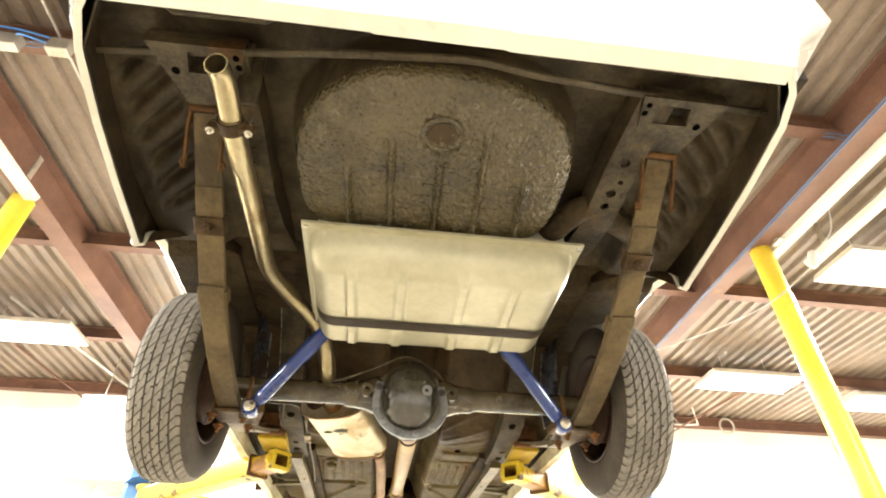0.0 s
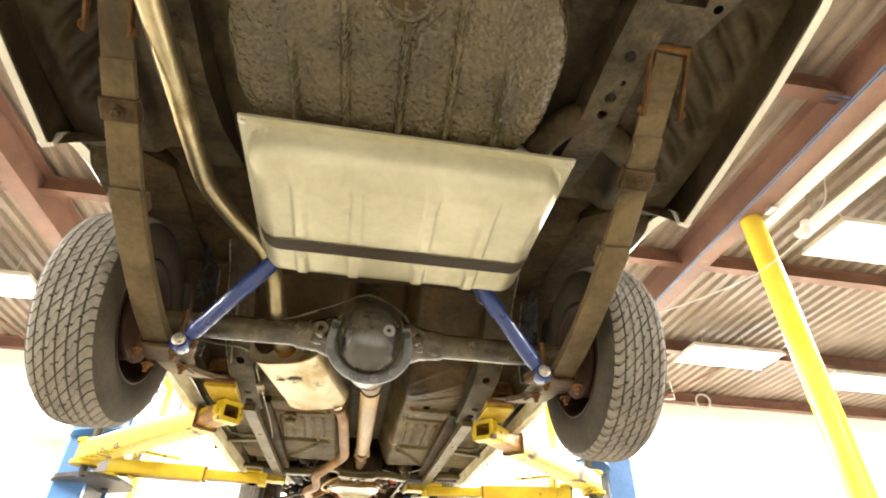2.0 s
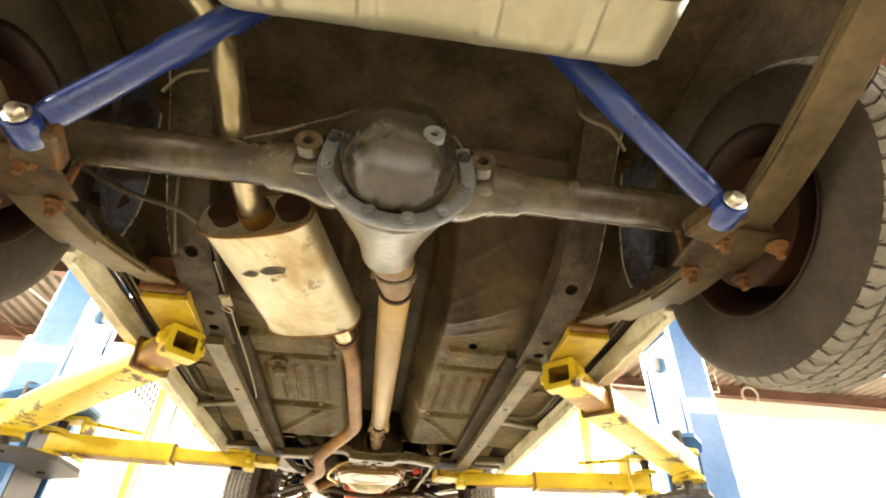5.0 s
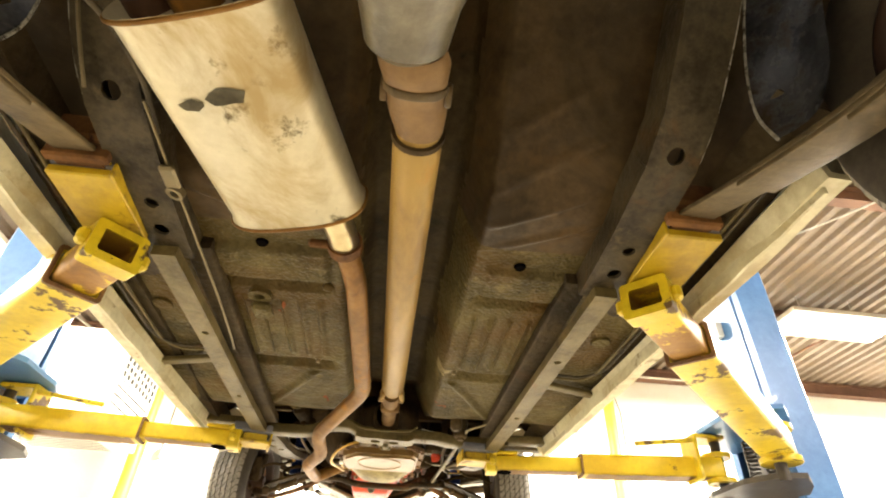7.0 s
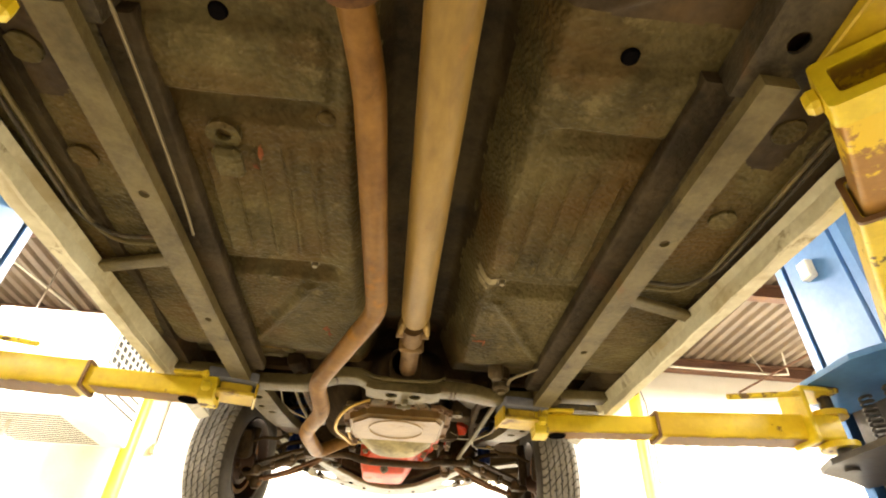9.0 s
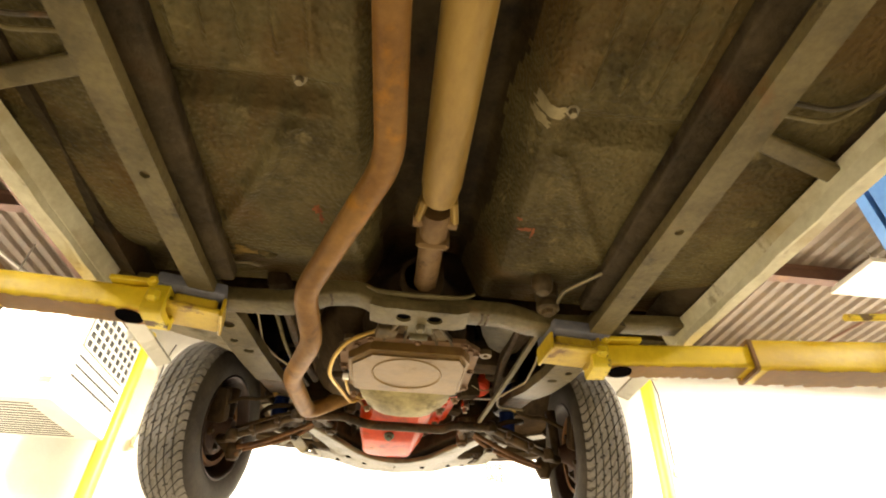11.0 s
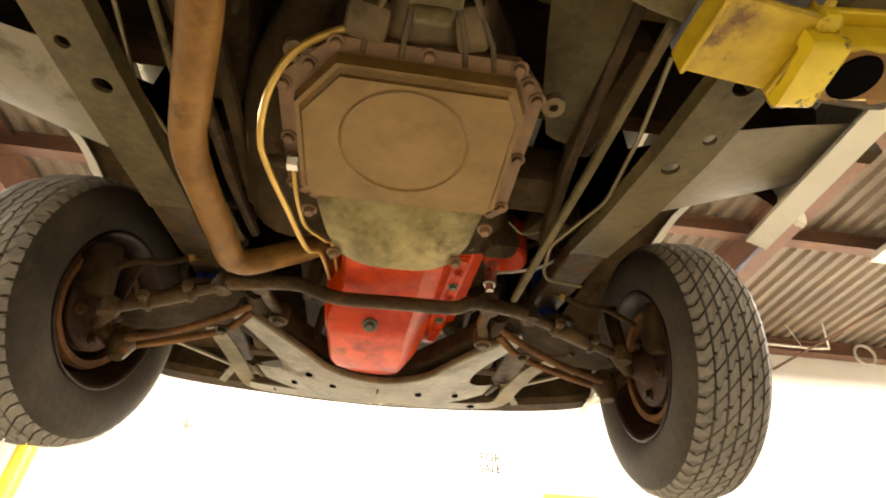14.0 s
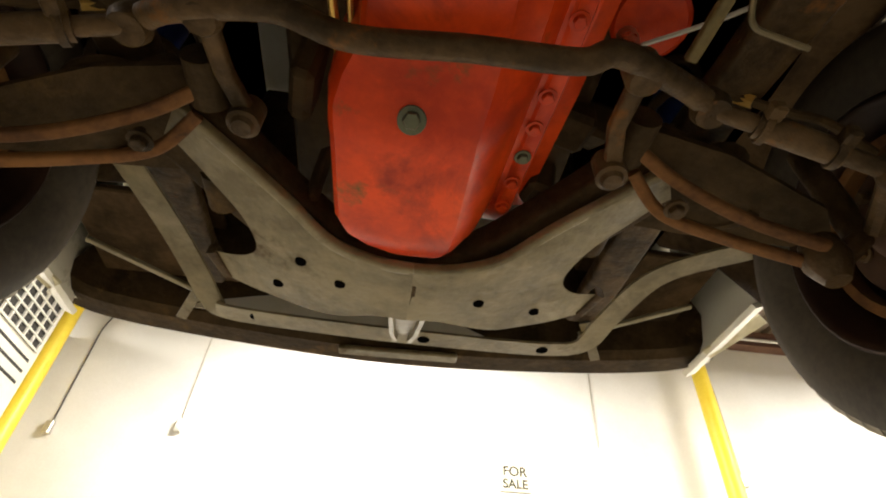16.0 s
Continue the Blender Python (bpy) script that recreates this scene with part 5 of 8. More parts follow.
# --- rails
def rear_rail(s):
    pts = [(s * 0.475, 0.94, 2.272), (s * 0.458, 1.10, 2.243), (s * 0.452, 1.30, 2.215), (s * 0.448, 1.45, 2.235), (s * 0.445, 1.62, 2.30), (s * 0.44, 1.85, 2.33), (s * 0.438, 2.02, 2.27), (s * 0.436, 2.15, 2.13), (s * 0.434, 2.25, 2.035), (s * 0.432, 2.33, 1.998), (s * 0.43, 2.48, 1.972), (s * 0.428, 2.66, 1.957)]
    bm = bmesh.new()
    holed_channel(bm, pts, 0.085, 0.07, [(0.165, 0.0, 0.013), (0.225, 0.012, 0.007), (0.262, 0.0, 0.013), (0.305, 0.0, 0.012), (1.505, 0.0, 0.015), (1.716, 0.004, 0.012), (1.784, 0.002, 0.014)])
    part("frame_rail", bm, M_RAIL, car, "dark box-section rear frame rail with holes")
    # spring hanger: a tapered plate with a square opening between rail and outer leg
    bm = bmesh.new()
    outer = [(0.432, 0.918), (0.632, 0.920), (0.568, 1.095), (0.470, 1.095)]
    hole = [(0.474, 0.936), (0.550, 0.938), (0.560, 0.986), (0.478, 0.988)]
    lo_o, lo_h = ([bm.verts.new((s * x, y, 2.258)) for x, y in q] for q in (outer, hole))
    hi_o, hi_h = ([bm.verts.new((s * x, y, 2.300)) for x, y in q] for q in (outer, hole))
    for i in range(4):
        j = (i + 1) % 4
        bm.faces.new((lo_o[i], lo_o[j], lo_h[j], lo_h[i]))
        bm.faces.new((lo_o[i], lo_o[j], hi_o[j], hi_o[i]))
        bm.faces.new((lo_h[i], lo_h[j], hi_h[j], hi_h[i]))
    hanger = part("spring_hanger", bm, M_RAIL, car, "dark tapered rear spring hanger plate")
    for hx, hy, hr in ((0.585, 0.985, 0.009), (0.452, 0.940, 0.007), (0.450, 0.962, 0.007)):
        bm = bmesh.new()
        disc(bm, (s * hx, hy, 2.2585), (0, 0, -1), hr, 0.002, 14)
        part("hanger_hole", bm, M_HOLE, hanger, "dark hole")


def connector(s):
    bm = bmesh.new()
    holed_channel(bm, [(s * 0.428, 2.625, 1.936), (s * 0.421, 2.93, 1.933), (s * 0.414, 3.33, 1.927), (s * 0.404, 3.60, 1.921), (s * 0.402, 3.672, 1.921)], 0.046, 0.022, [(0.31, 0.0, 0.0085), (0.705 + 0.006 * s, 0.0, 0.0075)])
    part("frame_connector", bm, M_CONNECT, car, "grey painted frame connector bar with holes")


for s in (-1, 1):
    rear_rail(s)
    connector(s)

# outrigger braces and side lines near the rockers
for s in (-1, 1):
    bm = bmesh.new()
    sweep(bm, [(s * 0.42, 3.16, 1.975), (s * 0.64, 3.23, 1.975)], rect(0.03, 0.014, 0.004), up=(0, 0, 1))
    part("floor_brace", bm, M_CONNECT, car, "small steel floor brace")
    for k in range(2):
        bm = bmesh.new()
        tube(bm, rounded_path([(s * (0.598 - 0.014 * k), 2.25, 1.99), (s * (0.598 - 0.014 * k), 3.06 + 0.02 * k, 1.982), (s * 0.555, 3.12 + 0.02 * k, 1.98), (s * 0.44, 3.11 + 0.02 * k, 1.98)], 0.05), 0.0038, 8)
        part("side_line", bm, M_CONNECT if k else M_RAIL, car, "steel line along the rocker")
    bm = bmesh.new()
    sweep(bm, smooth_path([(s * 0.388, 2.66, 1.998), (s * 0.384, 3.0, 1.985), (s * 0.376, 3.63, 1.966)]), rect(0.052, 0.030, 0.006), up=(0, 0, 1))
    part("floor_rail", bm, M_UNDER_DARK, car, "black undercoated floor rail beside the connector")
    for py in (2.742, 2.934):
        bm = bmesh.new()
        disc(bm, (s * 0.54, py, floor_z(s * 0.54, py) + 0.002), (0, 0, -1), 0.024, 0.008, 20)
        part("floor_plug", bm, M_UNDER, car, "round floor plug")
    bm = bmesh.new()
    sweep(bm, [(s * 0.60, 2.2, 2.04), (s * 0.60, 3.78, 2.0)], [(-0.05, 0.02), (0.05, 0.02), (0.04, -0.03), (-0.02, -0.01)], up=(0, 0, 1))
    part("inner_rocker", bm, M_UNDER_DARK, car, "dark inner rocker")

bm = bmesh.new()
tube(bm, smooth_path([(-0.438, 2.112, 2.12), (-0.447, 2.20, 2.04), (-0.456, 2.293, 1.99)]), 0.003, 6)
part("bare_line", bm, M_STEEL_LINE, car, "thin pale steel line")

# floor holes, bolts and small fittings
for hx, hy in ((-0.268, 2.659), (0.262, 2.652)):
    bm = bmesh.new()
    revolve(bm, [(0, -0.004), (0.0105, -0.004), (0.013, 0.002)], Matrix.Translation((hx, hy, floor_z(hx, hy) - 0.003)), 18)
    part("floor_hole", bm, M_HOLE, car, "dark round drain hole")
for hx, hy in ((-0.187, 3.177), (0.196, 3.177)):
    bm = bmesh.new()
    bolt(bm, (hx, hy, floor_z(hx, hy)), (0, 0, -1), 0.0065, 0.014)
    part("seat_bolt", bm, M_STEEL_LINE, car, "bright bolt end")
bm = bmesh.new()
revolve(bm, [(0.012, 0), (0.026, 0), (0.026, 0.012), (0.012, 0.012)], Matrix.Translation((-0.298, 2.85, floor_z(-0.298, 2.85) - 0.012)), 20, closed=True)
box(bm, (-0.298, 2.90, floor_z(-0.298, 2.9) - 0.012), (0.045, 0.06, 0.022), bevel=0.008)
part("cable_bracket", bm, M_UNDER, car, "undercoated cable bracket")

M_RUST_SPOT = material("red_rust_blister", (0.12, 0.035, 0.014), (0.24, 0.075, 0.026), 0.8, scale=30, fine=120, bump=0.3, spec=0.15)
M_RUST_STAIN = material("yellow_rust_stain", (0.16, 0.095, 0.018), (0.26, 0.16, 0.035), 0.7, scale=14, fine=80, bump=0.3, spots=(0.07, 0.05, 0.02), spot_scale=22, spot_cut=0.52, spec=0.2)
M_CHIP = material("pale_bare_patch", (0.20, 0.155, 0.070), (0.30, 0.24, 0.120), 0.6, scale=20, fine=90, bump=0.2, spec=0.25)


def floor_patch(name, x, y, w, h, mat, label, seed):
    """A thin ragged patch of another colour that follows the pan."""
    r = random.Random(seed)
    bm = bmesh.new()
    n = 22
    radii = [r.uniform(0.55, 1.1) for _ in range(n)]
    rings = [[bm.verts.new((px, py, floor_z(px, py) - 0.0022)) for px, py in [(x + w * q * radii[k] * math.cos(2 * math.pi * k / n), y + h * q * radii[k] * math.sin(2 * math.pi * k / n)) for k in range(n)]] for q in (0.35, 0.7, 1.0)]
    bm.faces.new(rings[0])
    for a, b in zip(rings, rings[1:]):
        for k in range(n):
            bm.faces.new((a[k], a[(k + 1) % n], b[(k + 1) % n], b[k]))
    part(name, bm, mat, car, label)


for x, y, w, h, seed in ((-0.179, 3.430, 0.010, 0.012, 1), (-0.173, 3.452, 0.005, 0.014, 2), (0.188, 3.431, 0.017, 0.006, 3), (0.203, 3.440, 0.004, 0.015, 4), (0.172, 3.404, 0.006, 0.004, 5), (-0.248, 2.883, 0.004, 0.016, 6), (-0.262, 2.92, 0.008, 0.005, 7)):
    floor_patch("rust_blister", x, y, w, h, M_RUST_SPOT, "small red-brown rust blister", seed)
floor_patch("rust_stain", -0.338, 3.598, 0.055, 0.030, M_RUST_STAIN, "yellow-brown rust stain on the floor pan", 11)
floor_patch("rust_stain", -0.372, 3.625, 0.03, 0.018, M_RUST_STAIN, "yellow-brown rust stain on the floor pan", 12)
floor_patch("bare_patch", 0.166, 3.183, 0.026, 0.016, M_CHIP, "pale patch where the undercoat has gone", 13)
floor_patch("bare_patch", 0.158, 3.205, 0.016, 0.010, M_CHIP, "pale patch where the undercoat has gone", 14)
for gx, gy, gw, gr in ((-0.142, 2.814, 0.016, 0.010), (-0.293, 3.608, 0.020, 0.009), (-0.30, 3.598, 0.012, 0.007), (0.125, 3.06, 0.004, 0.012)):
    bm = bmesh.new()
    bmesh.ops.create_uvsphere(bm, u_segments=12, v_segments=8, radius=1.0, matrix=Matrix.Translation((gx, gy, floor_z(gx, gy))) @ Matrix.Diagonal((gw, gr * 1.3, gr, 1)))
    part("sealer_blob", bm, M_UNDER, car, "lump of undercoat")

# --- fuel tank
def tank():
    xc, yc, hx, hy = 0.040, 1.545, 0.360, 0.215

    def prof(x, y):
        zb = 2.052 - 0.035 * (y - 1.33) / 0.43
        taper = 0.012 * (y - 1.33) / 0.43
        dx, dy = hx - 0.004 - taper - abs(x - xc), min(y - (yc - hy + 0.012), (yc + hy - 0.004) - y)
        r = 0.062
        ex, ey = max(0.0, r - dx) / r, max(0.0, r - dy) / r
        e = min((ex ** 2.4 + ey ** 2.4) ** (1 / 2.4), 1.0)
        z = zb + 0.095 * (1 - math.sqrt(max(0.0, 1 - e * e)))
        flat = sstep(0.022, 0.040, abs(y - 1.6025))
        for k in (-0.235, -0.105, 0.060, 0.195):
            z -= 0.0110 * (1 - sstep(0.011, 0.016, abs(x - xc - k))) * (1 - min(e * 1.25, 1)) * flat
        return z
    body = bmesh.new()
    grid(body, xc - hx, xc + hx, yc - hy, yc + hy, 150, 90, prof)
    tk = part("fuel_tank", body, M_TANK, car, "plated bare-steel fuel tank with pressed ribs", angle=70)
    bm = bmesh.new()
    sweep(bm, [(xc, yc - hy - 0.012, 2.150), (xc, yc + hy + 0.006, 2.146)], [(-hx - 0.012, -0.004), (hx + 0.012, -0.004), (hx + 0.012, 0.004), (-hx - 0.012, 0.004)], up=(0, 0, 1))
    box(bm, (xc, yc, 2.19), (2 * hx - 0.04, 2 * hy - 0.04, 0.08), bevel=0.02, seg=2)
    part("flange", bm, M_TANK, tk)
    bm = bmesh.new()
    rows = []
    for k in range(61):
        x = xc - hx + 0.022 + (2 * hx - 0.044) * k / 60
        rows.append([bm.verts.new((x, yy, prof(x, yy) - 0.0045)) for yy in (1.583, 1.622)])
    for r0, r1 in zip(rows, rows[1:]):
        bm.faces.new((r0[0], r0[1], r1[1], r1[0]))
    bmesh.ops.solidify(bm, geom=bm.faces[:], thickness=0.003)
    part("strap", bm, M_STRAP, tk, "black tank strap")
    for cx in (xc - hx - 0.004, xc + hx + 0.004):
        bm = bmesh.new()
        bolt(bm, (cx, yc - hy + 0.003, 2.146), (0, 0, -1), 0.006, 0.004)
        part("flange_bolt", bm, M_BOLT, tk)


tank()
bm = bmesh.new()
tube(bm, smooth_path([(0.33, 1.42, 2.25), (0.34, 1.34, 2.215), (0.42, 1.28, 2.25), (0.55, 1.36, 2.27), (0.66, 1.45, 2.30)]), 0.035, 14)
part("filler_neck", bm, M_UNDER_DARK, car, "dark fuel filler hose")

# --- rear axle
AX_Y, AX_Z = 1.950, 1.931
bm = bmesh.new()
ax = [(-0.60, 0.036), (-0.215, 0.036), (-0.205, 0.043), (-0.175, 0.044), (-0.15, 0.048), (-0.12, 0.060), (-0.11, 0.062)]
revolve(bm, [(0.0, -0.62)] + [(r, h) for h, r in ax] + [(0.06, -0.06), (0.06, 0.06)] + [(r, -h) for h, r in ax[::-1]] + [(0.0, 0.62)], axis((0.0, AX_Y, 1.958), (1, 0, 0)), 24)
axle = part("rear_axle", bm, M_IRON, car, "glossy black rear axle housing")
bm = bmesh.new()
rings = []
for y, r, zoff, fx in ((1.90, 0.112, 0.0, 1.0), (1.93, 0.104, 0.0, 1.0), (1.97, 0.088, -0.003, 1.0), (2.015, 0.068, -0.009, 1.0), (2.06, 0.053, -0.014, 1.0), (2.105, 0.046, -0.017, 1.0), (2.118, 0.034, -0.017, 1.0)):
    rings.append([Vector((-0.004 + r * 1.04 * math.cos(a), y, AX_Z + zoff + r * math.sin(a))) for a in [2 * math.pi * k / 28 for k in range(28)]])
loft(bm, rings)
part("pinion_housing", bm, M_PINION, axle, "wet-looking grey cast pinion housing")
# banjo hump behind the cover, dark face flange, bright U-shaped rim with bolts, bulged cover
bm = bmesh.new()
bmesh.ops.create_uvsphere(bm, u_segments=32, v_segments=18, radius=1.0, matrix=Matrix.Translation((-0.006, 1.925, 1.950)) @ Matrix.Diagonal((0.108, 0.062, 0.106, 1)))
part("housing_hump", bm, M_IRON, axle, "oily dark axle hump above the cover")
RIM = [(-0.098, 1.972), (-0.106, 1.93), (-0.106, 1.886), (-0.078, 1.842), (-0.040, 1.817), (0.0, 1.808), (0.042, 1.815), (0.078, 1.838), (0.104, 1.878), (0.104, 1.925), (0.096, 1.966)]
bm = bmesh.new()
ring = [bm.verts.new((x * 0.985, 1.883, z)) for x, z in RIM] + [bm.verts.new((x, 1.883, z)) for x, z in ((0.07, 2.01), (0.0, 2.035), (-0.07, 2.014))]
face = bm.faces.new(ring)
ext = bmesh.ops.extrude_face_region(bm, geom=[face])
for v in [g for g in ext["geom"] if isinstance(g, bmesh.types.BMVert)]:
    v.co.y = 1.906
cov = part("cover_flange", bm, M_PINION, axle, "oily grey differential cover flange", smooth=False)
bm = bmesh.new()
sweep(bm, smooth_path([(x, 1.877, z) for x, z in RIM], 4), rect(0.024, 0.012, 0.003), up=(0, 1, 0))
part("cover_rim", bm, M_DIFF_RIM, cov, "worn silver-grey cover rim")
bm = bmesh.new()
bmesh.ops.create_uvsphere(bm, u_segments=36, v_segments=24, radius=1.0)
for v in bm.verts:
    u = v.co.copy()
    flat = 1 - 0.10 * math.exp(-((u.x - 0.15) / 0.18) ** 2)
    v.co = Vector((-0.002 + 0.090 * math.copysign(abs(u.x) ** 0.85, u.x), 1.876 + 0.068 * u.y * flat, 1.932 + (0.116 if u.z > 0 else 0.106) * u.z))
part("cover_dome", bm, M_DOME, cov, "oily black bulged differential cover")
for k, (x, z) in enumerate(((-0.102, 1.955), (-0.106, 1.897), (-0.080, 1.846), (-0.035, 1.816), (0.020, 1.811), (0.068, 1.832), (0.103, 1.882), (0.099, 1.945))):
    bm = bmesh.new()
    bolt(bm, (x, 1.869, z), (0, -1, 0), 0.0075, 0.008)
    part("cover_bolt", bm, M_LIFT_DARK if k in (0, 7) else M_DIFF_RIM, cov)
bm = bmesh.new()
revolve(bm, [(0.006, 0), (0.016, 0), (0.016, 0.014), (0.007, 0.014), (0.006, 0.006)], axis((0.046, 1.826, 1.928), (0, -1, 0)), 16, closed=True)
part("filler_plug", bm, M_DIFF_RIM, cov)
for ex in (-0.140, 0.130):
    bm = bmesh.new()
    revolve(bm, [(0.009, 0), (0.021, 0), (0.021, 0.02), (0.009, 0.02)], axis((ex, 1.892, AX_Z + 0.014), (0, -1, 0)), 18, closed=True)
    box(bm, (ex * 0.95, 1.914, AX_Z + 0.012), (0.066, 0.028, 0.056), bevel=0.012, seg=2)
    part("housing_ear", bm, M_IRON, axle)
bm = bmesh.new()
tube(bm, smooth_path([(-0.46, 1.935, 1.985), (-0.30, 1.93, 1.98), (-0.22, 1.92, 1.995), (-0.12, 1.90, 2.03), (-0.02, 1.885, 2.07), (0.08, 1.90, 2.03), (0.14, 1.93, 1.985), (0.3, 1.935, 1.975), (0.45, 1.935, 1.98)], 6), 0.0035, 8)
part("brake_line", bm, M_IRON, axle, "thin grimy brake line along the axle")

for s in (-1, 1):
    # drum and backing plate
    bm = bmesh.new()
    revolve(bm, [(0, 0), (0.045, 0), (0.055, 0.010), (0.085, 0.014), (0.10, 0.022), (0.118, 0.026), (0.12, 0.032), (0.114, 0.036), (0.112, 0.08), (0, 0.085)], axis((s * 0.607, HUB_R.y, HUB_R.z), (s, 0, 0)), 36)
    part("brake_drum", bm, M_DRUM, car, "rusty brown rear brake drum and backing plate")
    # leaf spring
    pts = [(s * 0.540, 1.09, 2.252), (s * 0.537, 1.20, 2.165), (s * 0.535, 1.30, 2.096), (s * 0.54, 1.46, 2.010), (s * 0.541, 1.62, 1.943), (s * 0.541, 1.78, 1.893), (s * 0.540, 1.93, 1.872), (s * 0.536, 2.08, 1.885), (s * 0.524, 2.25, 1.928), (s * 0.512, 2.42, 1.985)]
    sp = smooth_path(pts, 6)
    bm = bmesh.new()
    sweep(bm, sp, rect(0.062, 0.009, 0.002), up=(0, 0, 1))
    spring = part("leaf_spring", bm, M_SPRING, car, "grey-brown multi-leaf rear spring")
    for k, (i0, i1) in enumerate(((7, 50), (17, 44))):
        bm = bmesh.new()
        sweep(bm, [p - Vector((0, 0, 0.0095 * (k + 1) * 0.93)) for p in sp[i0:i1]], rect(0.062, 0.0085, 0.002), up=(0, 0, 1))
        part("leaf", bm, M_SPRING, spring)
    bm = bmesh.new()
    q = Vector((s * 0.535, 1.295, 2.092))
    sweep(bm, [q + Vector((0, -0.02, 0.012)), q + Vector((0, 0.02, -0.008))], rect(0.070, 0.030, 0.004), up=(0, 0, 1))
    bolt(bm, (s * 0.535, 1.29, 2.078), (0, -0.4, -1), 0.009, 0.012)
    part("leaf_clamp", bm, M_ARM, spring, "rusty spring clamp")
    bm = bmesh.new()
    sweep(bm, [(s * 0.541, 1.455, 2.014), (s * 0.541, 1.49, 1.998)], rect(0.074, 0.032, 0.004), up=(0, 0, 1))
    part("leaf_clamp", bm, M_SPRING, spring)
    # shackle with its rusty bushings
    for dx in (-0.040, 0.040):
        bm = bmesh.new()
        sweep(bm, [(s * 0.535 + dx, 1.075, 2.262), (s * 0.545 + dx, 1.12, 2.228), (s * 0.552 + dx, 1.185, 2.168)], rect(0.006, 0.020, 0.002), up=(0, 0, 1))
        bolt(bm, (s * 0.55 + dx * 1.08, 1.175, 2.176), (dx, 0, 0), 0.008, 0.008)
        part("shackle_plate", bm, M_SHACKLE, spring, "rusty orange shackle plate")
    bm = bmesh.new()
    tube(bm, [(s * 0.535 - 0.044, 1.078, 2.256), (s * 0.535 + 0.044, 1.078, 2.256)], 0.008, 12)
    part("shackle_pin", bm, M_SHACKLE, spring, "rusty shackle pin")
    bm = bmesh.new()
    tube(bm, [(s * 0.512 - 0.036, 2.43, 1.99), (s * 0.512 + 0.036, 2.43, 1.99)], 0.022, 16)
    part("front_eye", bm, M_RUST, spring, "rusty front spring eye")
    bm = bmesh.new()
    box(bm, (s * 0.512, 2.45, 2.02), (0.085, 0.11, 0.05), bevel=0.006)
    box(bm, (s * 0.512, 2.42, 2.0), (0.10, 0.02, 0.07), bevel=0.004)
    part("front_hanger", bm, M_RUST, car, "rusty front spring hanger pocket")
    # plate and U-bolts under the spring
    bm = bmesh.new()
    box(bm, (s * 0.525, 1.905, 1.848), (0.125, 0.105, 0.010), bevel=0.003)
    box(bm, (s * 0.465, 1.835, 1.842), (0.06, 0.07, 0.03), rot(0, 0, 15), bevel=0.005)
    plate = part("spring_plate", bm, M_ARM, car, "rusty spring anchor plate")
    for dx in (-0.045, 0.045):
        for dy in (-0.045, 0.045):
            bm = bmesh.new()
            tube(bm, [(s * 0.54 + dx, 1.915 + dy, 1.815), (s * 0.54 + dx, 1.915 + dy, 1.96)], 0.006, 8)
            bolt(bm, (s * 0.54 + dx, 1.915 + dy, 1.838), (0, 0, -1), 0.011, 0.012)
            part("u_bolt", bm, M_RUST, plate)
    # shock absorber
    lo, hi = Vector((s * 0.464, 1.808, 1.838)), Vector((s * 0.225, 1.79, 2.19))
    d = (hi - lo).normalized()
    bm = bmesh.new()
    revolve(bm, [(0, 0.022), (0.016, 0.022), (0.019, 0.03), (0.0205, 0.05), (0.0205, 0.20), (0.0235, 0.205), (0.0235, 0.40), (0, 0.40)], axis(lo, d), 24)
    shock = part("shock_absorber", bm, M_SHOCK, car, "blue painted shock absorber")
    bm = bmesh.new()
    revolve(bm, [(0.008, -0.02), (0.021, -0.02), (0.023, -0.014), (0.023, 0.014), (0.021, 0.02), (0.008, 0.02)], axis(lo, (0, 1, 0)), 20, closed=True)
    part("shock_eye", bm, M_SHOCK, shock)
    bm = bmesh.new()
    tube(bm, [lo + Vector((0, -0.034, 0)), lo + Vector((0, 0.05, 0))], 0.009, 12)
    bolt(bm, lo + Vector((0, -0.022, 0)), (0, -1, 0), 0.011, 0.012)
    part("shock_bolt", bm, M_BOLT, shock, "bright zinc bolt")
    # parking brake cable bracket and cable
    bm = bmesh.new()
    tube(bm, smooth_path([(s * 0.56, 1.99, 1.97), (s * 0.48, 2.06, 1.96), (s * 0.40, 2.14, 1.985), (s * 0.375, 2.25, 2.0), (s * 0.372, 2.36, 1.985)]), 0.005, 8)
    if s < 0:
        part("brake_cable", bm, M_RAIL, car, "dark parking brake cable")
    else:
        bm.free()
    bm = bmesh.new()
    tube(bm, rounded_path([(s * 0.30, 1.86, 2.16), (s * 0.30, 1.86, 2.07), (s * 0.36, 1.87, 2.06), (s * 0.38, 1.88, 2.02)], 0.02), 0.003, 6)
    part("line_hook", bm, M_STEEL_LINE, car, "thin bent wire hook")

# pale cable beside the frame rail
bm = bmesh.new()
tube(bm, smooth_path([(-0.375, 2.30, 1.985), (-0.372, 2.42, 1.975), (-0.372, 2.60, 1.968), (-0.372, 2.80, 1.96), (-0.378, 2.98, 1.955), (-0.385, 3.06, 1.955)]), 0.0027, 8)
cable = part("parking_cable", bm, M_STEEL_LINE, car, "pale parking brake cable")
bm = bmesh.new()
revolve(bm, [(0.008, -0.006), (0.015, -0.006), (0.015, 0.006), (0.008, 0.006)], axis((-0.372, 2.475, 1.966), (0.2, 0, 1)), 14, closed=True)
box(bm, (-0.372, 2.44, 1.968), (0.026, 0.05, 0.012), bevel=0.004)
part("cable_pulley", bm, M_STEEL_LINE, cable)

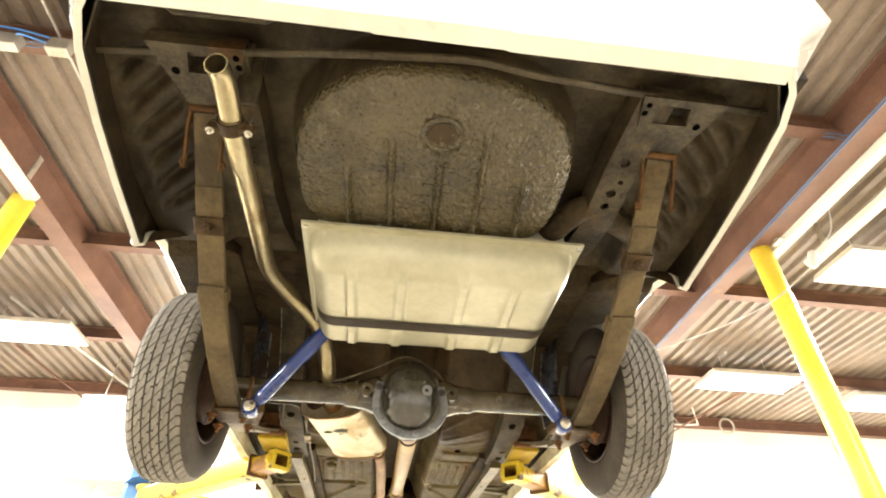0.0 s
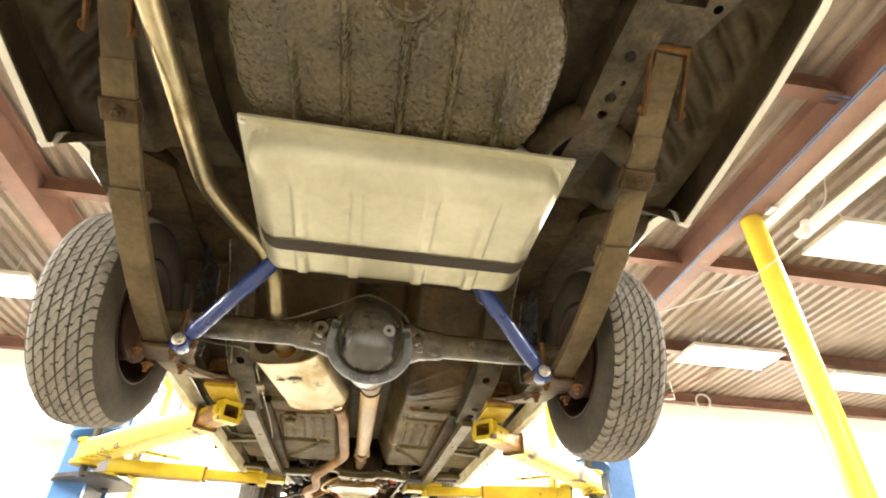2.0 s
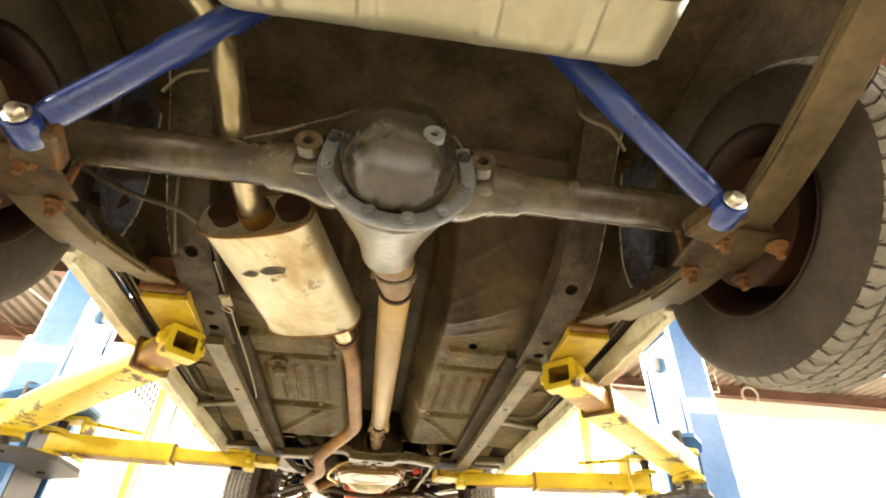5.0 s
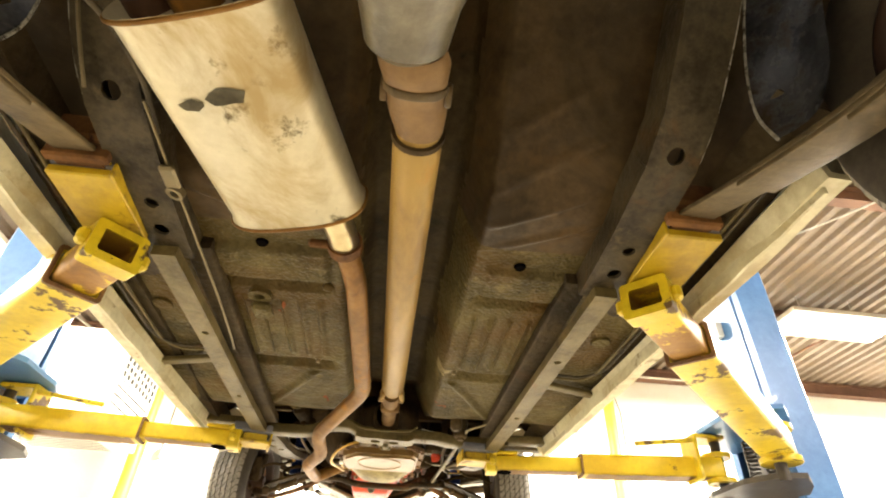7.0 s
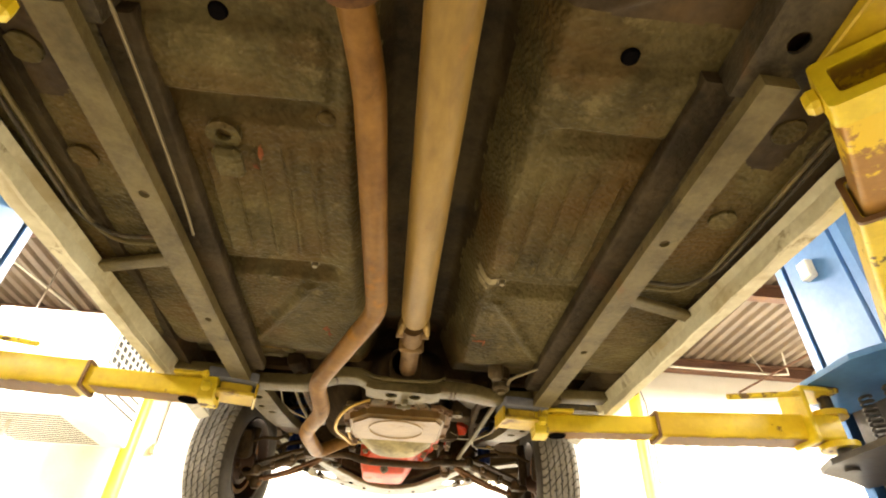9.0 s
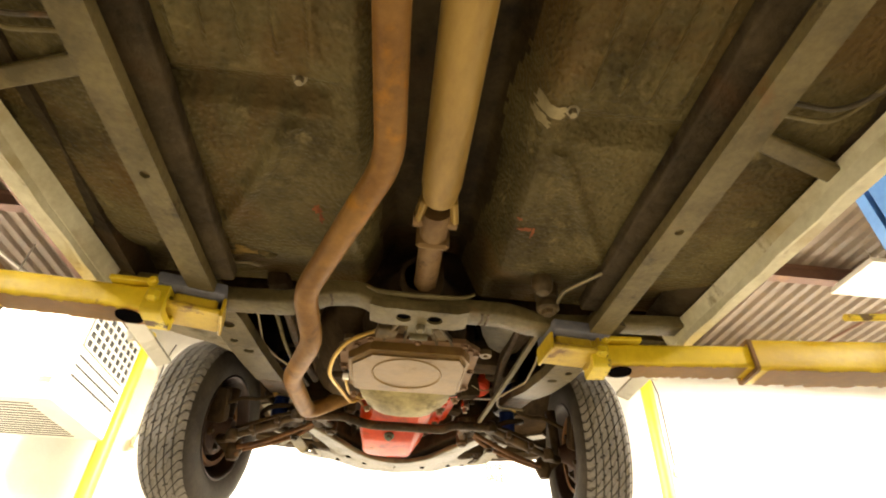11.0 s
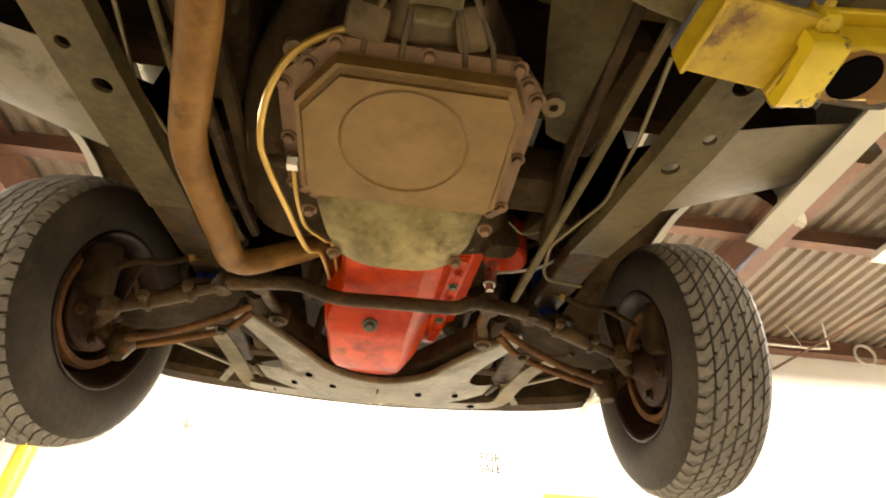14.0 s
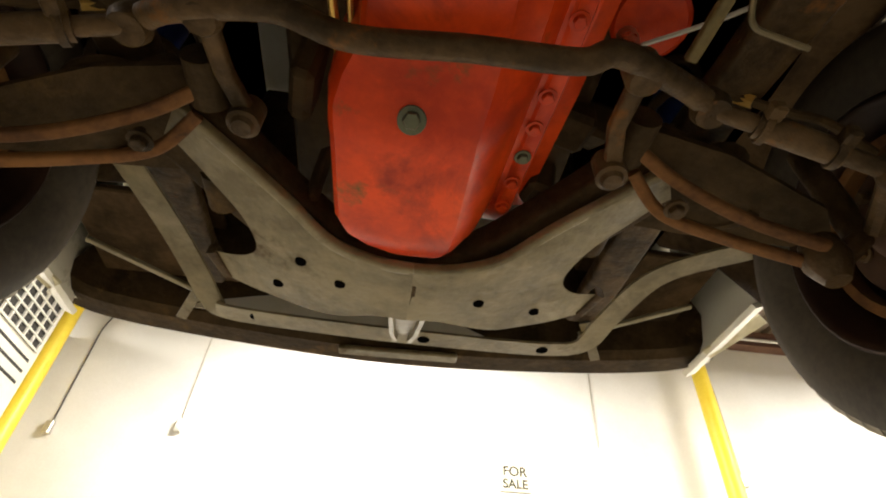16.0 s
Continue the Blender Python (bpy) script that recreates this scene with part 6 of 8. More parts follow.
# --- exhaust
bm = bmesh.new()
tp = rounded_path([(-0.461, 1.03, 2.180), (-0.460, 1.36, 2.185), (-0.464, 1.62, 2.195), (-0.395, 1.765, 2.185), (-0.300, 1.80, 2.105), (-0.272, 1.86, 2.015), (-0.272, 1.98, 1.990), (-0.268, 2.13, 1.992)], 0.075, 6)
pipe(bm, tp, 0.0252)
tail = part("tailpipe", bm, M_EXH, car, "aluminised tailpipe with yellowish tarnish")
bm = bmesh.new()
pipe(bm, smooth_path([(-0.468, 0.908, 2.188), (-0.466, 0.925, 2.194), (-0.463, 0.955, 2.196), (-0.461, 1.000, 2.188), (-0.461, 1.05, 2.180)], 4), 0.0240)
part("pipe_tip", bm, M_EXH, tail)
bm = bmesh.new()
sweep(bm, [(-0.461, 1.035, 2.179), (-0.461, 1.065, 2.178)], circle(0.0295, 18), None)
box(bm, (-0.461, 1.05, 2.168), (0.098, 0.012, 0.024), bevel=0.003)
clampo = part("pipe_clamp", bm, M_ARM, tail, "brown pipe clamp")
for dx in (-0.040, 0.040):
    bm = bmesh.new()
    tube(bm, [(-0.461 + dx, 1.05, 2.145), (-0.461 + dx, 1.05, 2.205)], 0.004, 8)
    bolt(bm, (-0.461 + dx, 1.05, 2.155), (0, 0, -1), 0.006, 0.008)
    part("clamp_bolt", bm, M_BOLT, clampo)
bm = bmesh.new()
box(bm, (-0.43, 0.985, 2.26), (0.05, 0.012, 0.14), rot(18, 0, 0), bevel=0.003)
part("pipe_hanger", bm, M_RAIL, tail, "dark hanger strap")


def muffler():
    a, b = Vector((-0.265, 2.135, 1.995)), Vector((-0.166, 2.47, 1.962))
    d = (b - a)
    side = d.cross(Vector((0, 0, 1))).normalized()
    up = side.cross(d).normalized()

    def ring(t, k, n=36):
        out = []
        for i in range(n):
            an = 2 * math.pi * i / n
            c, sn = math.cos(an), math.sin(an)
            e = 0.72
            out.append(a + d * t + side * (0.112 * k * math.copysign(abs(c) ** e, c)) + up * (0.056 * k * math.copysign(abs(sn) ** e, sn)))
        return out
    bm = bmesh.new()
    loft(bm, [ring(t, k) for t, k in ((0.035, 0.86), (0.03, 0.95), (-0.005, 1.0), (-0.012, 1.035), (0.012, 1.04), (0.03, 1.0), (0.3, 1.0), (0.7, 1.0), (0.97, 1.0), (0.988, 1.04), (1.01, 1.035), (1.006, 1.0), (0.97, 0.95), (0.965, 0.86))])
    mf = part("muffler", bm, M_MUFFLER, car, "oval aluminised muffler with burnt stains", angle=50)
    bm = bmesh.new()
    tube(bm, [a - d * 0.06, a + d * 0.06], 0.033, 18)
    part("inlet_collar", bm, M_BROWN_PIPE, mf, "rusty brown inlet collar")
    for s2 in (-1, 1):
        bm = bmesh.new()
        q = a + side * 0.07 * s2 + up * 0.015
        tube(bm, [q - d * 0.03, q + d * 0.12], 0.032, 14)
        part("end_bulge", bm, M_DRUM, mf, "rusty end bulge")
    for t in (0.0, 1.0):
        bm = bmesh.new()
        r0 = ring(t, 1.042)
        tube(bm, r0 + [r0[0]], 0.0035, 8)
        part("crimped_rim", bm, M_BROWN_PIPE, mf, "browned crimped rim")
    rng = random.Random(4)
    for q, w, h in ((a + d * 0.320 - side * 0.044, 0.020, 0.009), (a + d * 0.300 + side * 0.006, 0.030, 0.013)):
        bm = bmesh.new()
        q = q - up * 0.0572
        bm.faces.new([bm.verts.new(q + side * w * math.cos(2 * math.pi * k / 14) * rng.uniform(0.75, 1.1) + d.normalized() * h * math.sin(2 * math.pi * k / 14) * rng.uniform(0.7, 1.2)) for k in range(14)])
        bmesh.ops.solidify(bm, geom=bm.faces[:], thickness=0.0008)
        part("maker_stamp", bm, M_STAMP, mf, "grey rubbed stamp mark", smooth=False)


muffler()
bm = bmesh.new()
tube(bm, [(-0.115, 2.46, 1.963), (-0.100, 2.53, 1.966), (-0.092, 2.585, 1.968)], 0.0275, 18)
neck = part("outlet_pipe", bm, M_EXH, car, "bright short outlet pipe")
bm = bmesh.new()
tube(bm, [(-0.0935, 2.570, 1.968), (-0.0915, 2.592, 1.968)], 0.033, 18)
box(bm, (-0.135, 2.58, 1.965), (0.05, 0.014, 0.016), bevel=0.004)
part("pipe_clamp", bm, M_RUST, neck, "rusty saddle clamp")
bm = bmesh.new()
tube(bm, rounded_path([(-0.092, 2.585, 1.968), (-0.072, 2.70, 1.960), (-0.056, 3.26, 1.944), (-0.203, 3.590, 1.912), (-0.196, 3.745, 1.892), (-0.268, 3.975, 1.905), (-0.258, 4.265, 1.925), (-0.12, 4.275, 2.0), (-0.10, 4.285, 2.12)], 0.045, 6), 0.0228, 18)
part("exhaust_pipe", bm, M_BROWN_PIPE, car, "heat-browned bent exhaust pipe")
bm = bmesh.new()
box(bm, (-0.118, 4.275, 2.03), (0.03, 0.05, 0.045), rot(0, 30, 0), bevel=0.006)
part("pipe_flange", bm, M_BOLT, car, "bright exhaust flange nut")

# --- driveshaft
bm = bmesh.new()
a, b = Vector((0.020, 2.235, 1.928)), Vector((0.030, 3.40, 2.012))
tube(bm, [a, a.lerp(b, 0.035), a.lerp(b, 0.5), a.lerp(b, 0.965), b], 0.0345, 28, scales=[0.85, 1.0, 1.0, 1.0, 0.85])
shaft = part("driveshaft", bm, M_SHAFT, car, "tan painted tubular driveshaft")
bm = bmesh.new()
tube(bm, [a.lerp(b, 0.012), a.lerp(b, 0.020)], 0.0368, 28)
part("weld_ring", bm, M_SOOT, shaft, "dark weld ring")
M_YOKE = material("rust_brown_yoke", (0.1148, 0.0607, 0.0220), (0.1997, 0.1178, 0.0440), 0.5, metal=0.15, scale=12, fine=70, bump=0.25, spots=(0.0595, 0.0350, 0.0180), spot_scale=10, spot_cut=0.58, edge=0.1, spec=0.25)
bm = bmesh.new()
rings = []
for y, r, fx in ((2.112, 0.036, 1.05), (2.130, 0.040, 1.08), (2.150, 0.036, 1.12), (2.172, 0.030, 1.25), (2.195, 0.031, 1.25), (2.215, 0.033, 1.12), (2.240, 0.033, 1.0)):
    f = (y - 2.112) / 0.128
    rings.append([Vector((0.004 + 0.016 * f + fx * r * math.cos(q), y, 1.914 + 0.013 * f + r * math.sin(q))) for q in [2 * math.pi * k / 28 for k in range(28)]])
loft(bm, rings)
part("rear_yoke", bm, M_YOKE, shaft, "rust-brown rear universal joint yoke")
for s in (-1, 1):
    bm = bmesh.new()
    disc(bm, (0.012 + s * 0.036, 2.180, 1.921), (s, 0, 0), 0.015, 0.008, 18)
    part("joint_cap", bm, M_CASE, shaft, "dark bearing cap")
bm = bmesh.new()
sweep(bm, smooth_path([(-0.026, 2.166, 1.912), (-0.012, 2.160, 1.890), (0.012, 2.158, 1.884), (0.036, 2.160, 1.892), (0.048, 2.166, 1.914)], 4), rect(0.007, 0.012, 0.002), up=(0, 1, 0))
part("joint_strap", bm, M_CASE, shaft, "dark joint strap")
for s in (-1, 1):
    bm = bmesh.new()
    box(bm, (0.030 + s * 0.029, 3.425, 2.010), (0.014, 0.06, 0.036), rot(0, 0, -s * 10), bevel=0.005)
    part("yoke_fork", bm, M_SHAFT, shaft)
bm = bmesh.new()
tube(bm, [(0.028 - 0.04, 3.455, 2.004), (0.028 + 0.04, 3.455, 2.004)], 0.014, 12)
tube(bm, [(0.028, 3.43, 2.006), (0.028, 3.49, 2.000)], 0.026, 16)
box(bm, (0.028, 3.495, 1.995), (0.062, 0.014, 0.05), bevel=0.006)
tube(bm, [(0.028, 3.50, 1.998), (0.027, 3.66, 1.992)], 0.024, 18)
part("slip_yoke", bm, M_YOKE, shaft, "oily brown slip yoke")

# --- transmission
bm = bmesh.new()
rings = []
for y, w, zt, zb in ((3.64, 0.045, 2.05, 1.955), (3.72, 0.06, 2.08, 1.955), (3.80, 0.09, 2.12, 1.965), (3.86, 0.13, 2.16, 1.962), (4.06, 0.145, 2.18, 1.958), (4.14, 0.17, 2.22, 1.955), (4.24, 0.23, 2.30, 1.98)):
    cx = 0.02
    rings.append([Vector((cx + w * c, y, (zt + zb) / 2 + (zt - zb) / 2 * sn)) for c, sn in [(math.copysign(abs(math.cos(q)) ** 0.6, math.cos(q)), math.copysign(abs(math.sin(q)) ** 0.6, math.sin(q))) for q in [2 * math.pi * k / 24 for k in range(24)]]])
loft(bm, rings)
trans = part("transmission", bm, M_SOOT, car, "dark oily transmission case")


def pan_outline(g):
    x0, x1, y0, y1 = -0.138 - g, 0.163 + g, 3.832 - g, 4.070 + g
    return [(-0.080, y0), (0.138, y0), (x1, y0 + 0.040), (x1, y1 - 0.014), (x1 - 0.014, y1), (-0.116, y1), (x0, y1 - 0.016), (x0, y0 + 0.065)]


def prism(bm, outline, z0, z1, shrink=0.0, c=(0.02, 3.95)):
    lo = [Vector((c[0] + (x - c[0]) * (1 - shrink), c[1] + (y - c[1]) * (1 - shrink), z0)) for x, y in outline]
    hi = [Vector((x, y, z1)) for x, y in outline]
    loft(bm, [lo, hi])


bm = bmesh.new()
prism(bm, pan_outline(-0.004), 1.920, 1.958, 0.03)
bmesh.ops.bevel(bm, geom=[e for e in bm.edges if abs(e.verts[0].co.z - 1.920) < 1e-4 and abs(e.verts[1].co.z - 1.920) < 1e-4], offset=0.010, segments=3, affect="EDGES")
pan = part("transmission_pan", bm, M_TRANS_PAN, trans, "warm brown stamped transmission pan")
bm = bmesh.new()
prism(bm, pan_outline(0.016), 1.950, 1.962)
part("pan_flange", bm, M_PAN_EDGE, pan, "rusty pan flange")
bm = bmesh.new()
revolve(bm, [(0.080, 0.0006), (0.0835, -0.0028), (0.087, 0.0006)], Matrix.Translation((0.011, 3.940, 1.9202)) @ Matrix.Diagonal((1, 1, 1, 1)), 48)
part("pan_bead", bm, M_TRANS_PAN, pan)
for k, (px, py) in enumerate(pan_outline(0.008)):
    nx, ny = pan_outline(0.008)[(k + 1) % 8]
    for t in (0.0, 0.5):
        bm = bmesh.new()
        bolt(bm, (px + (nx - px) * t, py + (ny - py) * t, 1.950), (0, 0, -1), 0.0075, 0.008)
        part("pan_bolt", bm, M_PAN_EDGE, pan)
for ex, ey in ((0.195, 3.872), (-0.128, 3.845)):
    bm = bmesh.new()
    revolve(bm, [(0.006, 0), (0.015, 0), (0.015, 0.012), (0.006, 0.012)], Matrix.Translation((ex, ey, 1.95)), 16, closed=True)
    box(bm, (ex - math.copysign(0.018, ex), ey, 1.956), (0.03, 0.018, 0.010), bevel=0.003)
    part("case_ear", bm, M_CASE, trans)
# flywheel cover
bm = bmesh.new()
rings = []
for y, x0, x1, z in ((4.060, -0.125, 0.155, 1.945), (4.085, -0.118, 0.148, 1.925), (4.15, -0.10, 0.135, 1.908), (4.195, -0.085, 0.118, 1.905), (4.21, -0.075, 0.108, 1.925), (4.21, -0.06, 0.09, 1.99)):
    rings.append([Vector((x0 + (x1 - x0) * k / 12, y, z + 0.030 * abs(2 * k / 12 - 1) ** 3)) for k in range(13)])
g = [[bm.verts.new(p) for p in r] for r in rings]
for r0, r1 in zip(g, g[1:]):
    for k in range(12):
        bm.faces.new((r0[k], r0[k + 1], r1[k + 1], r1[k]))
part("flywheel_cover", bm, M_BELL, trans, "oil-stained flywheel dust cover", angle=50)
for ex, ey in ((-0.085, 4.19), (0.118, 4.18), (-0.12, 4.09), (0.150, 4.09)):
    bm = bmesh.new()
    bolt(bm, (ex, ey, 1.925), (0, 0, -1), 0.008, 0.012)
    part("cover_bolt", bm, M_PAN_EDGE, trans)
# cooler lines: one looped round the pan, one short beside it
for r, run in ((0.0050, ((-0.02, 3.800, 1.968), (-0.07, 3.812, 1.962), (-0.125, 3.840, 1.950), (-0.160, 3.890, 1.936), (-0.177, 3.957, 1.925), (-0.174, 4.010, 1.925), (-0.158, 4.110, 1.938), (-0.136, 4.226, 1.952), (-0.115, 4.262, 1.970), (-0.105, 4.45, 2.02))), (0.0036, ((-0.145, 3.99, 1.958), (-0.142, 4.063, 1.940), (-0.139, 4.12, 1.942), (-0.133, 4.165, 1.950), (-0.104, 4.198, 1.952), (-0.096, 4.26, 1.985), (-0.09, 4.5, 2.03)))):
    bm = bmesh.new()
    tube(bm, smooth_path(run), r, 8)
    part("cooler_line", bm, M_BRASS_LINE, trans, "brass-coloured cooler line")
# extension housing with ribs, over the mount
bm = bmesh.new()
rings = []
for y, w, zt, zb in ((3.640, 0.036, 2.045, 1.968), (3.655, 0.044, 2.055, 1.958), (3.70, 0.050, 2.065, 1.955), (3.76, 0.064, 2.085, 1.952), (3.80, 0.086, 2.105, 1.955), (3.835, 0.105, 2.12, 1.958)):
    rings.append([Vector((0.018 + w * math.cos(q), y, (zt + zb) / 2 + (zt - zb) / 2 * math.sin(q))) for q in [2 * math.pi * k / 24 for k in range(24)]])
loft(bm, rings)
part("extension_housing", bm, M_CASE, trans, "dull brown extension housing")
for dx in (-0.062, -0.02, 0.05, 0.082):
    bm = bmesh.new()
    sweep(bm, [(0.018 + dx * 0.55, 3.735, 1.953), (0.018 + dx, 3.80, 1.951), (0.018 + dx * 1.1, 3.832, 1.955)], rect(0.007, 0.014, 0.002), up=(0, 0, 1))
    part("housing_rib", bm, M_CASE, trans)
bm = bmesh.new()
box(bm, (-0.045, 3.792, 1.955), (0.05, 0.05, 0.025), rot(0, 0, 10), bevel=0.010, seg=2)
part("housing_boss", bm, M_CASE, trans)
bm = bmesh.new()
box(bm, (0.072, 3.785, 1.957), (0.04, 0.06, 0.022), rot(0, 0, -14), bevel=0.009, seg=2)
part("housing_boss", bm, M_CASE, trans)
bm = bmesh.new()
tube(bm, [(-0.175, 4.012, 1.937), (-0.135, 4.012, 1.937)], 0.009, 12)
part("line_fitting", bm, M_SOOT, trans)
bm = bmesh.new()
tube(bm, [(-0.148, 4.012, 1.937), (-0.133, 4.012, 1.937)], 0.0115, 6)
part("fitting_nut", bm, M_BOLT, trans, "bright fitting nut")

# transmission crossmember
bm = bmesh.new()
xm = rounded_path([(-0.46, 3.709, 1.952), (-0.235, 3.70, 1.952), (-0.175, 3.688, 1.978), (-0.10, 3.685, 1.978), (-0.065, 3.683, 1.957), (0.105, 3.683, 1.955), (0.15, 3.682, 1.955), (0.205, 3.683, 1.955), (0.265, 3.700, 1.948), (0.33, 3.712, 1.955), (0.46, 3.712, 1.962)], 0.03, 3)
sweep(bm, xm, rect(0.058, 0.032, 0.006), up=(0, 0, 1))
cross = part("transmission_crossmember", bm, M_CONNECT, car, "dark stepped transmission crossmember")
bm = bmesh.new()
holed_channel(bm, [(-0.082, 3.683, 1.9355), (-0.055, 3.683, 1.9295), (0.098, 3.683, 1.9265), (0.122, 3.683, 1.9335)], 0.068, 0.02, [(0.071, 0.0, 0.0165), (0.136, 0.0, 0.0165)])
part("mount_plate", bm, M_CONNECT, cross, "grey mount plate with two holes")
for wx, wy, wz in ((0.150, 3.682, 1.939), (0.162, 3.682, 1.938), (-0.165, 3.687, 1.961)):
    bm = bmesh.new()
    sweep(bm, [(wx, wy - 0.022, wz), (wx + 0.003, wy, wz - 0.001), (wx, wy + 0.022, wz)], rect(0.005, 0.004, 0.001), up=(0, 0, 1))
    part("weld_seam", bm, M_ARM, cross)
for hx in (-0.012, 0.053):
    bm = bmesh.new()
    disc(bm, (hx, 3.683, 1.9365), (0, 0, 1), 0.021, 0.0005, 20)
    part("mount_hole", bm, M_HOLE, cross, "dark hole")
bm = bmesh.new()
box(bm, (0.026, 3.735, 1.944), (0.062, 0.050, 0.022), bevel=0.005)
revolve(bm, [(0, -0.02), (0.010, -0.02), (0.012, -0.017), (0.012, 0.017), (0.010, 0.02), (0, 0.02)], axis((0.026, 3.768, 1.937), (1, 0, 0)), 16)
box(bm, (0.026, 3.762, 1.948), (0.050, 0.026, 0.012), bevel=0.003)
part("mount_bracket", bm, M_CONNECT, cross, "olive steel transmission mount")
bm = bmesh.new()
revolve(bm, [(0, 0), (0.006, 0), (0.0095, 0.004), (0.011, 0.012), (0, 0.012)], axis((0.026, 3.708, 1.914), (0, 0.3, 1)), 14)
part("mount_bolt", bm, M_CROSS, cross, "dull mount bolt")
bm = bmesh.new()
sweep(bm, smooth_path([(-0.09, 3.645, 1.975), (-0.06, 3.635, 1.958), (0.02, 3.63, 1.952), (0.10, 3.635, 1.958), (0.13, 3.645, 1.975)]), rect(0.012, 0.006, 0.002), up=(0, 0, 1))
part("tunnel_lip", bm, M_CONNECT, cross)
for s in (1,):
    # body mount bush
    bm = bmesh.new()
    revolve(bm, [(0, 0), (0.020, 0), (0.024, 0.005), (0.024, 0.018), (0.017, 0.022), (0.024, 0.028), (0.026, 0.06), (0, 0.06)], Matrix.Translation((s * 0.286, 3.646, 1.95)), 22)
    revolve(bm, [(0, -0.008), (0.012, -0.008), (0.014, 0.0), (0, 0.0)], Matrix.Translation((s * 0.286, 3.646, 1.95)), 6)
    revolve(bm, [(0, -0.004), (0.012, -0.002), (0.02, 0.008), (0.022, 0.02), (0.018, 0.06), (0, 0.06)], Matrix.Translation((s * 0.262, 3.592, 1.96)), 20)
    part("body_mount", bm, M_CASE, car, "dark rubber body mount")
    bm = bmesh.new()
    tube(bm, smooth_path([(s * 0.41, 3.448, 1.965), (s * 0.359, 3.503, 1.960), (s * 0.309, 3.566, 1.958), (s * 0.300, 3.588, 1.958), (s * 0.302, 3.628, 1.962)]), 0.004, 8)
    part("bare_line", bm, M_STEEL_LINE, car, "pale bent steel line")

# short pale line end beside the driver-side crossmember end
bm = bmesh.new()
tube(bm, smooth_path([(-0.420, 3.648, 2.0), (-0.395, 3.643, 2.0), (-0.340, 3.634, 2.0), (-0.316, 3.648, 2.004)]), 0.0035, 8)
part("bare_line", bm, M_STEEL_LINE, car, "pale bent steel line")

# --- front subframe
def subframe(s):
    low = 0.022 if s > 0 else 0.0
    pts = [(s * 0.43, 3.66, 1.945), (s * 0.392, 3.76, 1.936 - low), (s * 0.378, 3.90, 1.940 - low), (s * 0.370, 4.05, 1.958 - 0.7 * low), (s * 0.368, 4.20, 1.985)]
    bm = bmesh.new()
    holed_channel(bm, pts, 0.072, 0.026, [(0.135, 0, 0.014), (0.215, s * 0.012, 0.009), (0.275, -s * 0.006, 0.0125)])
    part("subframe_rail", bm, M_SUBFRAME, car, "grey-brown front subframe rail with holes")
    # Grimy forward half; its darker brown also carries the light's fall-off towards the nose.
    bm = bmesh.new()
    sweep(bm, smooth_path([(s * 0.368, 4.19, 2.0), (s * 0.370, 4.34, 2.03), (s * 0.38, 4.52, 2.075), (s * 0.40, 4.75, 2.105), (s * 0.40, 5.0, 2.115)], 4), rect(0.071, 0.034, 0.008), up=(0, 0, 1))
    part("subframe_horn", bm, M_ARM, car, "grimy forward half of the subframe rail, dimmer light put into its colour")
    # outer splash skirt between rail and rocker
    bm = bmesh.new()
    g = [[bm.verts.new(p) for p in row] for row in ([(s * 0.385, 3.895, 1.962), (s * 0.54, 3.868, 1.982), (s * 0.70, 3.858, 2.01)], [(s * 0.380, 3.98, 1.970), (s * 0.54, 3.98, 1.995), (s * 0.72, 3.98, 2.04)], [(s * 0.372, 4.10, 1.985), (s * 0.52, 4.10, 2.04), (s * 0.74, 4.06, 2.10)], [(s * 0.370, 4.24, 2.03), (s * 0.50, 4.2, 2.12), (s * 0.75, 4.12, 2.2)])]
    for r0, r1 in zip(g, g[1:]):
        for k in range(2):
            bm.faces.new((r0[k], r0[k + 1], r1[k + 1], r1[k]))
    bmesh.ops.solidify(bm, geom=bm.faces[:], thickness=0.006)
    part("splash_panel", bm, M_SPLASH, car, "grey splash panel behind the wheel, wall reflection put into its colour", angle=60)
    bm = bmesh.new()
    box(bm, (s * 0.53, 3.80, 1.99), (0.2, 0.05, 0.05), bevel=0.01)
    part("outrigger", bm, M_RAIL, car, "dark frame outrigger")
    bm = bmesh.new()
    sweep(bm, [(s * 0.40, 3.712, 1.972), (s * 0.50, 3.706, 1.972), (s * 0.65, 3.70, 1.975)], rect(0.050, 0.026, 0.005), up=(0, 0, 1))
    part("body_brace", bm, M_CONNECT, car, "dusty steel brace at the end of the crossmember")


for s in (-1, 1):
    subframe(s)
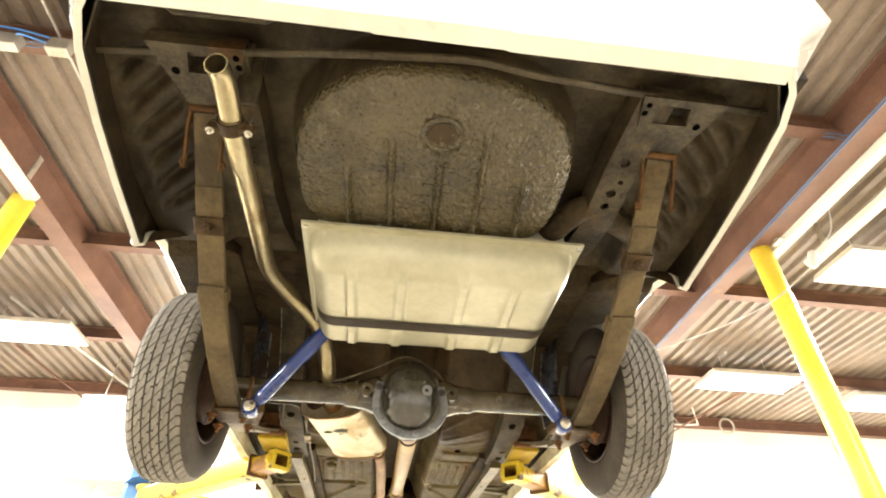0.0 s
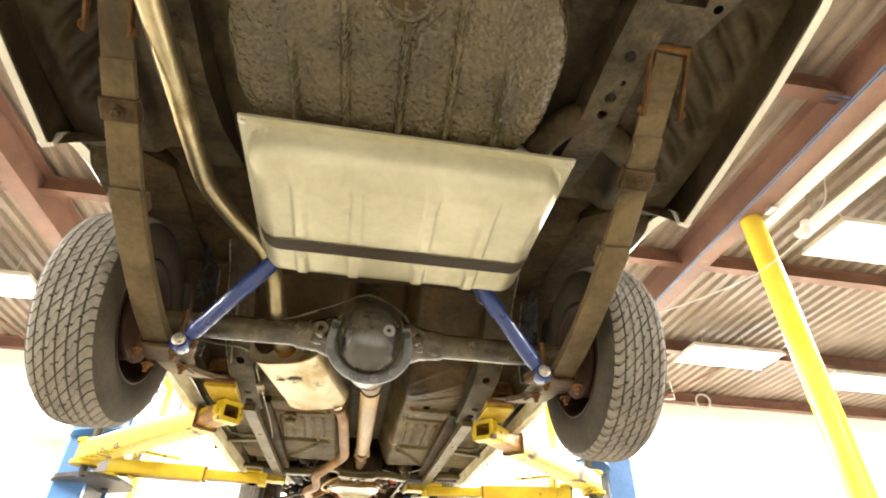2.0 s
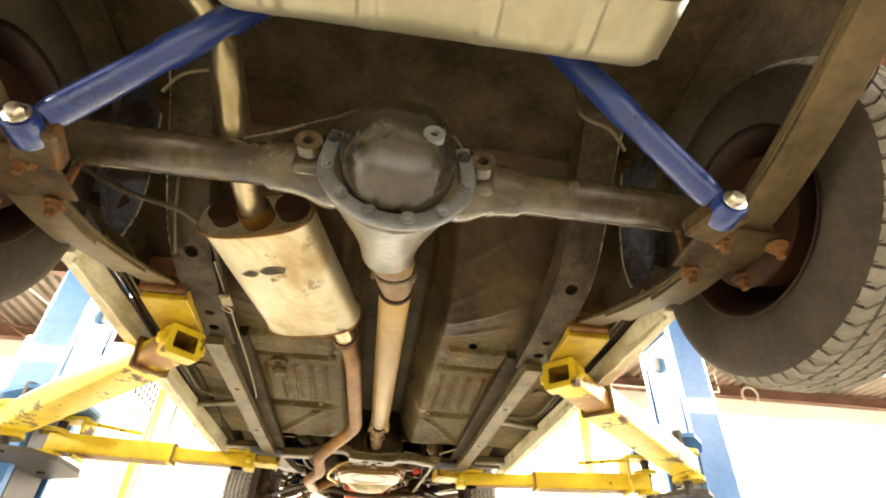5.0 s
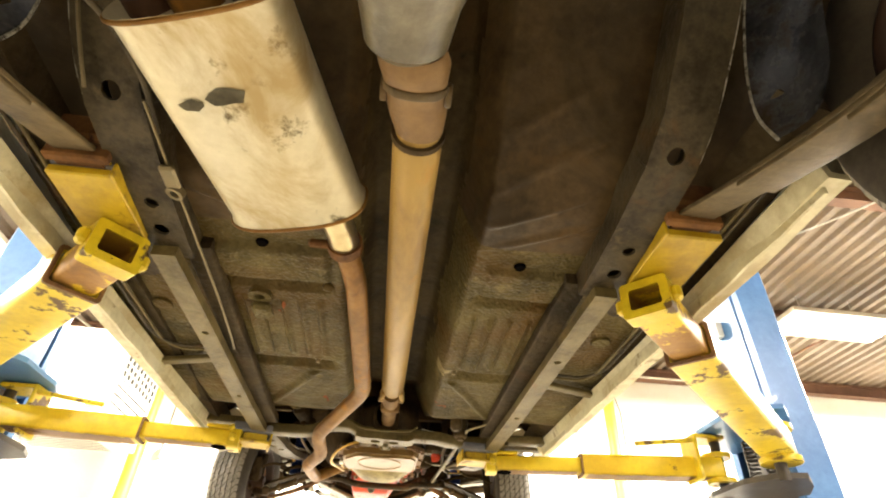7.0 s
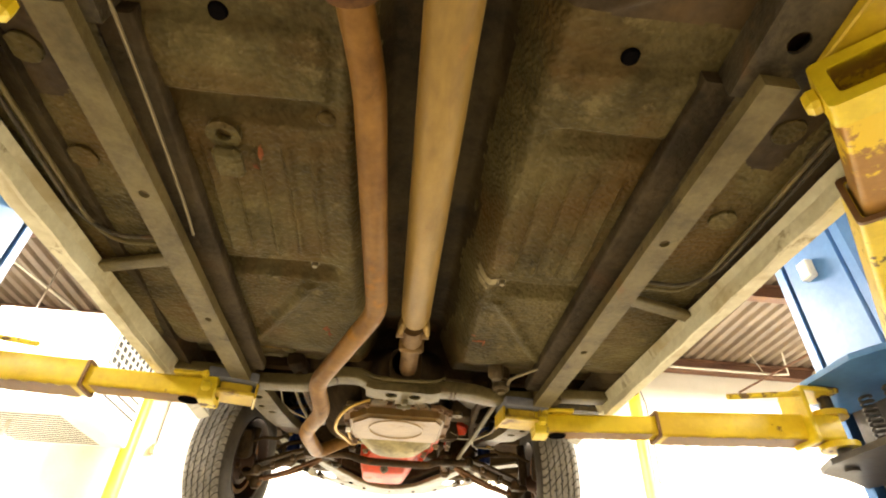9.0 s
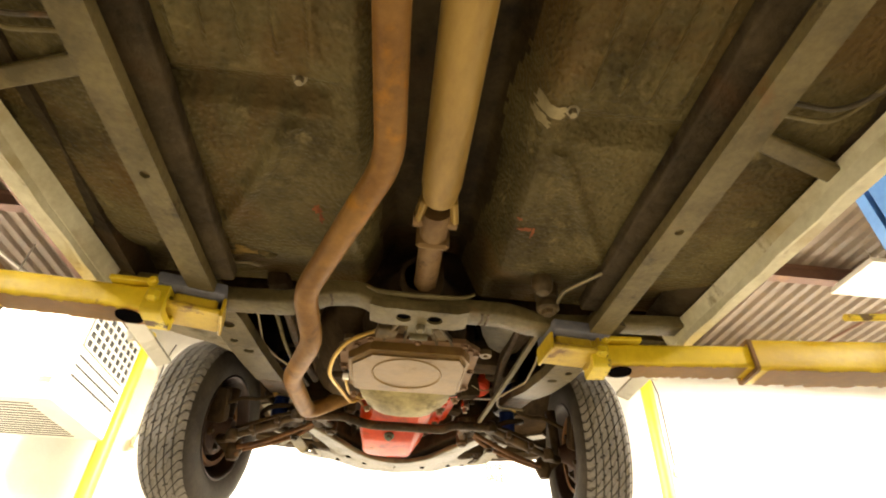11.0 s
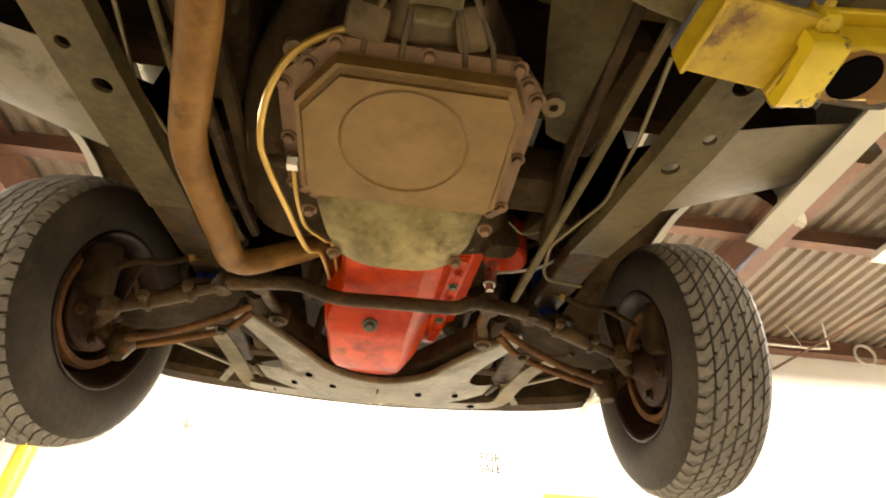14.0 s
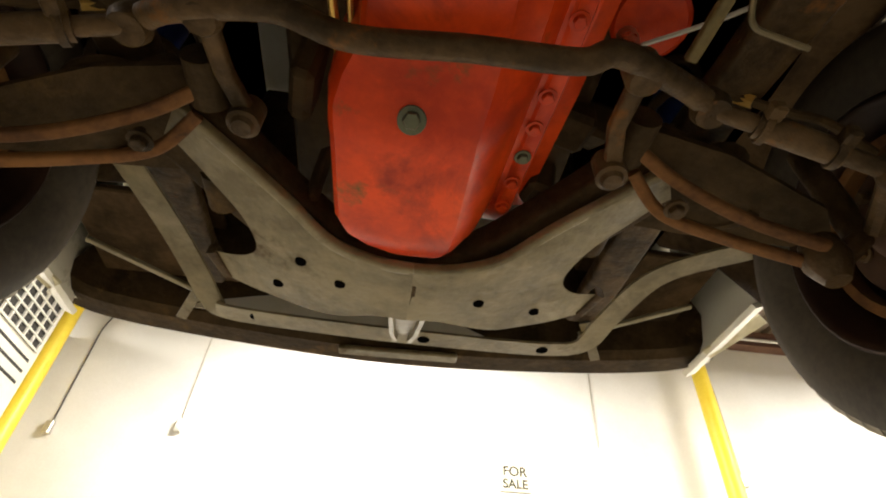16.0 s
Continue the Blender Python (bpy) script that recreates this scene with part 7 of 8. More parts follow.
# long flat rod on the passenger side
bm = bmesh.new()
sweep(bm, [(0.300, 3.745, 1.968), (0.284, 3.99, 1.962), (0.272, 4.12, 1.957), (0.255, 4.315, 1.950)], rect(0.013, 0.011, 0.003), up=(0, 0, 1))
part("linkage_bar", bm, M_CONNECT, car, "grey square linkage bar")
bm = bmesh.new()
sweep(bm, [(0.258, 3.73, 1.992), (0.262, 3.98, 2.000), (0.285, 4.20, 2.01)], rect(0.016, 0.034, 0.004), up=(0, 0, 1))
part("cable_channel", bm, M_SOOT, car, "dark channel beside the linkage bar")
LINE_RUNS = (
    ("bare_line", M_STEEL_LINE, 0.0034, "pale bent steel line beside the subframe rail", ((0.318, 3.79, 1.968), (0.332, 3.92, 1.966), (0.335, 4.040, 1.966), (0.285, 4.168, 1.972), (0.302, 4.262, 1.985), (0.318, 4.290, 1.988), (0.392, 4.303, 1.990))),
    ("bare_line", M_STEEL_LINE, 0.0032, "pale bent steel line beside the subframe rail", ((-0.333, 3.735, 1.980), (-0.340, 3.84, 1.978), (-0.349, 3.948, 1.978), (-0.328, 4.04, 1.985), (-0.30, 4.16, 2.01))),
    ("chassis_line", M_CONNECT, 0.0050, "dull steel line beside the subframe rail", ((-0.310, 3.735, 1.982), (-0.296, 3.80, 1.980), (-0.296, 3.95, 1.982), (-0.29, 4.15, 2.0), (-0.28, 4.32, 2.03))),
    ("chassis_line", M_ARM, 0.010, "grimy brown line beside the subframe rail", ((-0.278, 3.735, 1.99), (-0.272, 3.95, 1.998), (-0.268, 4.15, 2.02), (-0.26, 4.32, 2.05))),
    ("chassis_line", M_SOOT, 0.012, "sooty hose beside the transmission", ((-0.245, 3.735, 2.0), (-0.240, 3.95, 2.01), (-0.24, 4.2, 2.03))),
    ("bare_line", M_CONNECT, 0.0028, "thin bent line beside the transmission", ((-0.205, 3.99, 2.0), (-0.222, 4.03, 2.0), (-0.222, 4.11, 2.0), (-0.212, 4.135, 2.01))),
    ("vacuum_hose", M_SOOT, 0.006, "thin black hose looped over the bellhousing", ((-0.075, 3.745, 1.995), (-0.14, 3.755, 2.0), (-0.19, 3.785, 2.01), (-0.222, 3.85, 2.03))),
    ("wire", M_STEEL_LINE, 0.0016, "thin loose wire", ((0.205, 4.14, 1.99), (0.235, 4.165, 1.985), (0.262, 4.15, 1.985))),
)
for name, mat, r, label, pts in LINE_RUNS:
    bm = bmesh.new()
    tube(bm, rounded_path(pts, 0.02), r, 8)
    part(name, bm, mat, car, label)
bm = bmesh.new()
sweep(bm, smooth_path([(-0.10, 3.80, 2.10), (-0.13, 3.90, 2.07), (-0.15, 4.05, 2.06), (-0.16, 4.2, 2.06)], 5), circle(0.09, 20, 0.105), up=(0, 0, 1), scales=[(0.3 + 0.7 * sstep(0, 9, k), 0.3 + 0.7 * sstep(0, 9, k)) for k in range(16)])
part("bellhousing_side", bm, M_SOOT, trans, "dark side of the bellhousing")
bm = bmesh.new()
g = [[bm.verts.new(p) for p in row] for row in ([(0.150, 3.700, 1.992), (0.200, 3.705, 1.984), (0.262, 3.735, 1.978)], [(0.170, 3.80, 2.000), (0.210, 3.80, 1.991), (0.256, 3.81, 1.984)], [(0.190, 3.88, 2.012), (0.222, 3.88, 2.002), (0.256, 3.88, 1.994)], [(0.224, 3.975, 2.030), (0.238, 3.978, 2.022), (0.258, 3.975, 2.012)])]
for r0, r1 in zip(g, g[1:]):
    for k in range(2):
        bm.faces.new((r0[k], r0[k + 1], r1[k + 1], r1[k]))
bmesh.ops.solidify(bm, geom=bm.faces[:], thickness=0.004)
part("heat_plate", bm, M_CONNECT, car, "dusty olive sheet plate beside the transmission")
# rough castings and brackets filling the space round the transmission
rng = random.Random(21)
for x, y, z, sx, sy, sz in ((-0.245, 3.90, 2.10, 0.07, 0.24, 0.08), (0.30, 3.92, 2.08, 0.05, 0.20, 0.10), (0.245, 4.10, 2.06, 0.10, 0.10, 0.08), (-0.26, 4.13, 2.09, 0.09, 0.12, 0.09), (0.20, 4.215, 2.03, 0.07, 0.05, 0.10), (-0.19, 4.22, 2.06, 0.09, 0.06, 0.10), (0.31, 4.21, 2.07, 0.08, 0.10, 0.06), (-0.30, 3.83, 2.06, 0.05, 0.14, 0.05)):
    bm = bmesh.new()
    box(bm, (x, y, z), (sx, sy, sz), rot(rng.uniform(-14, 14), rng.uniform(-14, 14), rng.uniform(-20, 20)), bevel=0.016, seg=2)
    part("casting_lug", bm, M_SOOT, trans)

# --- engine
bm = bmesh.new()
box(bm, (0.02, 4.50, 2.24), (0.42, 0.66, 0.36), bevel=0.04, seg=2)
engine = part("engine", bm, M_SOOT, car, "sooty black engine block")
bm = bmesh.new()
# along the car: left and right edge of the bottom, its height, and the edge of the bolted flange with its height
rows = [(4.199, -0.078, 0.074, 1.964, 0.156, 1.998), (4.294, -0.078, 0.074, 1.959, 0.152, 2.0), (4.339, -0.08, 0.073, 1.954, 0.149, 2.001), (4.379, -0.1, 0.069, 1.938, 0.147, 2.002), (4.406, -0.108, 0.064, 1.924, 0.145, 2.003), (4.428, -0.107, 0.06, 1.913, 0.143, 2.004), (4.444, -0.105, 0.06, 1.911, 0.142, 2.005), (4.569, -0.101, 0.057, 1.91, 0.133, 2.009), (4.594, -0.09, 0.056, 1.911, 0.131, 2.01), (4.616, -0.064, 0.053, 1.914, 0.128, 2.012), (4.632, -0.036, 0.044, 1.919, 0.124, 2.014), (4.642, -0.02, 0.03, 1.933, 0.118, 2.019), (4.646, -0.018, 0.028, 2.001, 0.106, 2.034)]
rings = []
for y, x0, x1, z, xf, zf in rows:
    top = 2.09
    rings.append([Vector((x0 - 0.010, y, top)), Vector((x0 - 0.005, y, z + 0.045)), Vector((x0 + 0.001, y, z + 0.012)), Vector((x0 + 0.008, y, z + 0.002)), Vector((x0 + 0.018, y, z)), Vector(((x0 + x1) / 2, y, z - 0.001)), Vector((x1 - 0.010, y, z)), Vector((x1 - 0.002, y, z + 0.002)), Vector((x1 + 0.005, y, z + 0.008)), Vector((x1 * 0.45 + xf * 0.55 - 0.008, y, z * 0.45 + zf * 0.55 - 0.006)), Vector((xf - 0.020, y, zf)), Vector((xf + 0.012, y, zf - 0.001)), Vector((xf + 0.012, y, zf + 0.006)), Vector((xf - 0.004, y, zf + 0.010)), Vector((xf + 0.010, y, top))])
loft(bm, rings)
op = part("oil_pan", bm, M_RED, engine, "orange-red painted oil pan with grime", angle=24)
bm = bmesh.new()
sweep(bm, [(0.152, 4.209, 1.9975), (0.145, 4.394, 2.002), (0.130, 4.604, 2.010)], [(-0.012, 0.004), (-0.012, 0.0), (-0.008, -0.003), (-0.003, -0.001), (0.004, -0.001), (0.010, -0.003), (0.012, 0.0), (0.012, 0.004)], up=(0, 0, 1))
part("pan_flange", bm, M_RED, op)
for k in range(9):
    bm = bmesh.new()
    t = k / 8
    bolt(bm, (0.152 - 0.024 * t, 4.219 + 0.38 * t, 1.994 + 0.012 * t), (0, 0, -1), 0.0075, 0.008)
    part("flange_bolt", bm, M_RED if k % 3 else M_GREEN_PLUG, op)
bm = bmesh.new()
sweep(bm, [(0.182, 4.23, 2.035), (0.172, 4.42, 2.04), (0.156, 4.62, 2.05)], [(-0.02, -0.02), (0.012, -0.012), (0.016, 0.05), (-0.02, 0.05)], up=(0, 0, 1))
part("block_rail", bm, M_RED, engine, "orange-red lower edge of the engine block")
bm = bmesh.new()
disc(bm, (-0.016, 4.412, 1.922), (0, -0.5, -1), 0.016, 0.005, 20)
bolt(bm, (-0.016, 4.409, 1.918), (0, -0.5, -1), 0.010, 0.013)
part("drain_bolt", bm, M_GREEN_PLUG, op, "greenish drain plug")
bm = bmesh.new()
revolve(bm, [(0, 0), (0.040, 0), (0.046, 0.006), (0.047, 0.09), (0.040, 0.10), (0, 0.10)], axis((0.245, 4.33, 2.055), (0.15, 0.1, 1)), 26)
part("oil_filter", bm, M_RED, engine, "red oil filter canister")
bm = bmesh.new()
tube(bm, [(0.215, 4.345, 2.0), (0.225, 4.35, 2.06)], 0.013, 12)
tube(bm, [(0.215, 4.345, 1.985), (0.215, 4.345, 2.0)], 0.008, 10)
part("sender", bm, M_BOLT, engine, "bright oil pressure sender")
bm = bmesh.new()
tube(bm, smooth_path([(0.22, 4.36, 2.04), (0.30, 4.30, 2.02), (0.36, 4.28, 2.05)]), 0.003, 6)
part("wire", bm, M_CORD, engine)
for k, (x, y, z, sx, sy, sz) in enumerate(((0.20, 4.48, 2.06, 0.05, 0.06, 0.06), (0.18, 4.58, 2.05, 0.04, 0.05, 0.07), (-0.15, 4.45, 2.04, 0.03, 0.10, 0.08), (-0.14, 4.60, 2.0, 0.02, 0.03, 0.12), (0.25, 4.52, 2.12, 0.06, 0.08, 0.05))):
    bm = bmesh.new()
    box(bm, (x, y, z), (sx, sy, sz), rot(10 * k, 5, 12), bevel=0.008)
    part("engine_bracket", bm, M_SOOT, engine)

# --- steering and suspension
bm = bmesh.new()
tube(bm, smooth_path([(-0.30, 4.365, 1.955), (-0.255, 4.337, 1.940), (-0.159, 4.322, 1.940), (-0.082, 4.332, 1.925), (0.033, 4.322, 1.920), (0.136, 4.319, 1.920), (0.174, 4.310, 1.930), (0.247, 4.335, 1.940), (0.29, 4.355, 1.945)]), 0.0135, 16)
part("centre_link", bm, M_ARM, car, "grimy brown steering centre link")
for s in (-1, 1):
    t, b = (Vector((-0.225, 4.338, 1.934)), Vector((-0.203, 4.458, 1.935))) if s < 0 else (Vector((0.211, 4.332, 1.930)), Vector((0.222, 4.455, 1.922)))
    bm = bmesh.new()
    revolve(bm, [(0, -0.006), (0.016, -0.006), (0.020, 0.0), (0.020, 0.03), (0, 0.03)], Matrix.Translation(t), 18)
    sweep(bm, [t + Vector((0, 0.01, 0.012)), t.lerp(b, 0.5) + Vector((s * -0.008 if s > 0 else -0.004, 0.004, 0.014)), b + Vector((0, -0.01, 0.015))], rect(0.020, 0.016, 0.005), up=(0, 0, 1))
    revolve(bm, [(0, -0.008), (0.011, -0.008), (0.014, -0.002), (0.019, 0.0), (0.019, 0.033), (0, 0.033)], Matrix.Translation(b), 18)
    part("steering_arm", bm, M_ARM, car, "forged steering arm with round ends")
    # tie rod with sleeve
    a, c = Vector((s * 0.300, 4.362, 1.945)), Vector((s * 0.478, 4.362, 1.872))
    bm = bmesh.new()
    tube(bm, [a, c], 0.010, 12)
    rod = part("tie_rod", bm, M_ARM, car, "grimy tie rod with clamped sleeve")
    bm = bmesh.new()
    tube(bm, [a.lerp(c, 0.25), a.lerp(c, 0.72)], 0.0145, 14)
    part("sleeve", bm, M_ARM, rod)
    for q in (0.3, 0.68):
        bm = bmesh.new()
        tube(bm, [a.lerp(c, q - 0.02), a.lerp(c, q + 0.02)], 0.0185, 12)
        box(bm, a.lerp(c, q) + Vector((0, -0.02, 0)), (0.016, 0.02, 0.018), bevel=0.003)
        part("clamp", bm, M_ARM, rod)
    for q, r in ((c, 0.016), (a, 0.018)):
        bm = bmesh.new()
        revolve(bm, [(0, -0.012), (r, -0.012), (r + 0.004, 0.0), (0.016, 0.02), (0, 0.03)], Matrix.Translation(q), 16)
        part("ball_joint", bm, M_ARM, rod)
    # lower control arm: a pressed A-arm with a rolled double lip
    bm = bmesh.new()
    outer = Vector((s * 0.500, 4.498, 1.872))
    i_f, i_r = Vector((s * 0.262, 4.60, 1.955)), Vector((s * 0.245, 4.425, 1.945))
    web = [i_r, i_r.lerp(outer, 0.5) + Vector((0, -0.03, 0.006)), outer + Vector((0, -0.035, 0.004)), outer + Vector((s * 0.03, 0, 0)), outer + Vector((0, 0.035, 0.004)), i_f.lerp(outer, 0.5) + Vector((0, 0.025, 0.004)), i_f]
    loft(bm, [[p + Vector((0, 0, 0.050)) for p in web], [p + Vector((0, 0, 0.060)) for p in web]])
    arm_o = part("lower_control_arm", bm, M_SOOT, car, "rust-tinged pressed lower control arm", angle=25)
    for lip in (((0.252, 4.434, 1.955), (0.312, 4.460, 1.935), (0.397, 4.475, 1.902), (0.485, 4.475, 1.874)), ((0.262, 4.470, 1.957), (0.314, 4.513, 1.937), (0.391, 4.514, 1.906), (0.490, 4.507, 1.874))):
        bm = bmesh.new()
        p = smooth_path([(s * x, y, z) for x, y, z in lip])
        sweep(bm, p, rect(0.016, 0.012, 0.004), up=(0, 0, 1))
        part("arm_lip", bm, M_RUST, arm_o, "rusty rolled lip")
    bm = bmesh.new()
    bolt(bm, (s * 0.318, 4.490, 1.924), (0, 0, -1), 0.010, 0.012)
    part("arm_bolt", bm, M_ARM, arm_o)
    bm = bmesh.new()
    revolve(bm, [(0, -0.03), (0.014, -0.03), (0.022, -0.015), (0.028, 0.0), (0.022, 0.03), (0, 0.045)], Matrix.Translation(outer), 18)
    part("ball_joint", bm, M_ARM, arm_o, "grimy ball joint")
    for q in (i_f, i_r):
        bm = bmesh.new()
        tube(bm, [q + Vector((0, -0.03, 0.02)), q + Vector((0, 0.03, 0.02))], 0.022, 14)
        part("arm_bush", bm, M_SOOT, arm_o)
    # knuckle, rotor, caliper
    hub, toe, camber = STEER[s]
    spin = Matrix.Translation((s * hub.x, hub.y, hub.z)) @ rot(0, 0, toe) @ rot(0, s * 90 + camber, 0)
    bm = bmesh.new()
    tube(bm, [(s * 0.505, 4.50, 1.87), (s * 0.545, 4.48, 1.90), (s * 0.535, 4.48, 2.06)], 0.018, 12)
    tube(bm, [(s * 0.478, 4.37, 1.872), (s * 0.535, 4.45, 1.89)], 0.013, 10)
    part("steering_knuckle", bm, M_ARM, car, "grimy steering knuckle")
    bm = bmesh.new()
    revolve(bm, [(0, -0.03), (0.020, -0.03), (0.026, -0.022), (0.034, 0.0), (0.042, 0.006), (0.046, 0.014), (0.084, 0.016), (0.087, 0.019), (0.087, 0.024), (0.080, 0.026), (0.080, 0.031), (0.087, 0.033), (0.087, 0.038), (0.05, 0.040), (0.05, 0.07), (0, 0.07)], spin @ Matrix.Translation((0, 0, -0.054)), 36)
    part("brake_disc", bm, M_DRUM, car, "rusty front brake disc")
    for k in range(5):
        a = 2 * math.pi * (k + 0.3) / 5
        bm = bmesh.new()
        bolt(bm, spin @ Vector((0.062 * math.cos(a), 0.062 * math.sin(a), -0.040)), spin.to_3x3() @ Vector((0, 0, -1)), 0.008, 0.012)
        part("shield_bolt", bm, M_ARM, car)
    bm = bmesh.new()
    revolve(bm, [(0.105, -0.01), (0.118, -0.012), (0.122, 0.0), (0.118, 0.012), (0.105, 0.012)], spin @ Matrix.Translation((0, 0, -0.030)), 40, closed=True)
    part("dust_shield", bm, M_RUST, car, "rusty ring of the dust shield")
    bm = bmesh.new()
    box(bm, (s * (hub.x - 0.044), hub.y - 0.085, hub.z + 0.04), (0.06, 0.06, 0.11), rot(25, 0, 0), bevel=0.015, seg=2)
    part("brake_caliper", bm, M_SOOT, car, "dark brake caliper")
    bm = bmesh.new()
    tube(bm, smooth_path([(s * 0.37, 4.39, 2.03), (s * 0.43, 4.385, 2.0), (s * 0.48, 4.39, 2.0), (s * 0.55, 4.41, 1.98)]), 0.006, 8)
    hose = part("brake_hose", bm, M_SOOT, car, "black brake hose with brass ends")
    bm = bmesh.new()
    tube(bm, [(s * 0.372, 4.392, 2.035), (s * 0.392, 4.388, 2.018)], 0.009, 6)
    part("hose_end", bm, M_BRASS_LINE, hose)
    # coil spring with blue shock
    bm = bmesh.new()
    tube(bm, [(s * 0.385 + 0.052 * math.cos(a), 4.50 + 0.052 * math.sin(a), 1.950 + 0.036 * a / 3.1) for a in [0.35 * k for k in range(75)]], 0.008, 8)
    part("coil_spring", bm, M_SOOT, car, "dark front coil spring")
    bm = bmesh.new()
    tube(bm, [(s * 0.385, 4.50, 1.985), (s * 0.385, 4.50, 2.2)], 0.026, 16)
    part("front_shock", bm, M_SHOCK, car, "blue front shock absorber")

# front crossmember: a wide dished pressing that runs round the oil pan
def dish_z(x):
    return 1.911 + 0.05 * min(abs(x - 0.01) / 0.27, 1.15) ** 1.5


def crossmember_outline(sg):
    """Half of the pressing's outline in plan: belly, short foot, notch, long arm, inner edge."""
    outer = smooth_path([(0.0, 4.788, 0), (0.05, 4.789, 0), (0.105, 4.812, 0), (0.165, 4.818, 0), (0.23, 4.808, 0), (0.287, 4.795, 0)], 5)
    notch = smooth_path([(0.305, 4.742, 0), (0.262, 4.735, 0), (0.232, 4.712, 0), (0.226, 4.680, 0), (0.244, 4.628, 0), (0.280, 4.578, 0), (0.322, 4.532, 0)], 5)
    inner = smooth_path([(0.300, 4.490, 0), (0.270, 4.510, 0), (0.225, 4.546, 0), (0.175, 4.590, 0), (0.122, 4.646, 0), (0.062, 4.668, 0), (0.0, 4.670, 0)], 5)
    return [(0.01 + sg * p.x, p.y - 0.022) for p in outer + notch + inner]


fc = None
for sg in (-1, 1):
    bm = bmesh.new()
    ol = crossmember_outline(sg)
    lo = [bm.verts.new((x, y, dish_z(x))) for x, y in ol]
    face = bm.faces.new(lo)
    hi = [bm.verts.new((x, y, dish_z(x) + 0.045)) for x, y in ol]
    for i in range(len(ol) - 1):
        bm.faces.new((lo[i], lo[i + 1], hi[i + 1], hi[i]))
    bmesh.ops.triangulate(bm, faces=[face])
    inner_fan = [e for e in bm.edges if len(e.link_faces) == 2 and all(len(f.verts) == 3 for f in e.link_faces)]
    bmesh.ops.subdivide_edges(bm, edges=inner_fan, cuts=2)
    for v in bm.verts:
        if len(v.link_faces) and all(abs(f.normal.z) > -1 for f in v.link_faces) and v not in hi and v not in lo:
            v.co.z = dish_z(v.co.x) - 0.010 + 0.004 * noise.noise(Vector((v.co.x * 14, v.co.y * 14, 4)))
    half = part("front_crossmember" if fc is None else "crossmember_half", bm, M_CROSS, car if fc is None else fc, "dusty grey dished front crossmember" if fc is None else "", angle=40)
    fc = fc or half
    # rolled inner edge and turned-down foot
    bm = bmesh.new()
    edge_pts = [Vector((x, y, dish_z(x) - 0.002)) for x, y in ol[-31:]]
    sweep(bm, edge_pts, rect(0.014, 0.016, 0.004), up=(0, 0, 1))
    part("rolled_edge", bm, M_CROSS, fc)
    bm = bmesh.new()
    sweep(bm, [(0.01 + sg * 0.303, 4.720, dish_z(0.3) - 0.004), (0.01 + sg * 0.285, 4.773, dish_z(0.29) - 0.004)], rect(0.016, 0.020, 0.004), up=(0, 0, 1))
    part("foot_flange", bm, M_ARM, fc)
    # box section that carries the control arms, above and behind the pressing
    bm = bmesh.new()
    sweep(bm, smooth_path([(sg * 0.34, 4.50, 2.03), (sg * 0.29, 4.52, 2.00), (sg * 0.20, 4.62, 1.985), (sg * 0.10, 4.70, 1.965), (0.0, 4.72, 1.96)], 5), rect(0.11, 0.05, 0.01), up=(0, 0, 1))
    part("crossmember_box", bm, M_SOOT, fc, "sooty box section")
bm = bmesh.new()
sweep(bm, [(0.014, 4.643, 1.906), (0.014, 4.678, 1.9035), (0.014, 4.738, 1.9035)], rect(0.006, 0.004), up=(0, 0, 1))
part("seam", bm, M_SOOT, fc, "dark centre seam")
for hx, hy in ((-0.093, 4.706), (0.114, 4.717), (-0.19, 4.748), (0.21, 4.750), (-0.15, 4.678)):
    bm = bmesh.new()
    revolve(bm, [(0.0, 0), (0.008, 0), (0.009, 0.006), (0, 0.006)], Matrix.Translation((hx, hy, dish_z(hx) - 0.0125)), 14)
    part("crossmember_hole", bm, M_HOLE, fc, "dark hole")
# tie strap and centre bracket
bm = bmesh.new()
st = smooth_path([(-0.46, 4.62, 2.075), (-0.405, 4.76, 2.05), (-0.372, 4.86, 2.03), (-0.350, 4.945, 2.015), (-0.31, 4.955, 2.001), (-0.1, 4.945, 1.985), (0.1, 4.945, 1.983), (0.30, 4.970, 2.002), (0.375, 4.955, 2.012), (0.395, 4.87, 2.02), (0.44, 4.74, 2.03), (0.56, 4.655, 2.035)], 8)
sweep(bm, st, rect(0.046, 0.005), up=(0, 0, 1))
strap = part("front_tie_strap", bm, M_CROSS, car, "grey steel tie strap across the nose")
for hx, hy, hz in ((-0.265, 4.950, 1.9955), (0.052, 4.945, 1.9800), (0.292, 4.970, 1.9985)):
    bm = bmesh.new()
    revolve(bm, [(0, 0), (0.012, 0), (0.012, -0.0012), (0, -0.0012)], Matrix.Translation((hx, hy, hz)), 16)
    part("strap_hole", bm, M_HOLE, strap, "dark hole")
bm = bmesh.new()
for dx in (-0.022, 0.022):
    sweep(bm, [(0.012 + dx * 1.3, 4.755, 1.925), (0.012 + dx, 4.90, 1.968), (0.012 + dx * 0.6, 4.945, 1.980)], rect(0.008, 0.02), up=(0, 0, 1))
sweep(bm, [(0.012, 4.755, 1.935), (0.012, 4.945, 1.984)], rect(0.05, 0.004), up=(0, 0, 1))
part("centre_bracket", bm, M_CROSS, strap)
bm = bmesh.new()
nose = [(-0.75, 5.10, 2.138), (-0.66, 5.135, 2.114), (-0.4, 5.165, 2.100), (0, 5.175, 2.085), (0.4, 5.14, 2.086), (0.66, 5.10, 2.098), (0.76, 5.07, 2.125)]
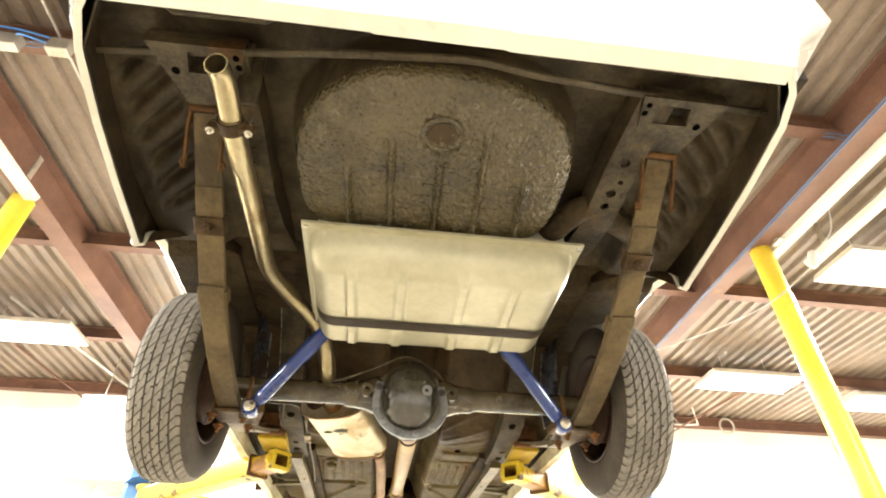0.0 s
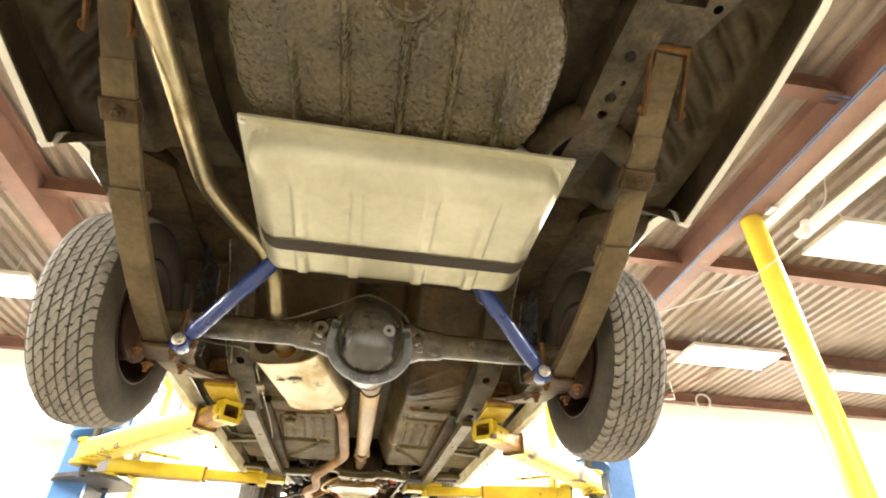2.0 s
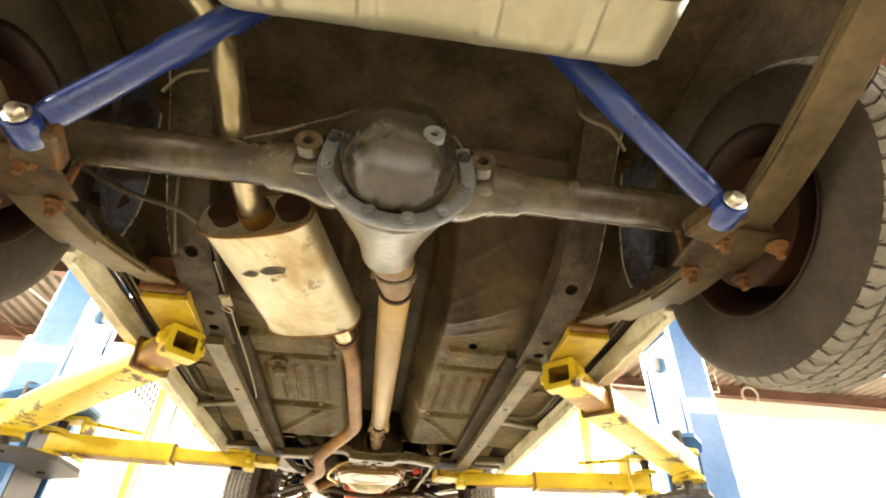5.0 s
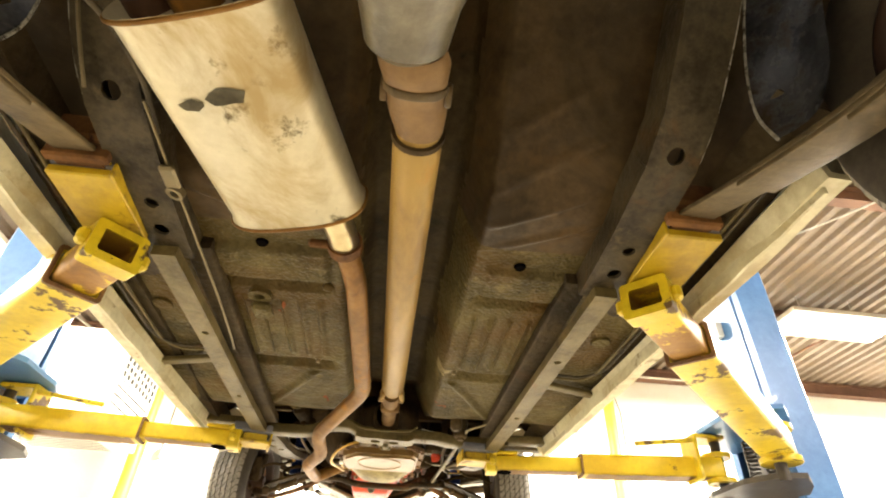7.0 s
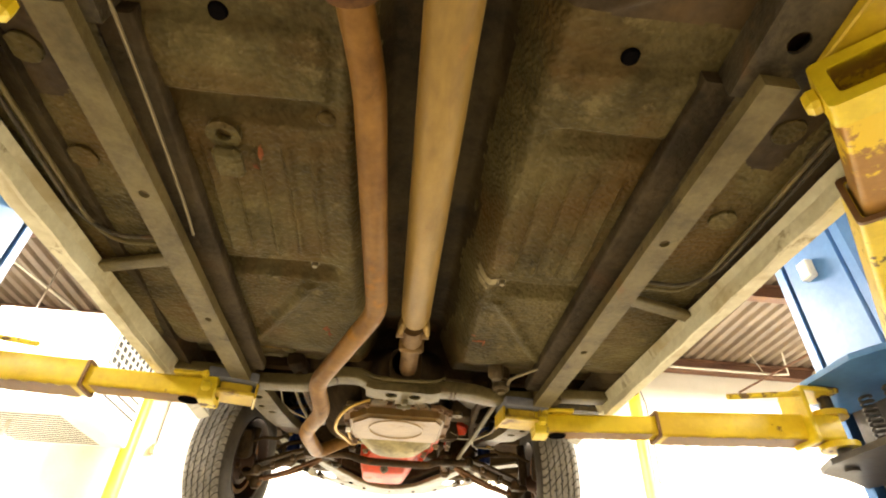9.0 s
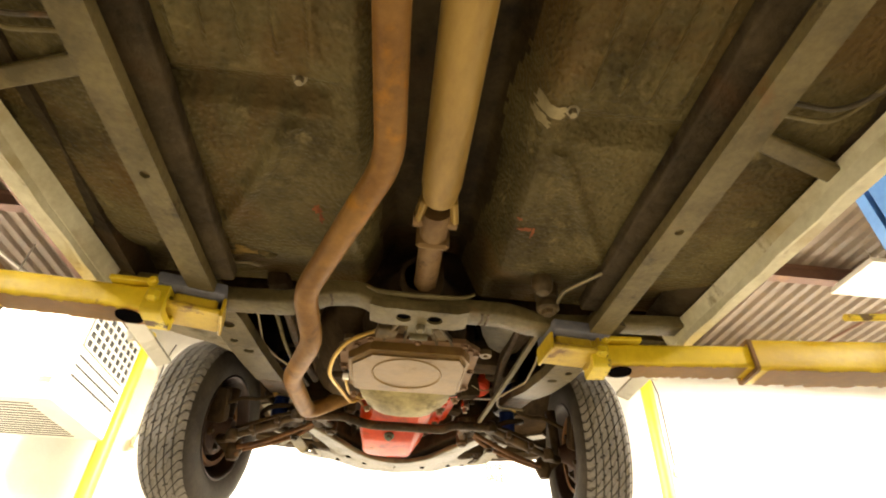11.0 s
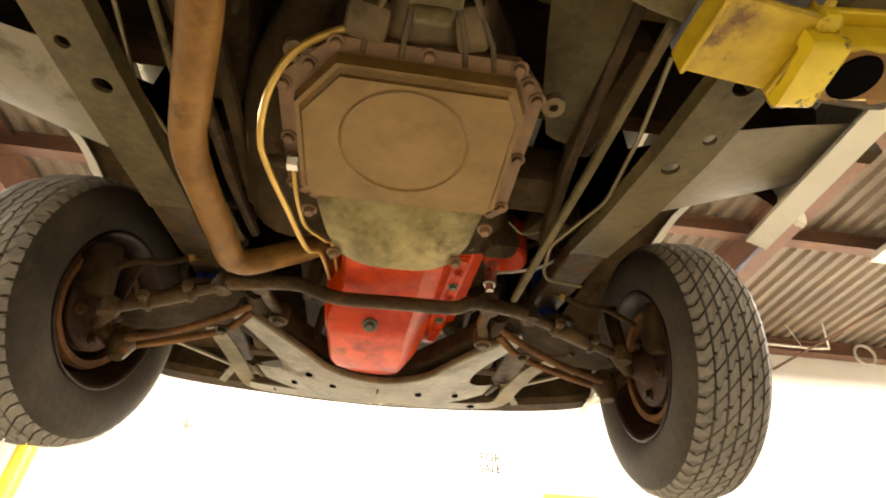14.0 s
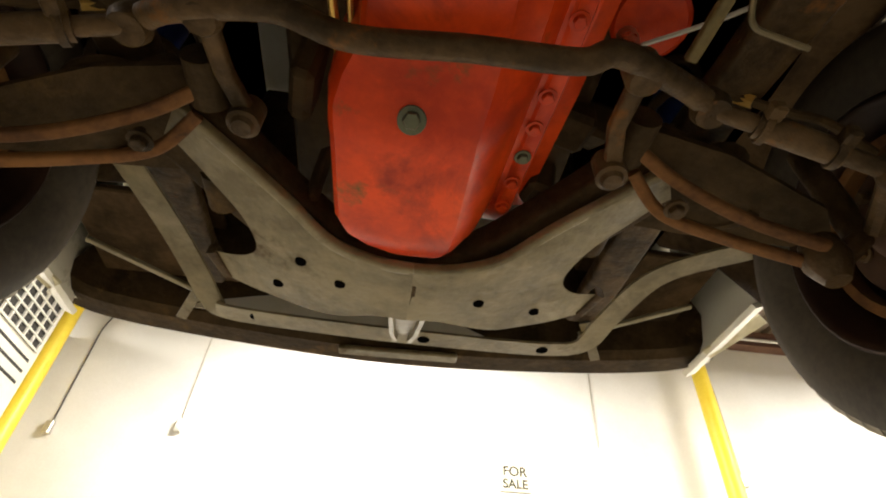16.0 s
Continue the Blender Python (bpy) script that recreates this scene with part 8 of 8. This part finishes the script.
sweep(bm, smooth_path(nose, 6), [(-0.09, 0.03), (-0.07, 0.0), (0.0, -0.004), (0.02, 0.012), (0.03, 0.14), (0.02, 0.14), (-0.0, 0.03)], up=(0, 0, 1))
part("front_valance", bm, M_SOOT, car, "black underside of the front valance")
bm = bmesh.new()
box(bm, (0.012, 5.17, 2.072), (0.275, 0.03, 0.012), rot(0, 0, -2), bevel=0.003)
part("plate_bracket", bm, M_CROSS, car, "grey plate bracket under the nose")
for s in (-1, 1):
    bm = bmesh.new()
    sweep(bm, [(s * 0.62, 4.93, 2.12), (s * 0.40, 5.03, 2.085)], rect(0.014, 0.008, 0.002), up=(0, 0, 1))
    sweep(bm, [(s * 0.40, 4.99, 2.09), (s * 0.47, 5.12, 2.08)], rect(0.022, 0.005), up=(0, 0, 1))
    bolt(bm, (s * 0.41, 5.025, 2.078), (0, 0, -1), 0.009, 0.01)
    part("nose_brace", bm, M_CROSS, car, "thin grey nose brace")
    bm = bmesh.new()
    sweep(bm, [(s * 0.78, 4.93, 2.11), (s * 0.70, 5.04, 2.075)], rect(0.04, 0.006), up=(0, 0, 1))
    part("fender_brace", bm, M_ROCKER, car, "cream fender brace")
    bm = bmesh.new()
    box(bm, (s * 0.52, 4.98, 2.19), (0.30, 0.26, 0.02), bevel=0.004)
    part("inner_fender", bm, M_BAY, car, "dark inner fender")
    bm = bmesh.new()
    g = [[bm.verts.new((s * 0.44, y, z)) for z in (low, 2.76)] for y, low in ((4.1, 2.06), (4.4, 2.06), (4.8, 2.10), (5.10, 2.19))]
    for r0, r1 in zip(g, g[1:]):
        bm.faces.new((r0[0], r0[1], r1[1], r1[0]))
    bmesh.ops.solidify(bm, geom=bm.faces[:], thickness=0.006)
    part("engine_bay_side", bm, M_BAY, car, "dark engine bay side")
bm = bmesh.new()
box(bm, (0, 4.95, 2.40), (0.84, 0.05, 0.60), bevel=0.01)
part("radiator_support", bm, M_BAY, car, "dark radiator support")
bm = bmesh.new()
box(bm, (0, 4.0, 2.45), (1.70, 0.03, 0.66), bevel=0)
part("firewall", bm, M_BAY, car, "dark firewall")
skin("front_panel", [[(x, 5.15, 2.12), (x, 5.17, 2.3), (x, 5.15, 2.75)] for x in (-0.78, -0.4, 0, 0.4, 0.78)], M_WHITE_CAR, "cream-white front panel")


# --- wheels
def wheel_meshes(R, W):
    """Tyre carcass, tread blocks and steel rim, about the z axis; +z is the outer side."""
    tyre = bmesh.new()
    h = W / 2
    q = R / 0.335
    prof = [(0.190 * q, -h * 0.80), (0.215 * q, -h * 0.95), (0.245 * q, -h * 1.02), (0.275 * q, -h * 1.01), (R - 0.036, -h * 0.965), (R - 0.020, -h * 0.90), (R - 0.0145, -h * 0.78), (R - 0.008, -h * 0.5), (R - 0.006, 0.0), (R - 0.008, h * 0.5), (R - 0.0145, h * 0.78), (R - 0.020, h * 0.90), (R - 0.036, h * 0.965), (0.275 * q, h * 1.01), (0.245 * q, h * 1.02), (0.215 * q, h * 0.95), (0.190 * q, h * 0.80)]
    revolve(tyre, prof, Matrix.Identity(4), 72)
    tread = bmesh.new()
    N = 60
    step = 2 * math.pi / N
    # six ribs cut by long diagonal slits every other pitch; between them short hooked notches from alternate sides
    edges = [-0.90, -0.56, -0.28, 0.0, 0.28, 0.56, 0.90]
    gap = 0.0026 / (R * step)

    def block(outline):
        top, bot = [], []
        for a, w in outline:
            a *= step
            rr = R - 0.010 * max(0.0, abs(w) - 0.40) / 0.46 - 0.010 * max(0.0, (abs(w) - 0.72) / 0.16) ** 1.6
            top.append(tread.verts.new((rr * math.cos(a), rr * math.sin(a), w * h)))
            bot.append(tread.verts.new(((rr - 0.010) * math.cos(a), (rr - 0.010) * math.sin(a), w * h)))
        tread.faces.new(top)
        for k in range(len(top)):
            j = (k + 1) % len(top)
            tread.faces.new((top[k], bot[k], bot[j], top[j]))

    for j in range(6):
        w0, w1 = edges[j] + 0.027, edges[j + 1] - 0.027
        wm, wd = (w0 + w1) / 2, w1 - w0
        if j in (0, 5):
            # shoulder rib: a slit at every pitch, bent towards the sidewall
            wi, wo = (w1, w0) if j == 0 else (w0, w1)
            bend = 3.3 * (wi - wm)
            for i in range(N):
                c = i - 3.3 * wm
                near = [(c + gap - bend, wi), (c + gap, wm), (c + gap, wo)]
                far = [(c + 1 - gap, wo), (c + 1 - gap, wm), (c + 1 - gap - bend, wi)]
                block(near + far)
            continue
        for i in range(0, N, 2):
            def at(a, w):
                return (i + a - 3.3 * w, w)
            lows = [at(1.0 - gap, w0), at(1.25 - gap, w0 + 0.30 * wd), at(0.85, w0 + 0.64 * wd), at(1.25 + gap, w0 + 0.30 * wd), at(1.0 + gap, w0)]
            highs = [at(1.1 + gap, w1), at(0.95 + gap, w1 - 0.22 * wd), at(1.1, w1 - 0.30 * wd), at(0.95 - gap, w1 - 0.22 * wd), at(1.1 - gap, w1)]
            if (j + i // 2) % 2:
                block([at(gap, w0)] + lows + [at(2 - gap, w0), at(2 - gap, w1)] + highs + [at(gap, w1)])
            else:
                flip = [(2 * i + 2 - 6.6 * wm - a, 2 * wm - w) for a, w in [at(gap, w0)] + lows + [at(2 - gap, w0), at(2 - gap, w1)] + highs + [at(gap, w1)]]
                block(flip)
    rim = bmesh.new()
    rp = [(0.196 * q, -h * 0.84), (0.202 * q, -h * 0.90), (0.196 * q, -h * 0.92), (0.186 * q, -h * 0.80), (0.178 * q, -h * 0.60), (0.162 * q, -h * 0.35), (0.160 * q, h * 0.2), (0.15 * q, h * 0.35), (0.11 * q, h * 0.42), (0.06 * q, h * 0.36), (0.03 * q, h * 0.36), (0, h * 0.38)]
    revolve(rim, rp, Matrix.Identity(4), 48)
    revolve(rim, [(0.160 * q, h * 0.2), (0.18 * q, h * 0.6), (0.192 * q, h * 0.8), (0.203 * q, h * 0.9), (0.197 * q, h * 0.92), (0.184 * q, h * 0.75), (0.168 * q, h * 0.4)], Matrix.Identity(4), 48)
    out = []
    for name, b in (("tyre", tyre), ("tread", tread), ("rim", rim)):
        bmesh.ops.recalc_face_normals(b, faces=b.faces)
        me = bpy.data.meshes.new(name)
        b.to_mesh(me)
        b.free()
        me.polygons.foreach_set("use_smooth", [name != "tread"] * len(me.polygons))
        me.materials.append({"tyre": M_TYRE, "tread": M_TREAD, "rim": M_RIM}[name])
        out.append(me)
    return out


WHEEL_R = wheel_meshes(0.292, 0.166)
WHEEL_F = wheel_meshes(0.266, 0.150)


def wheel(hub, s, meshes, toe=0.0, camber=0.0):
    m = place_of(car).inverted() @ Matrix.Translation((s * hub.x, hub.y, hub.z)) @ rot(0, 0, toe) @ rot(0, s * 90 + camber, 0)
    ty, tr, ri = meshes
    w = new("wheel", ri)
    w.parent, w.matrix_basis = car, m
    tagged(w, "brown steel wheel with a worn all-season tyre")
    for name, me, lab in (("tyre", ty, "black tyre sidewall"), ("tread", tr, "grey worn tread blocks")):
        o = new(name, me)
        o.parent = w
        tagged(o, lab, kind="stuff" if name == "tread" else "")


for s in (-1, 1):
    wheel(HUB_R, s, WHEEL_R)
    wheel(STEER[s][0], s, WHEEL_F, STEER[s][1], STEER[s][2])
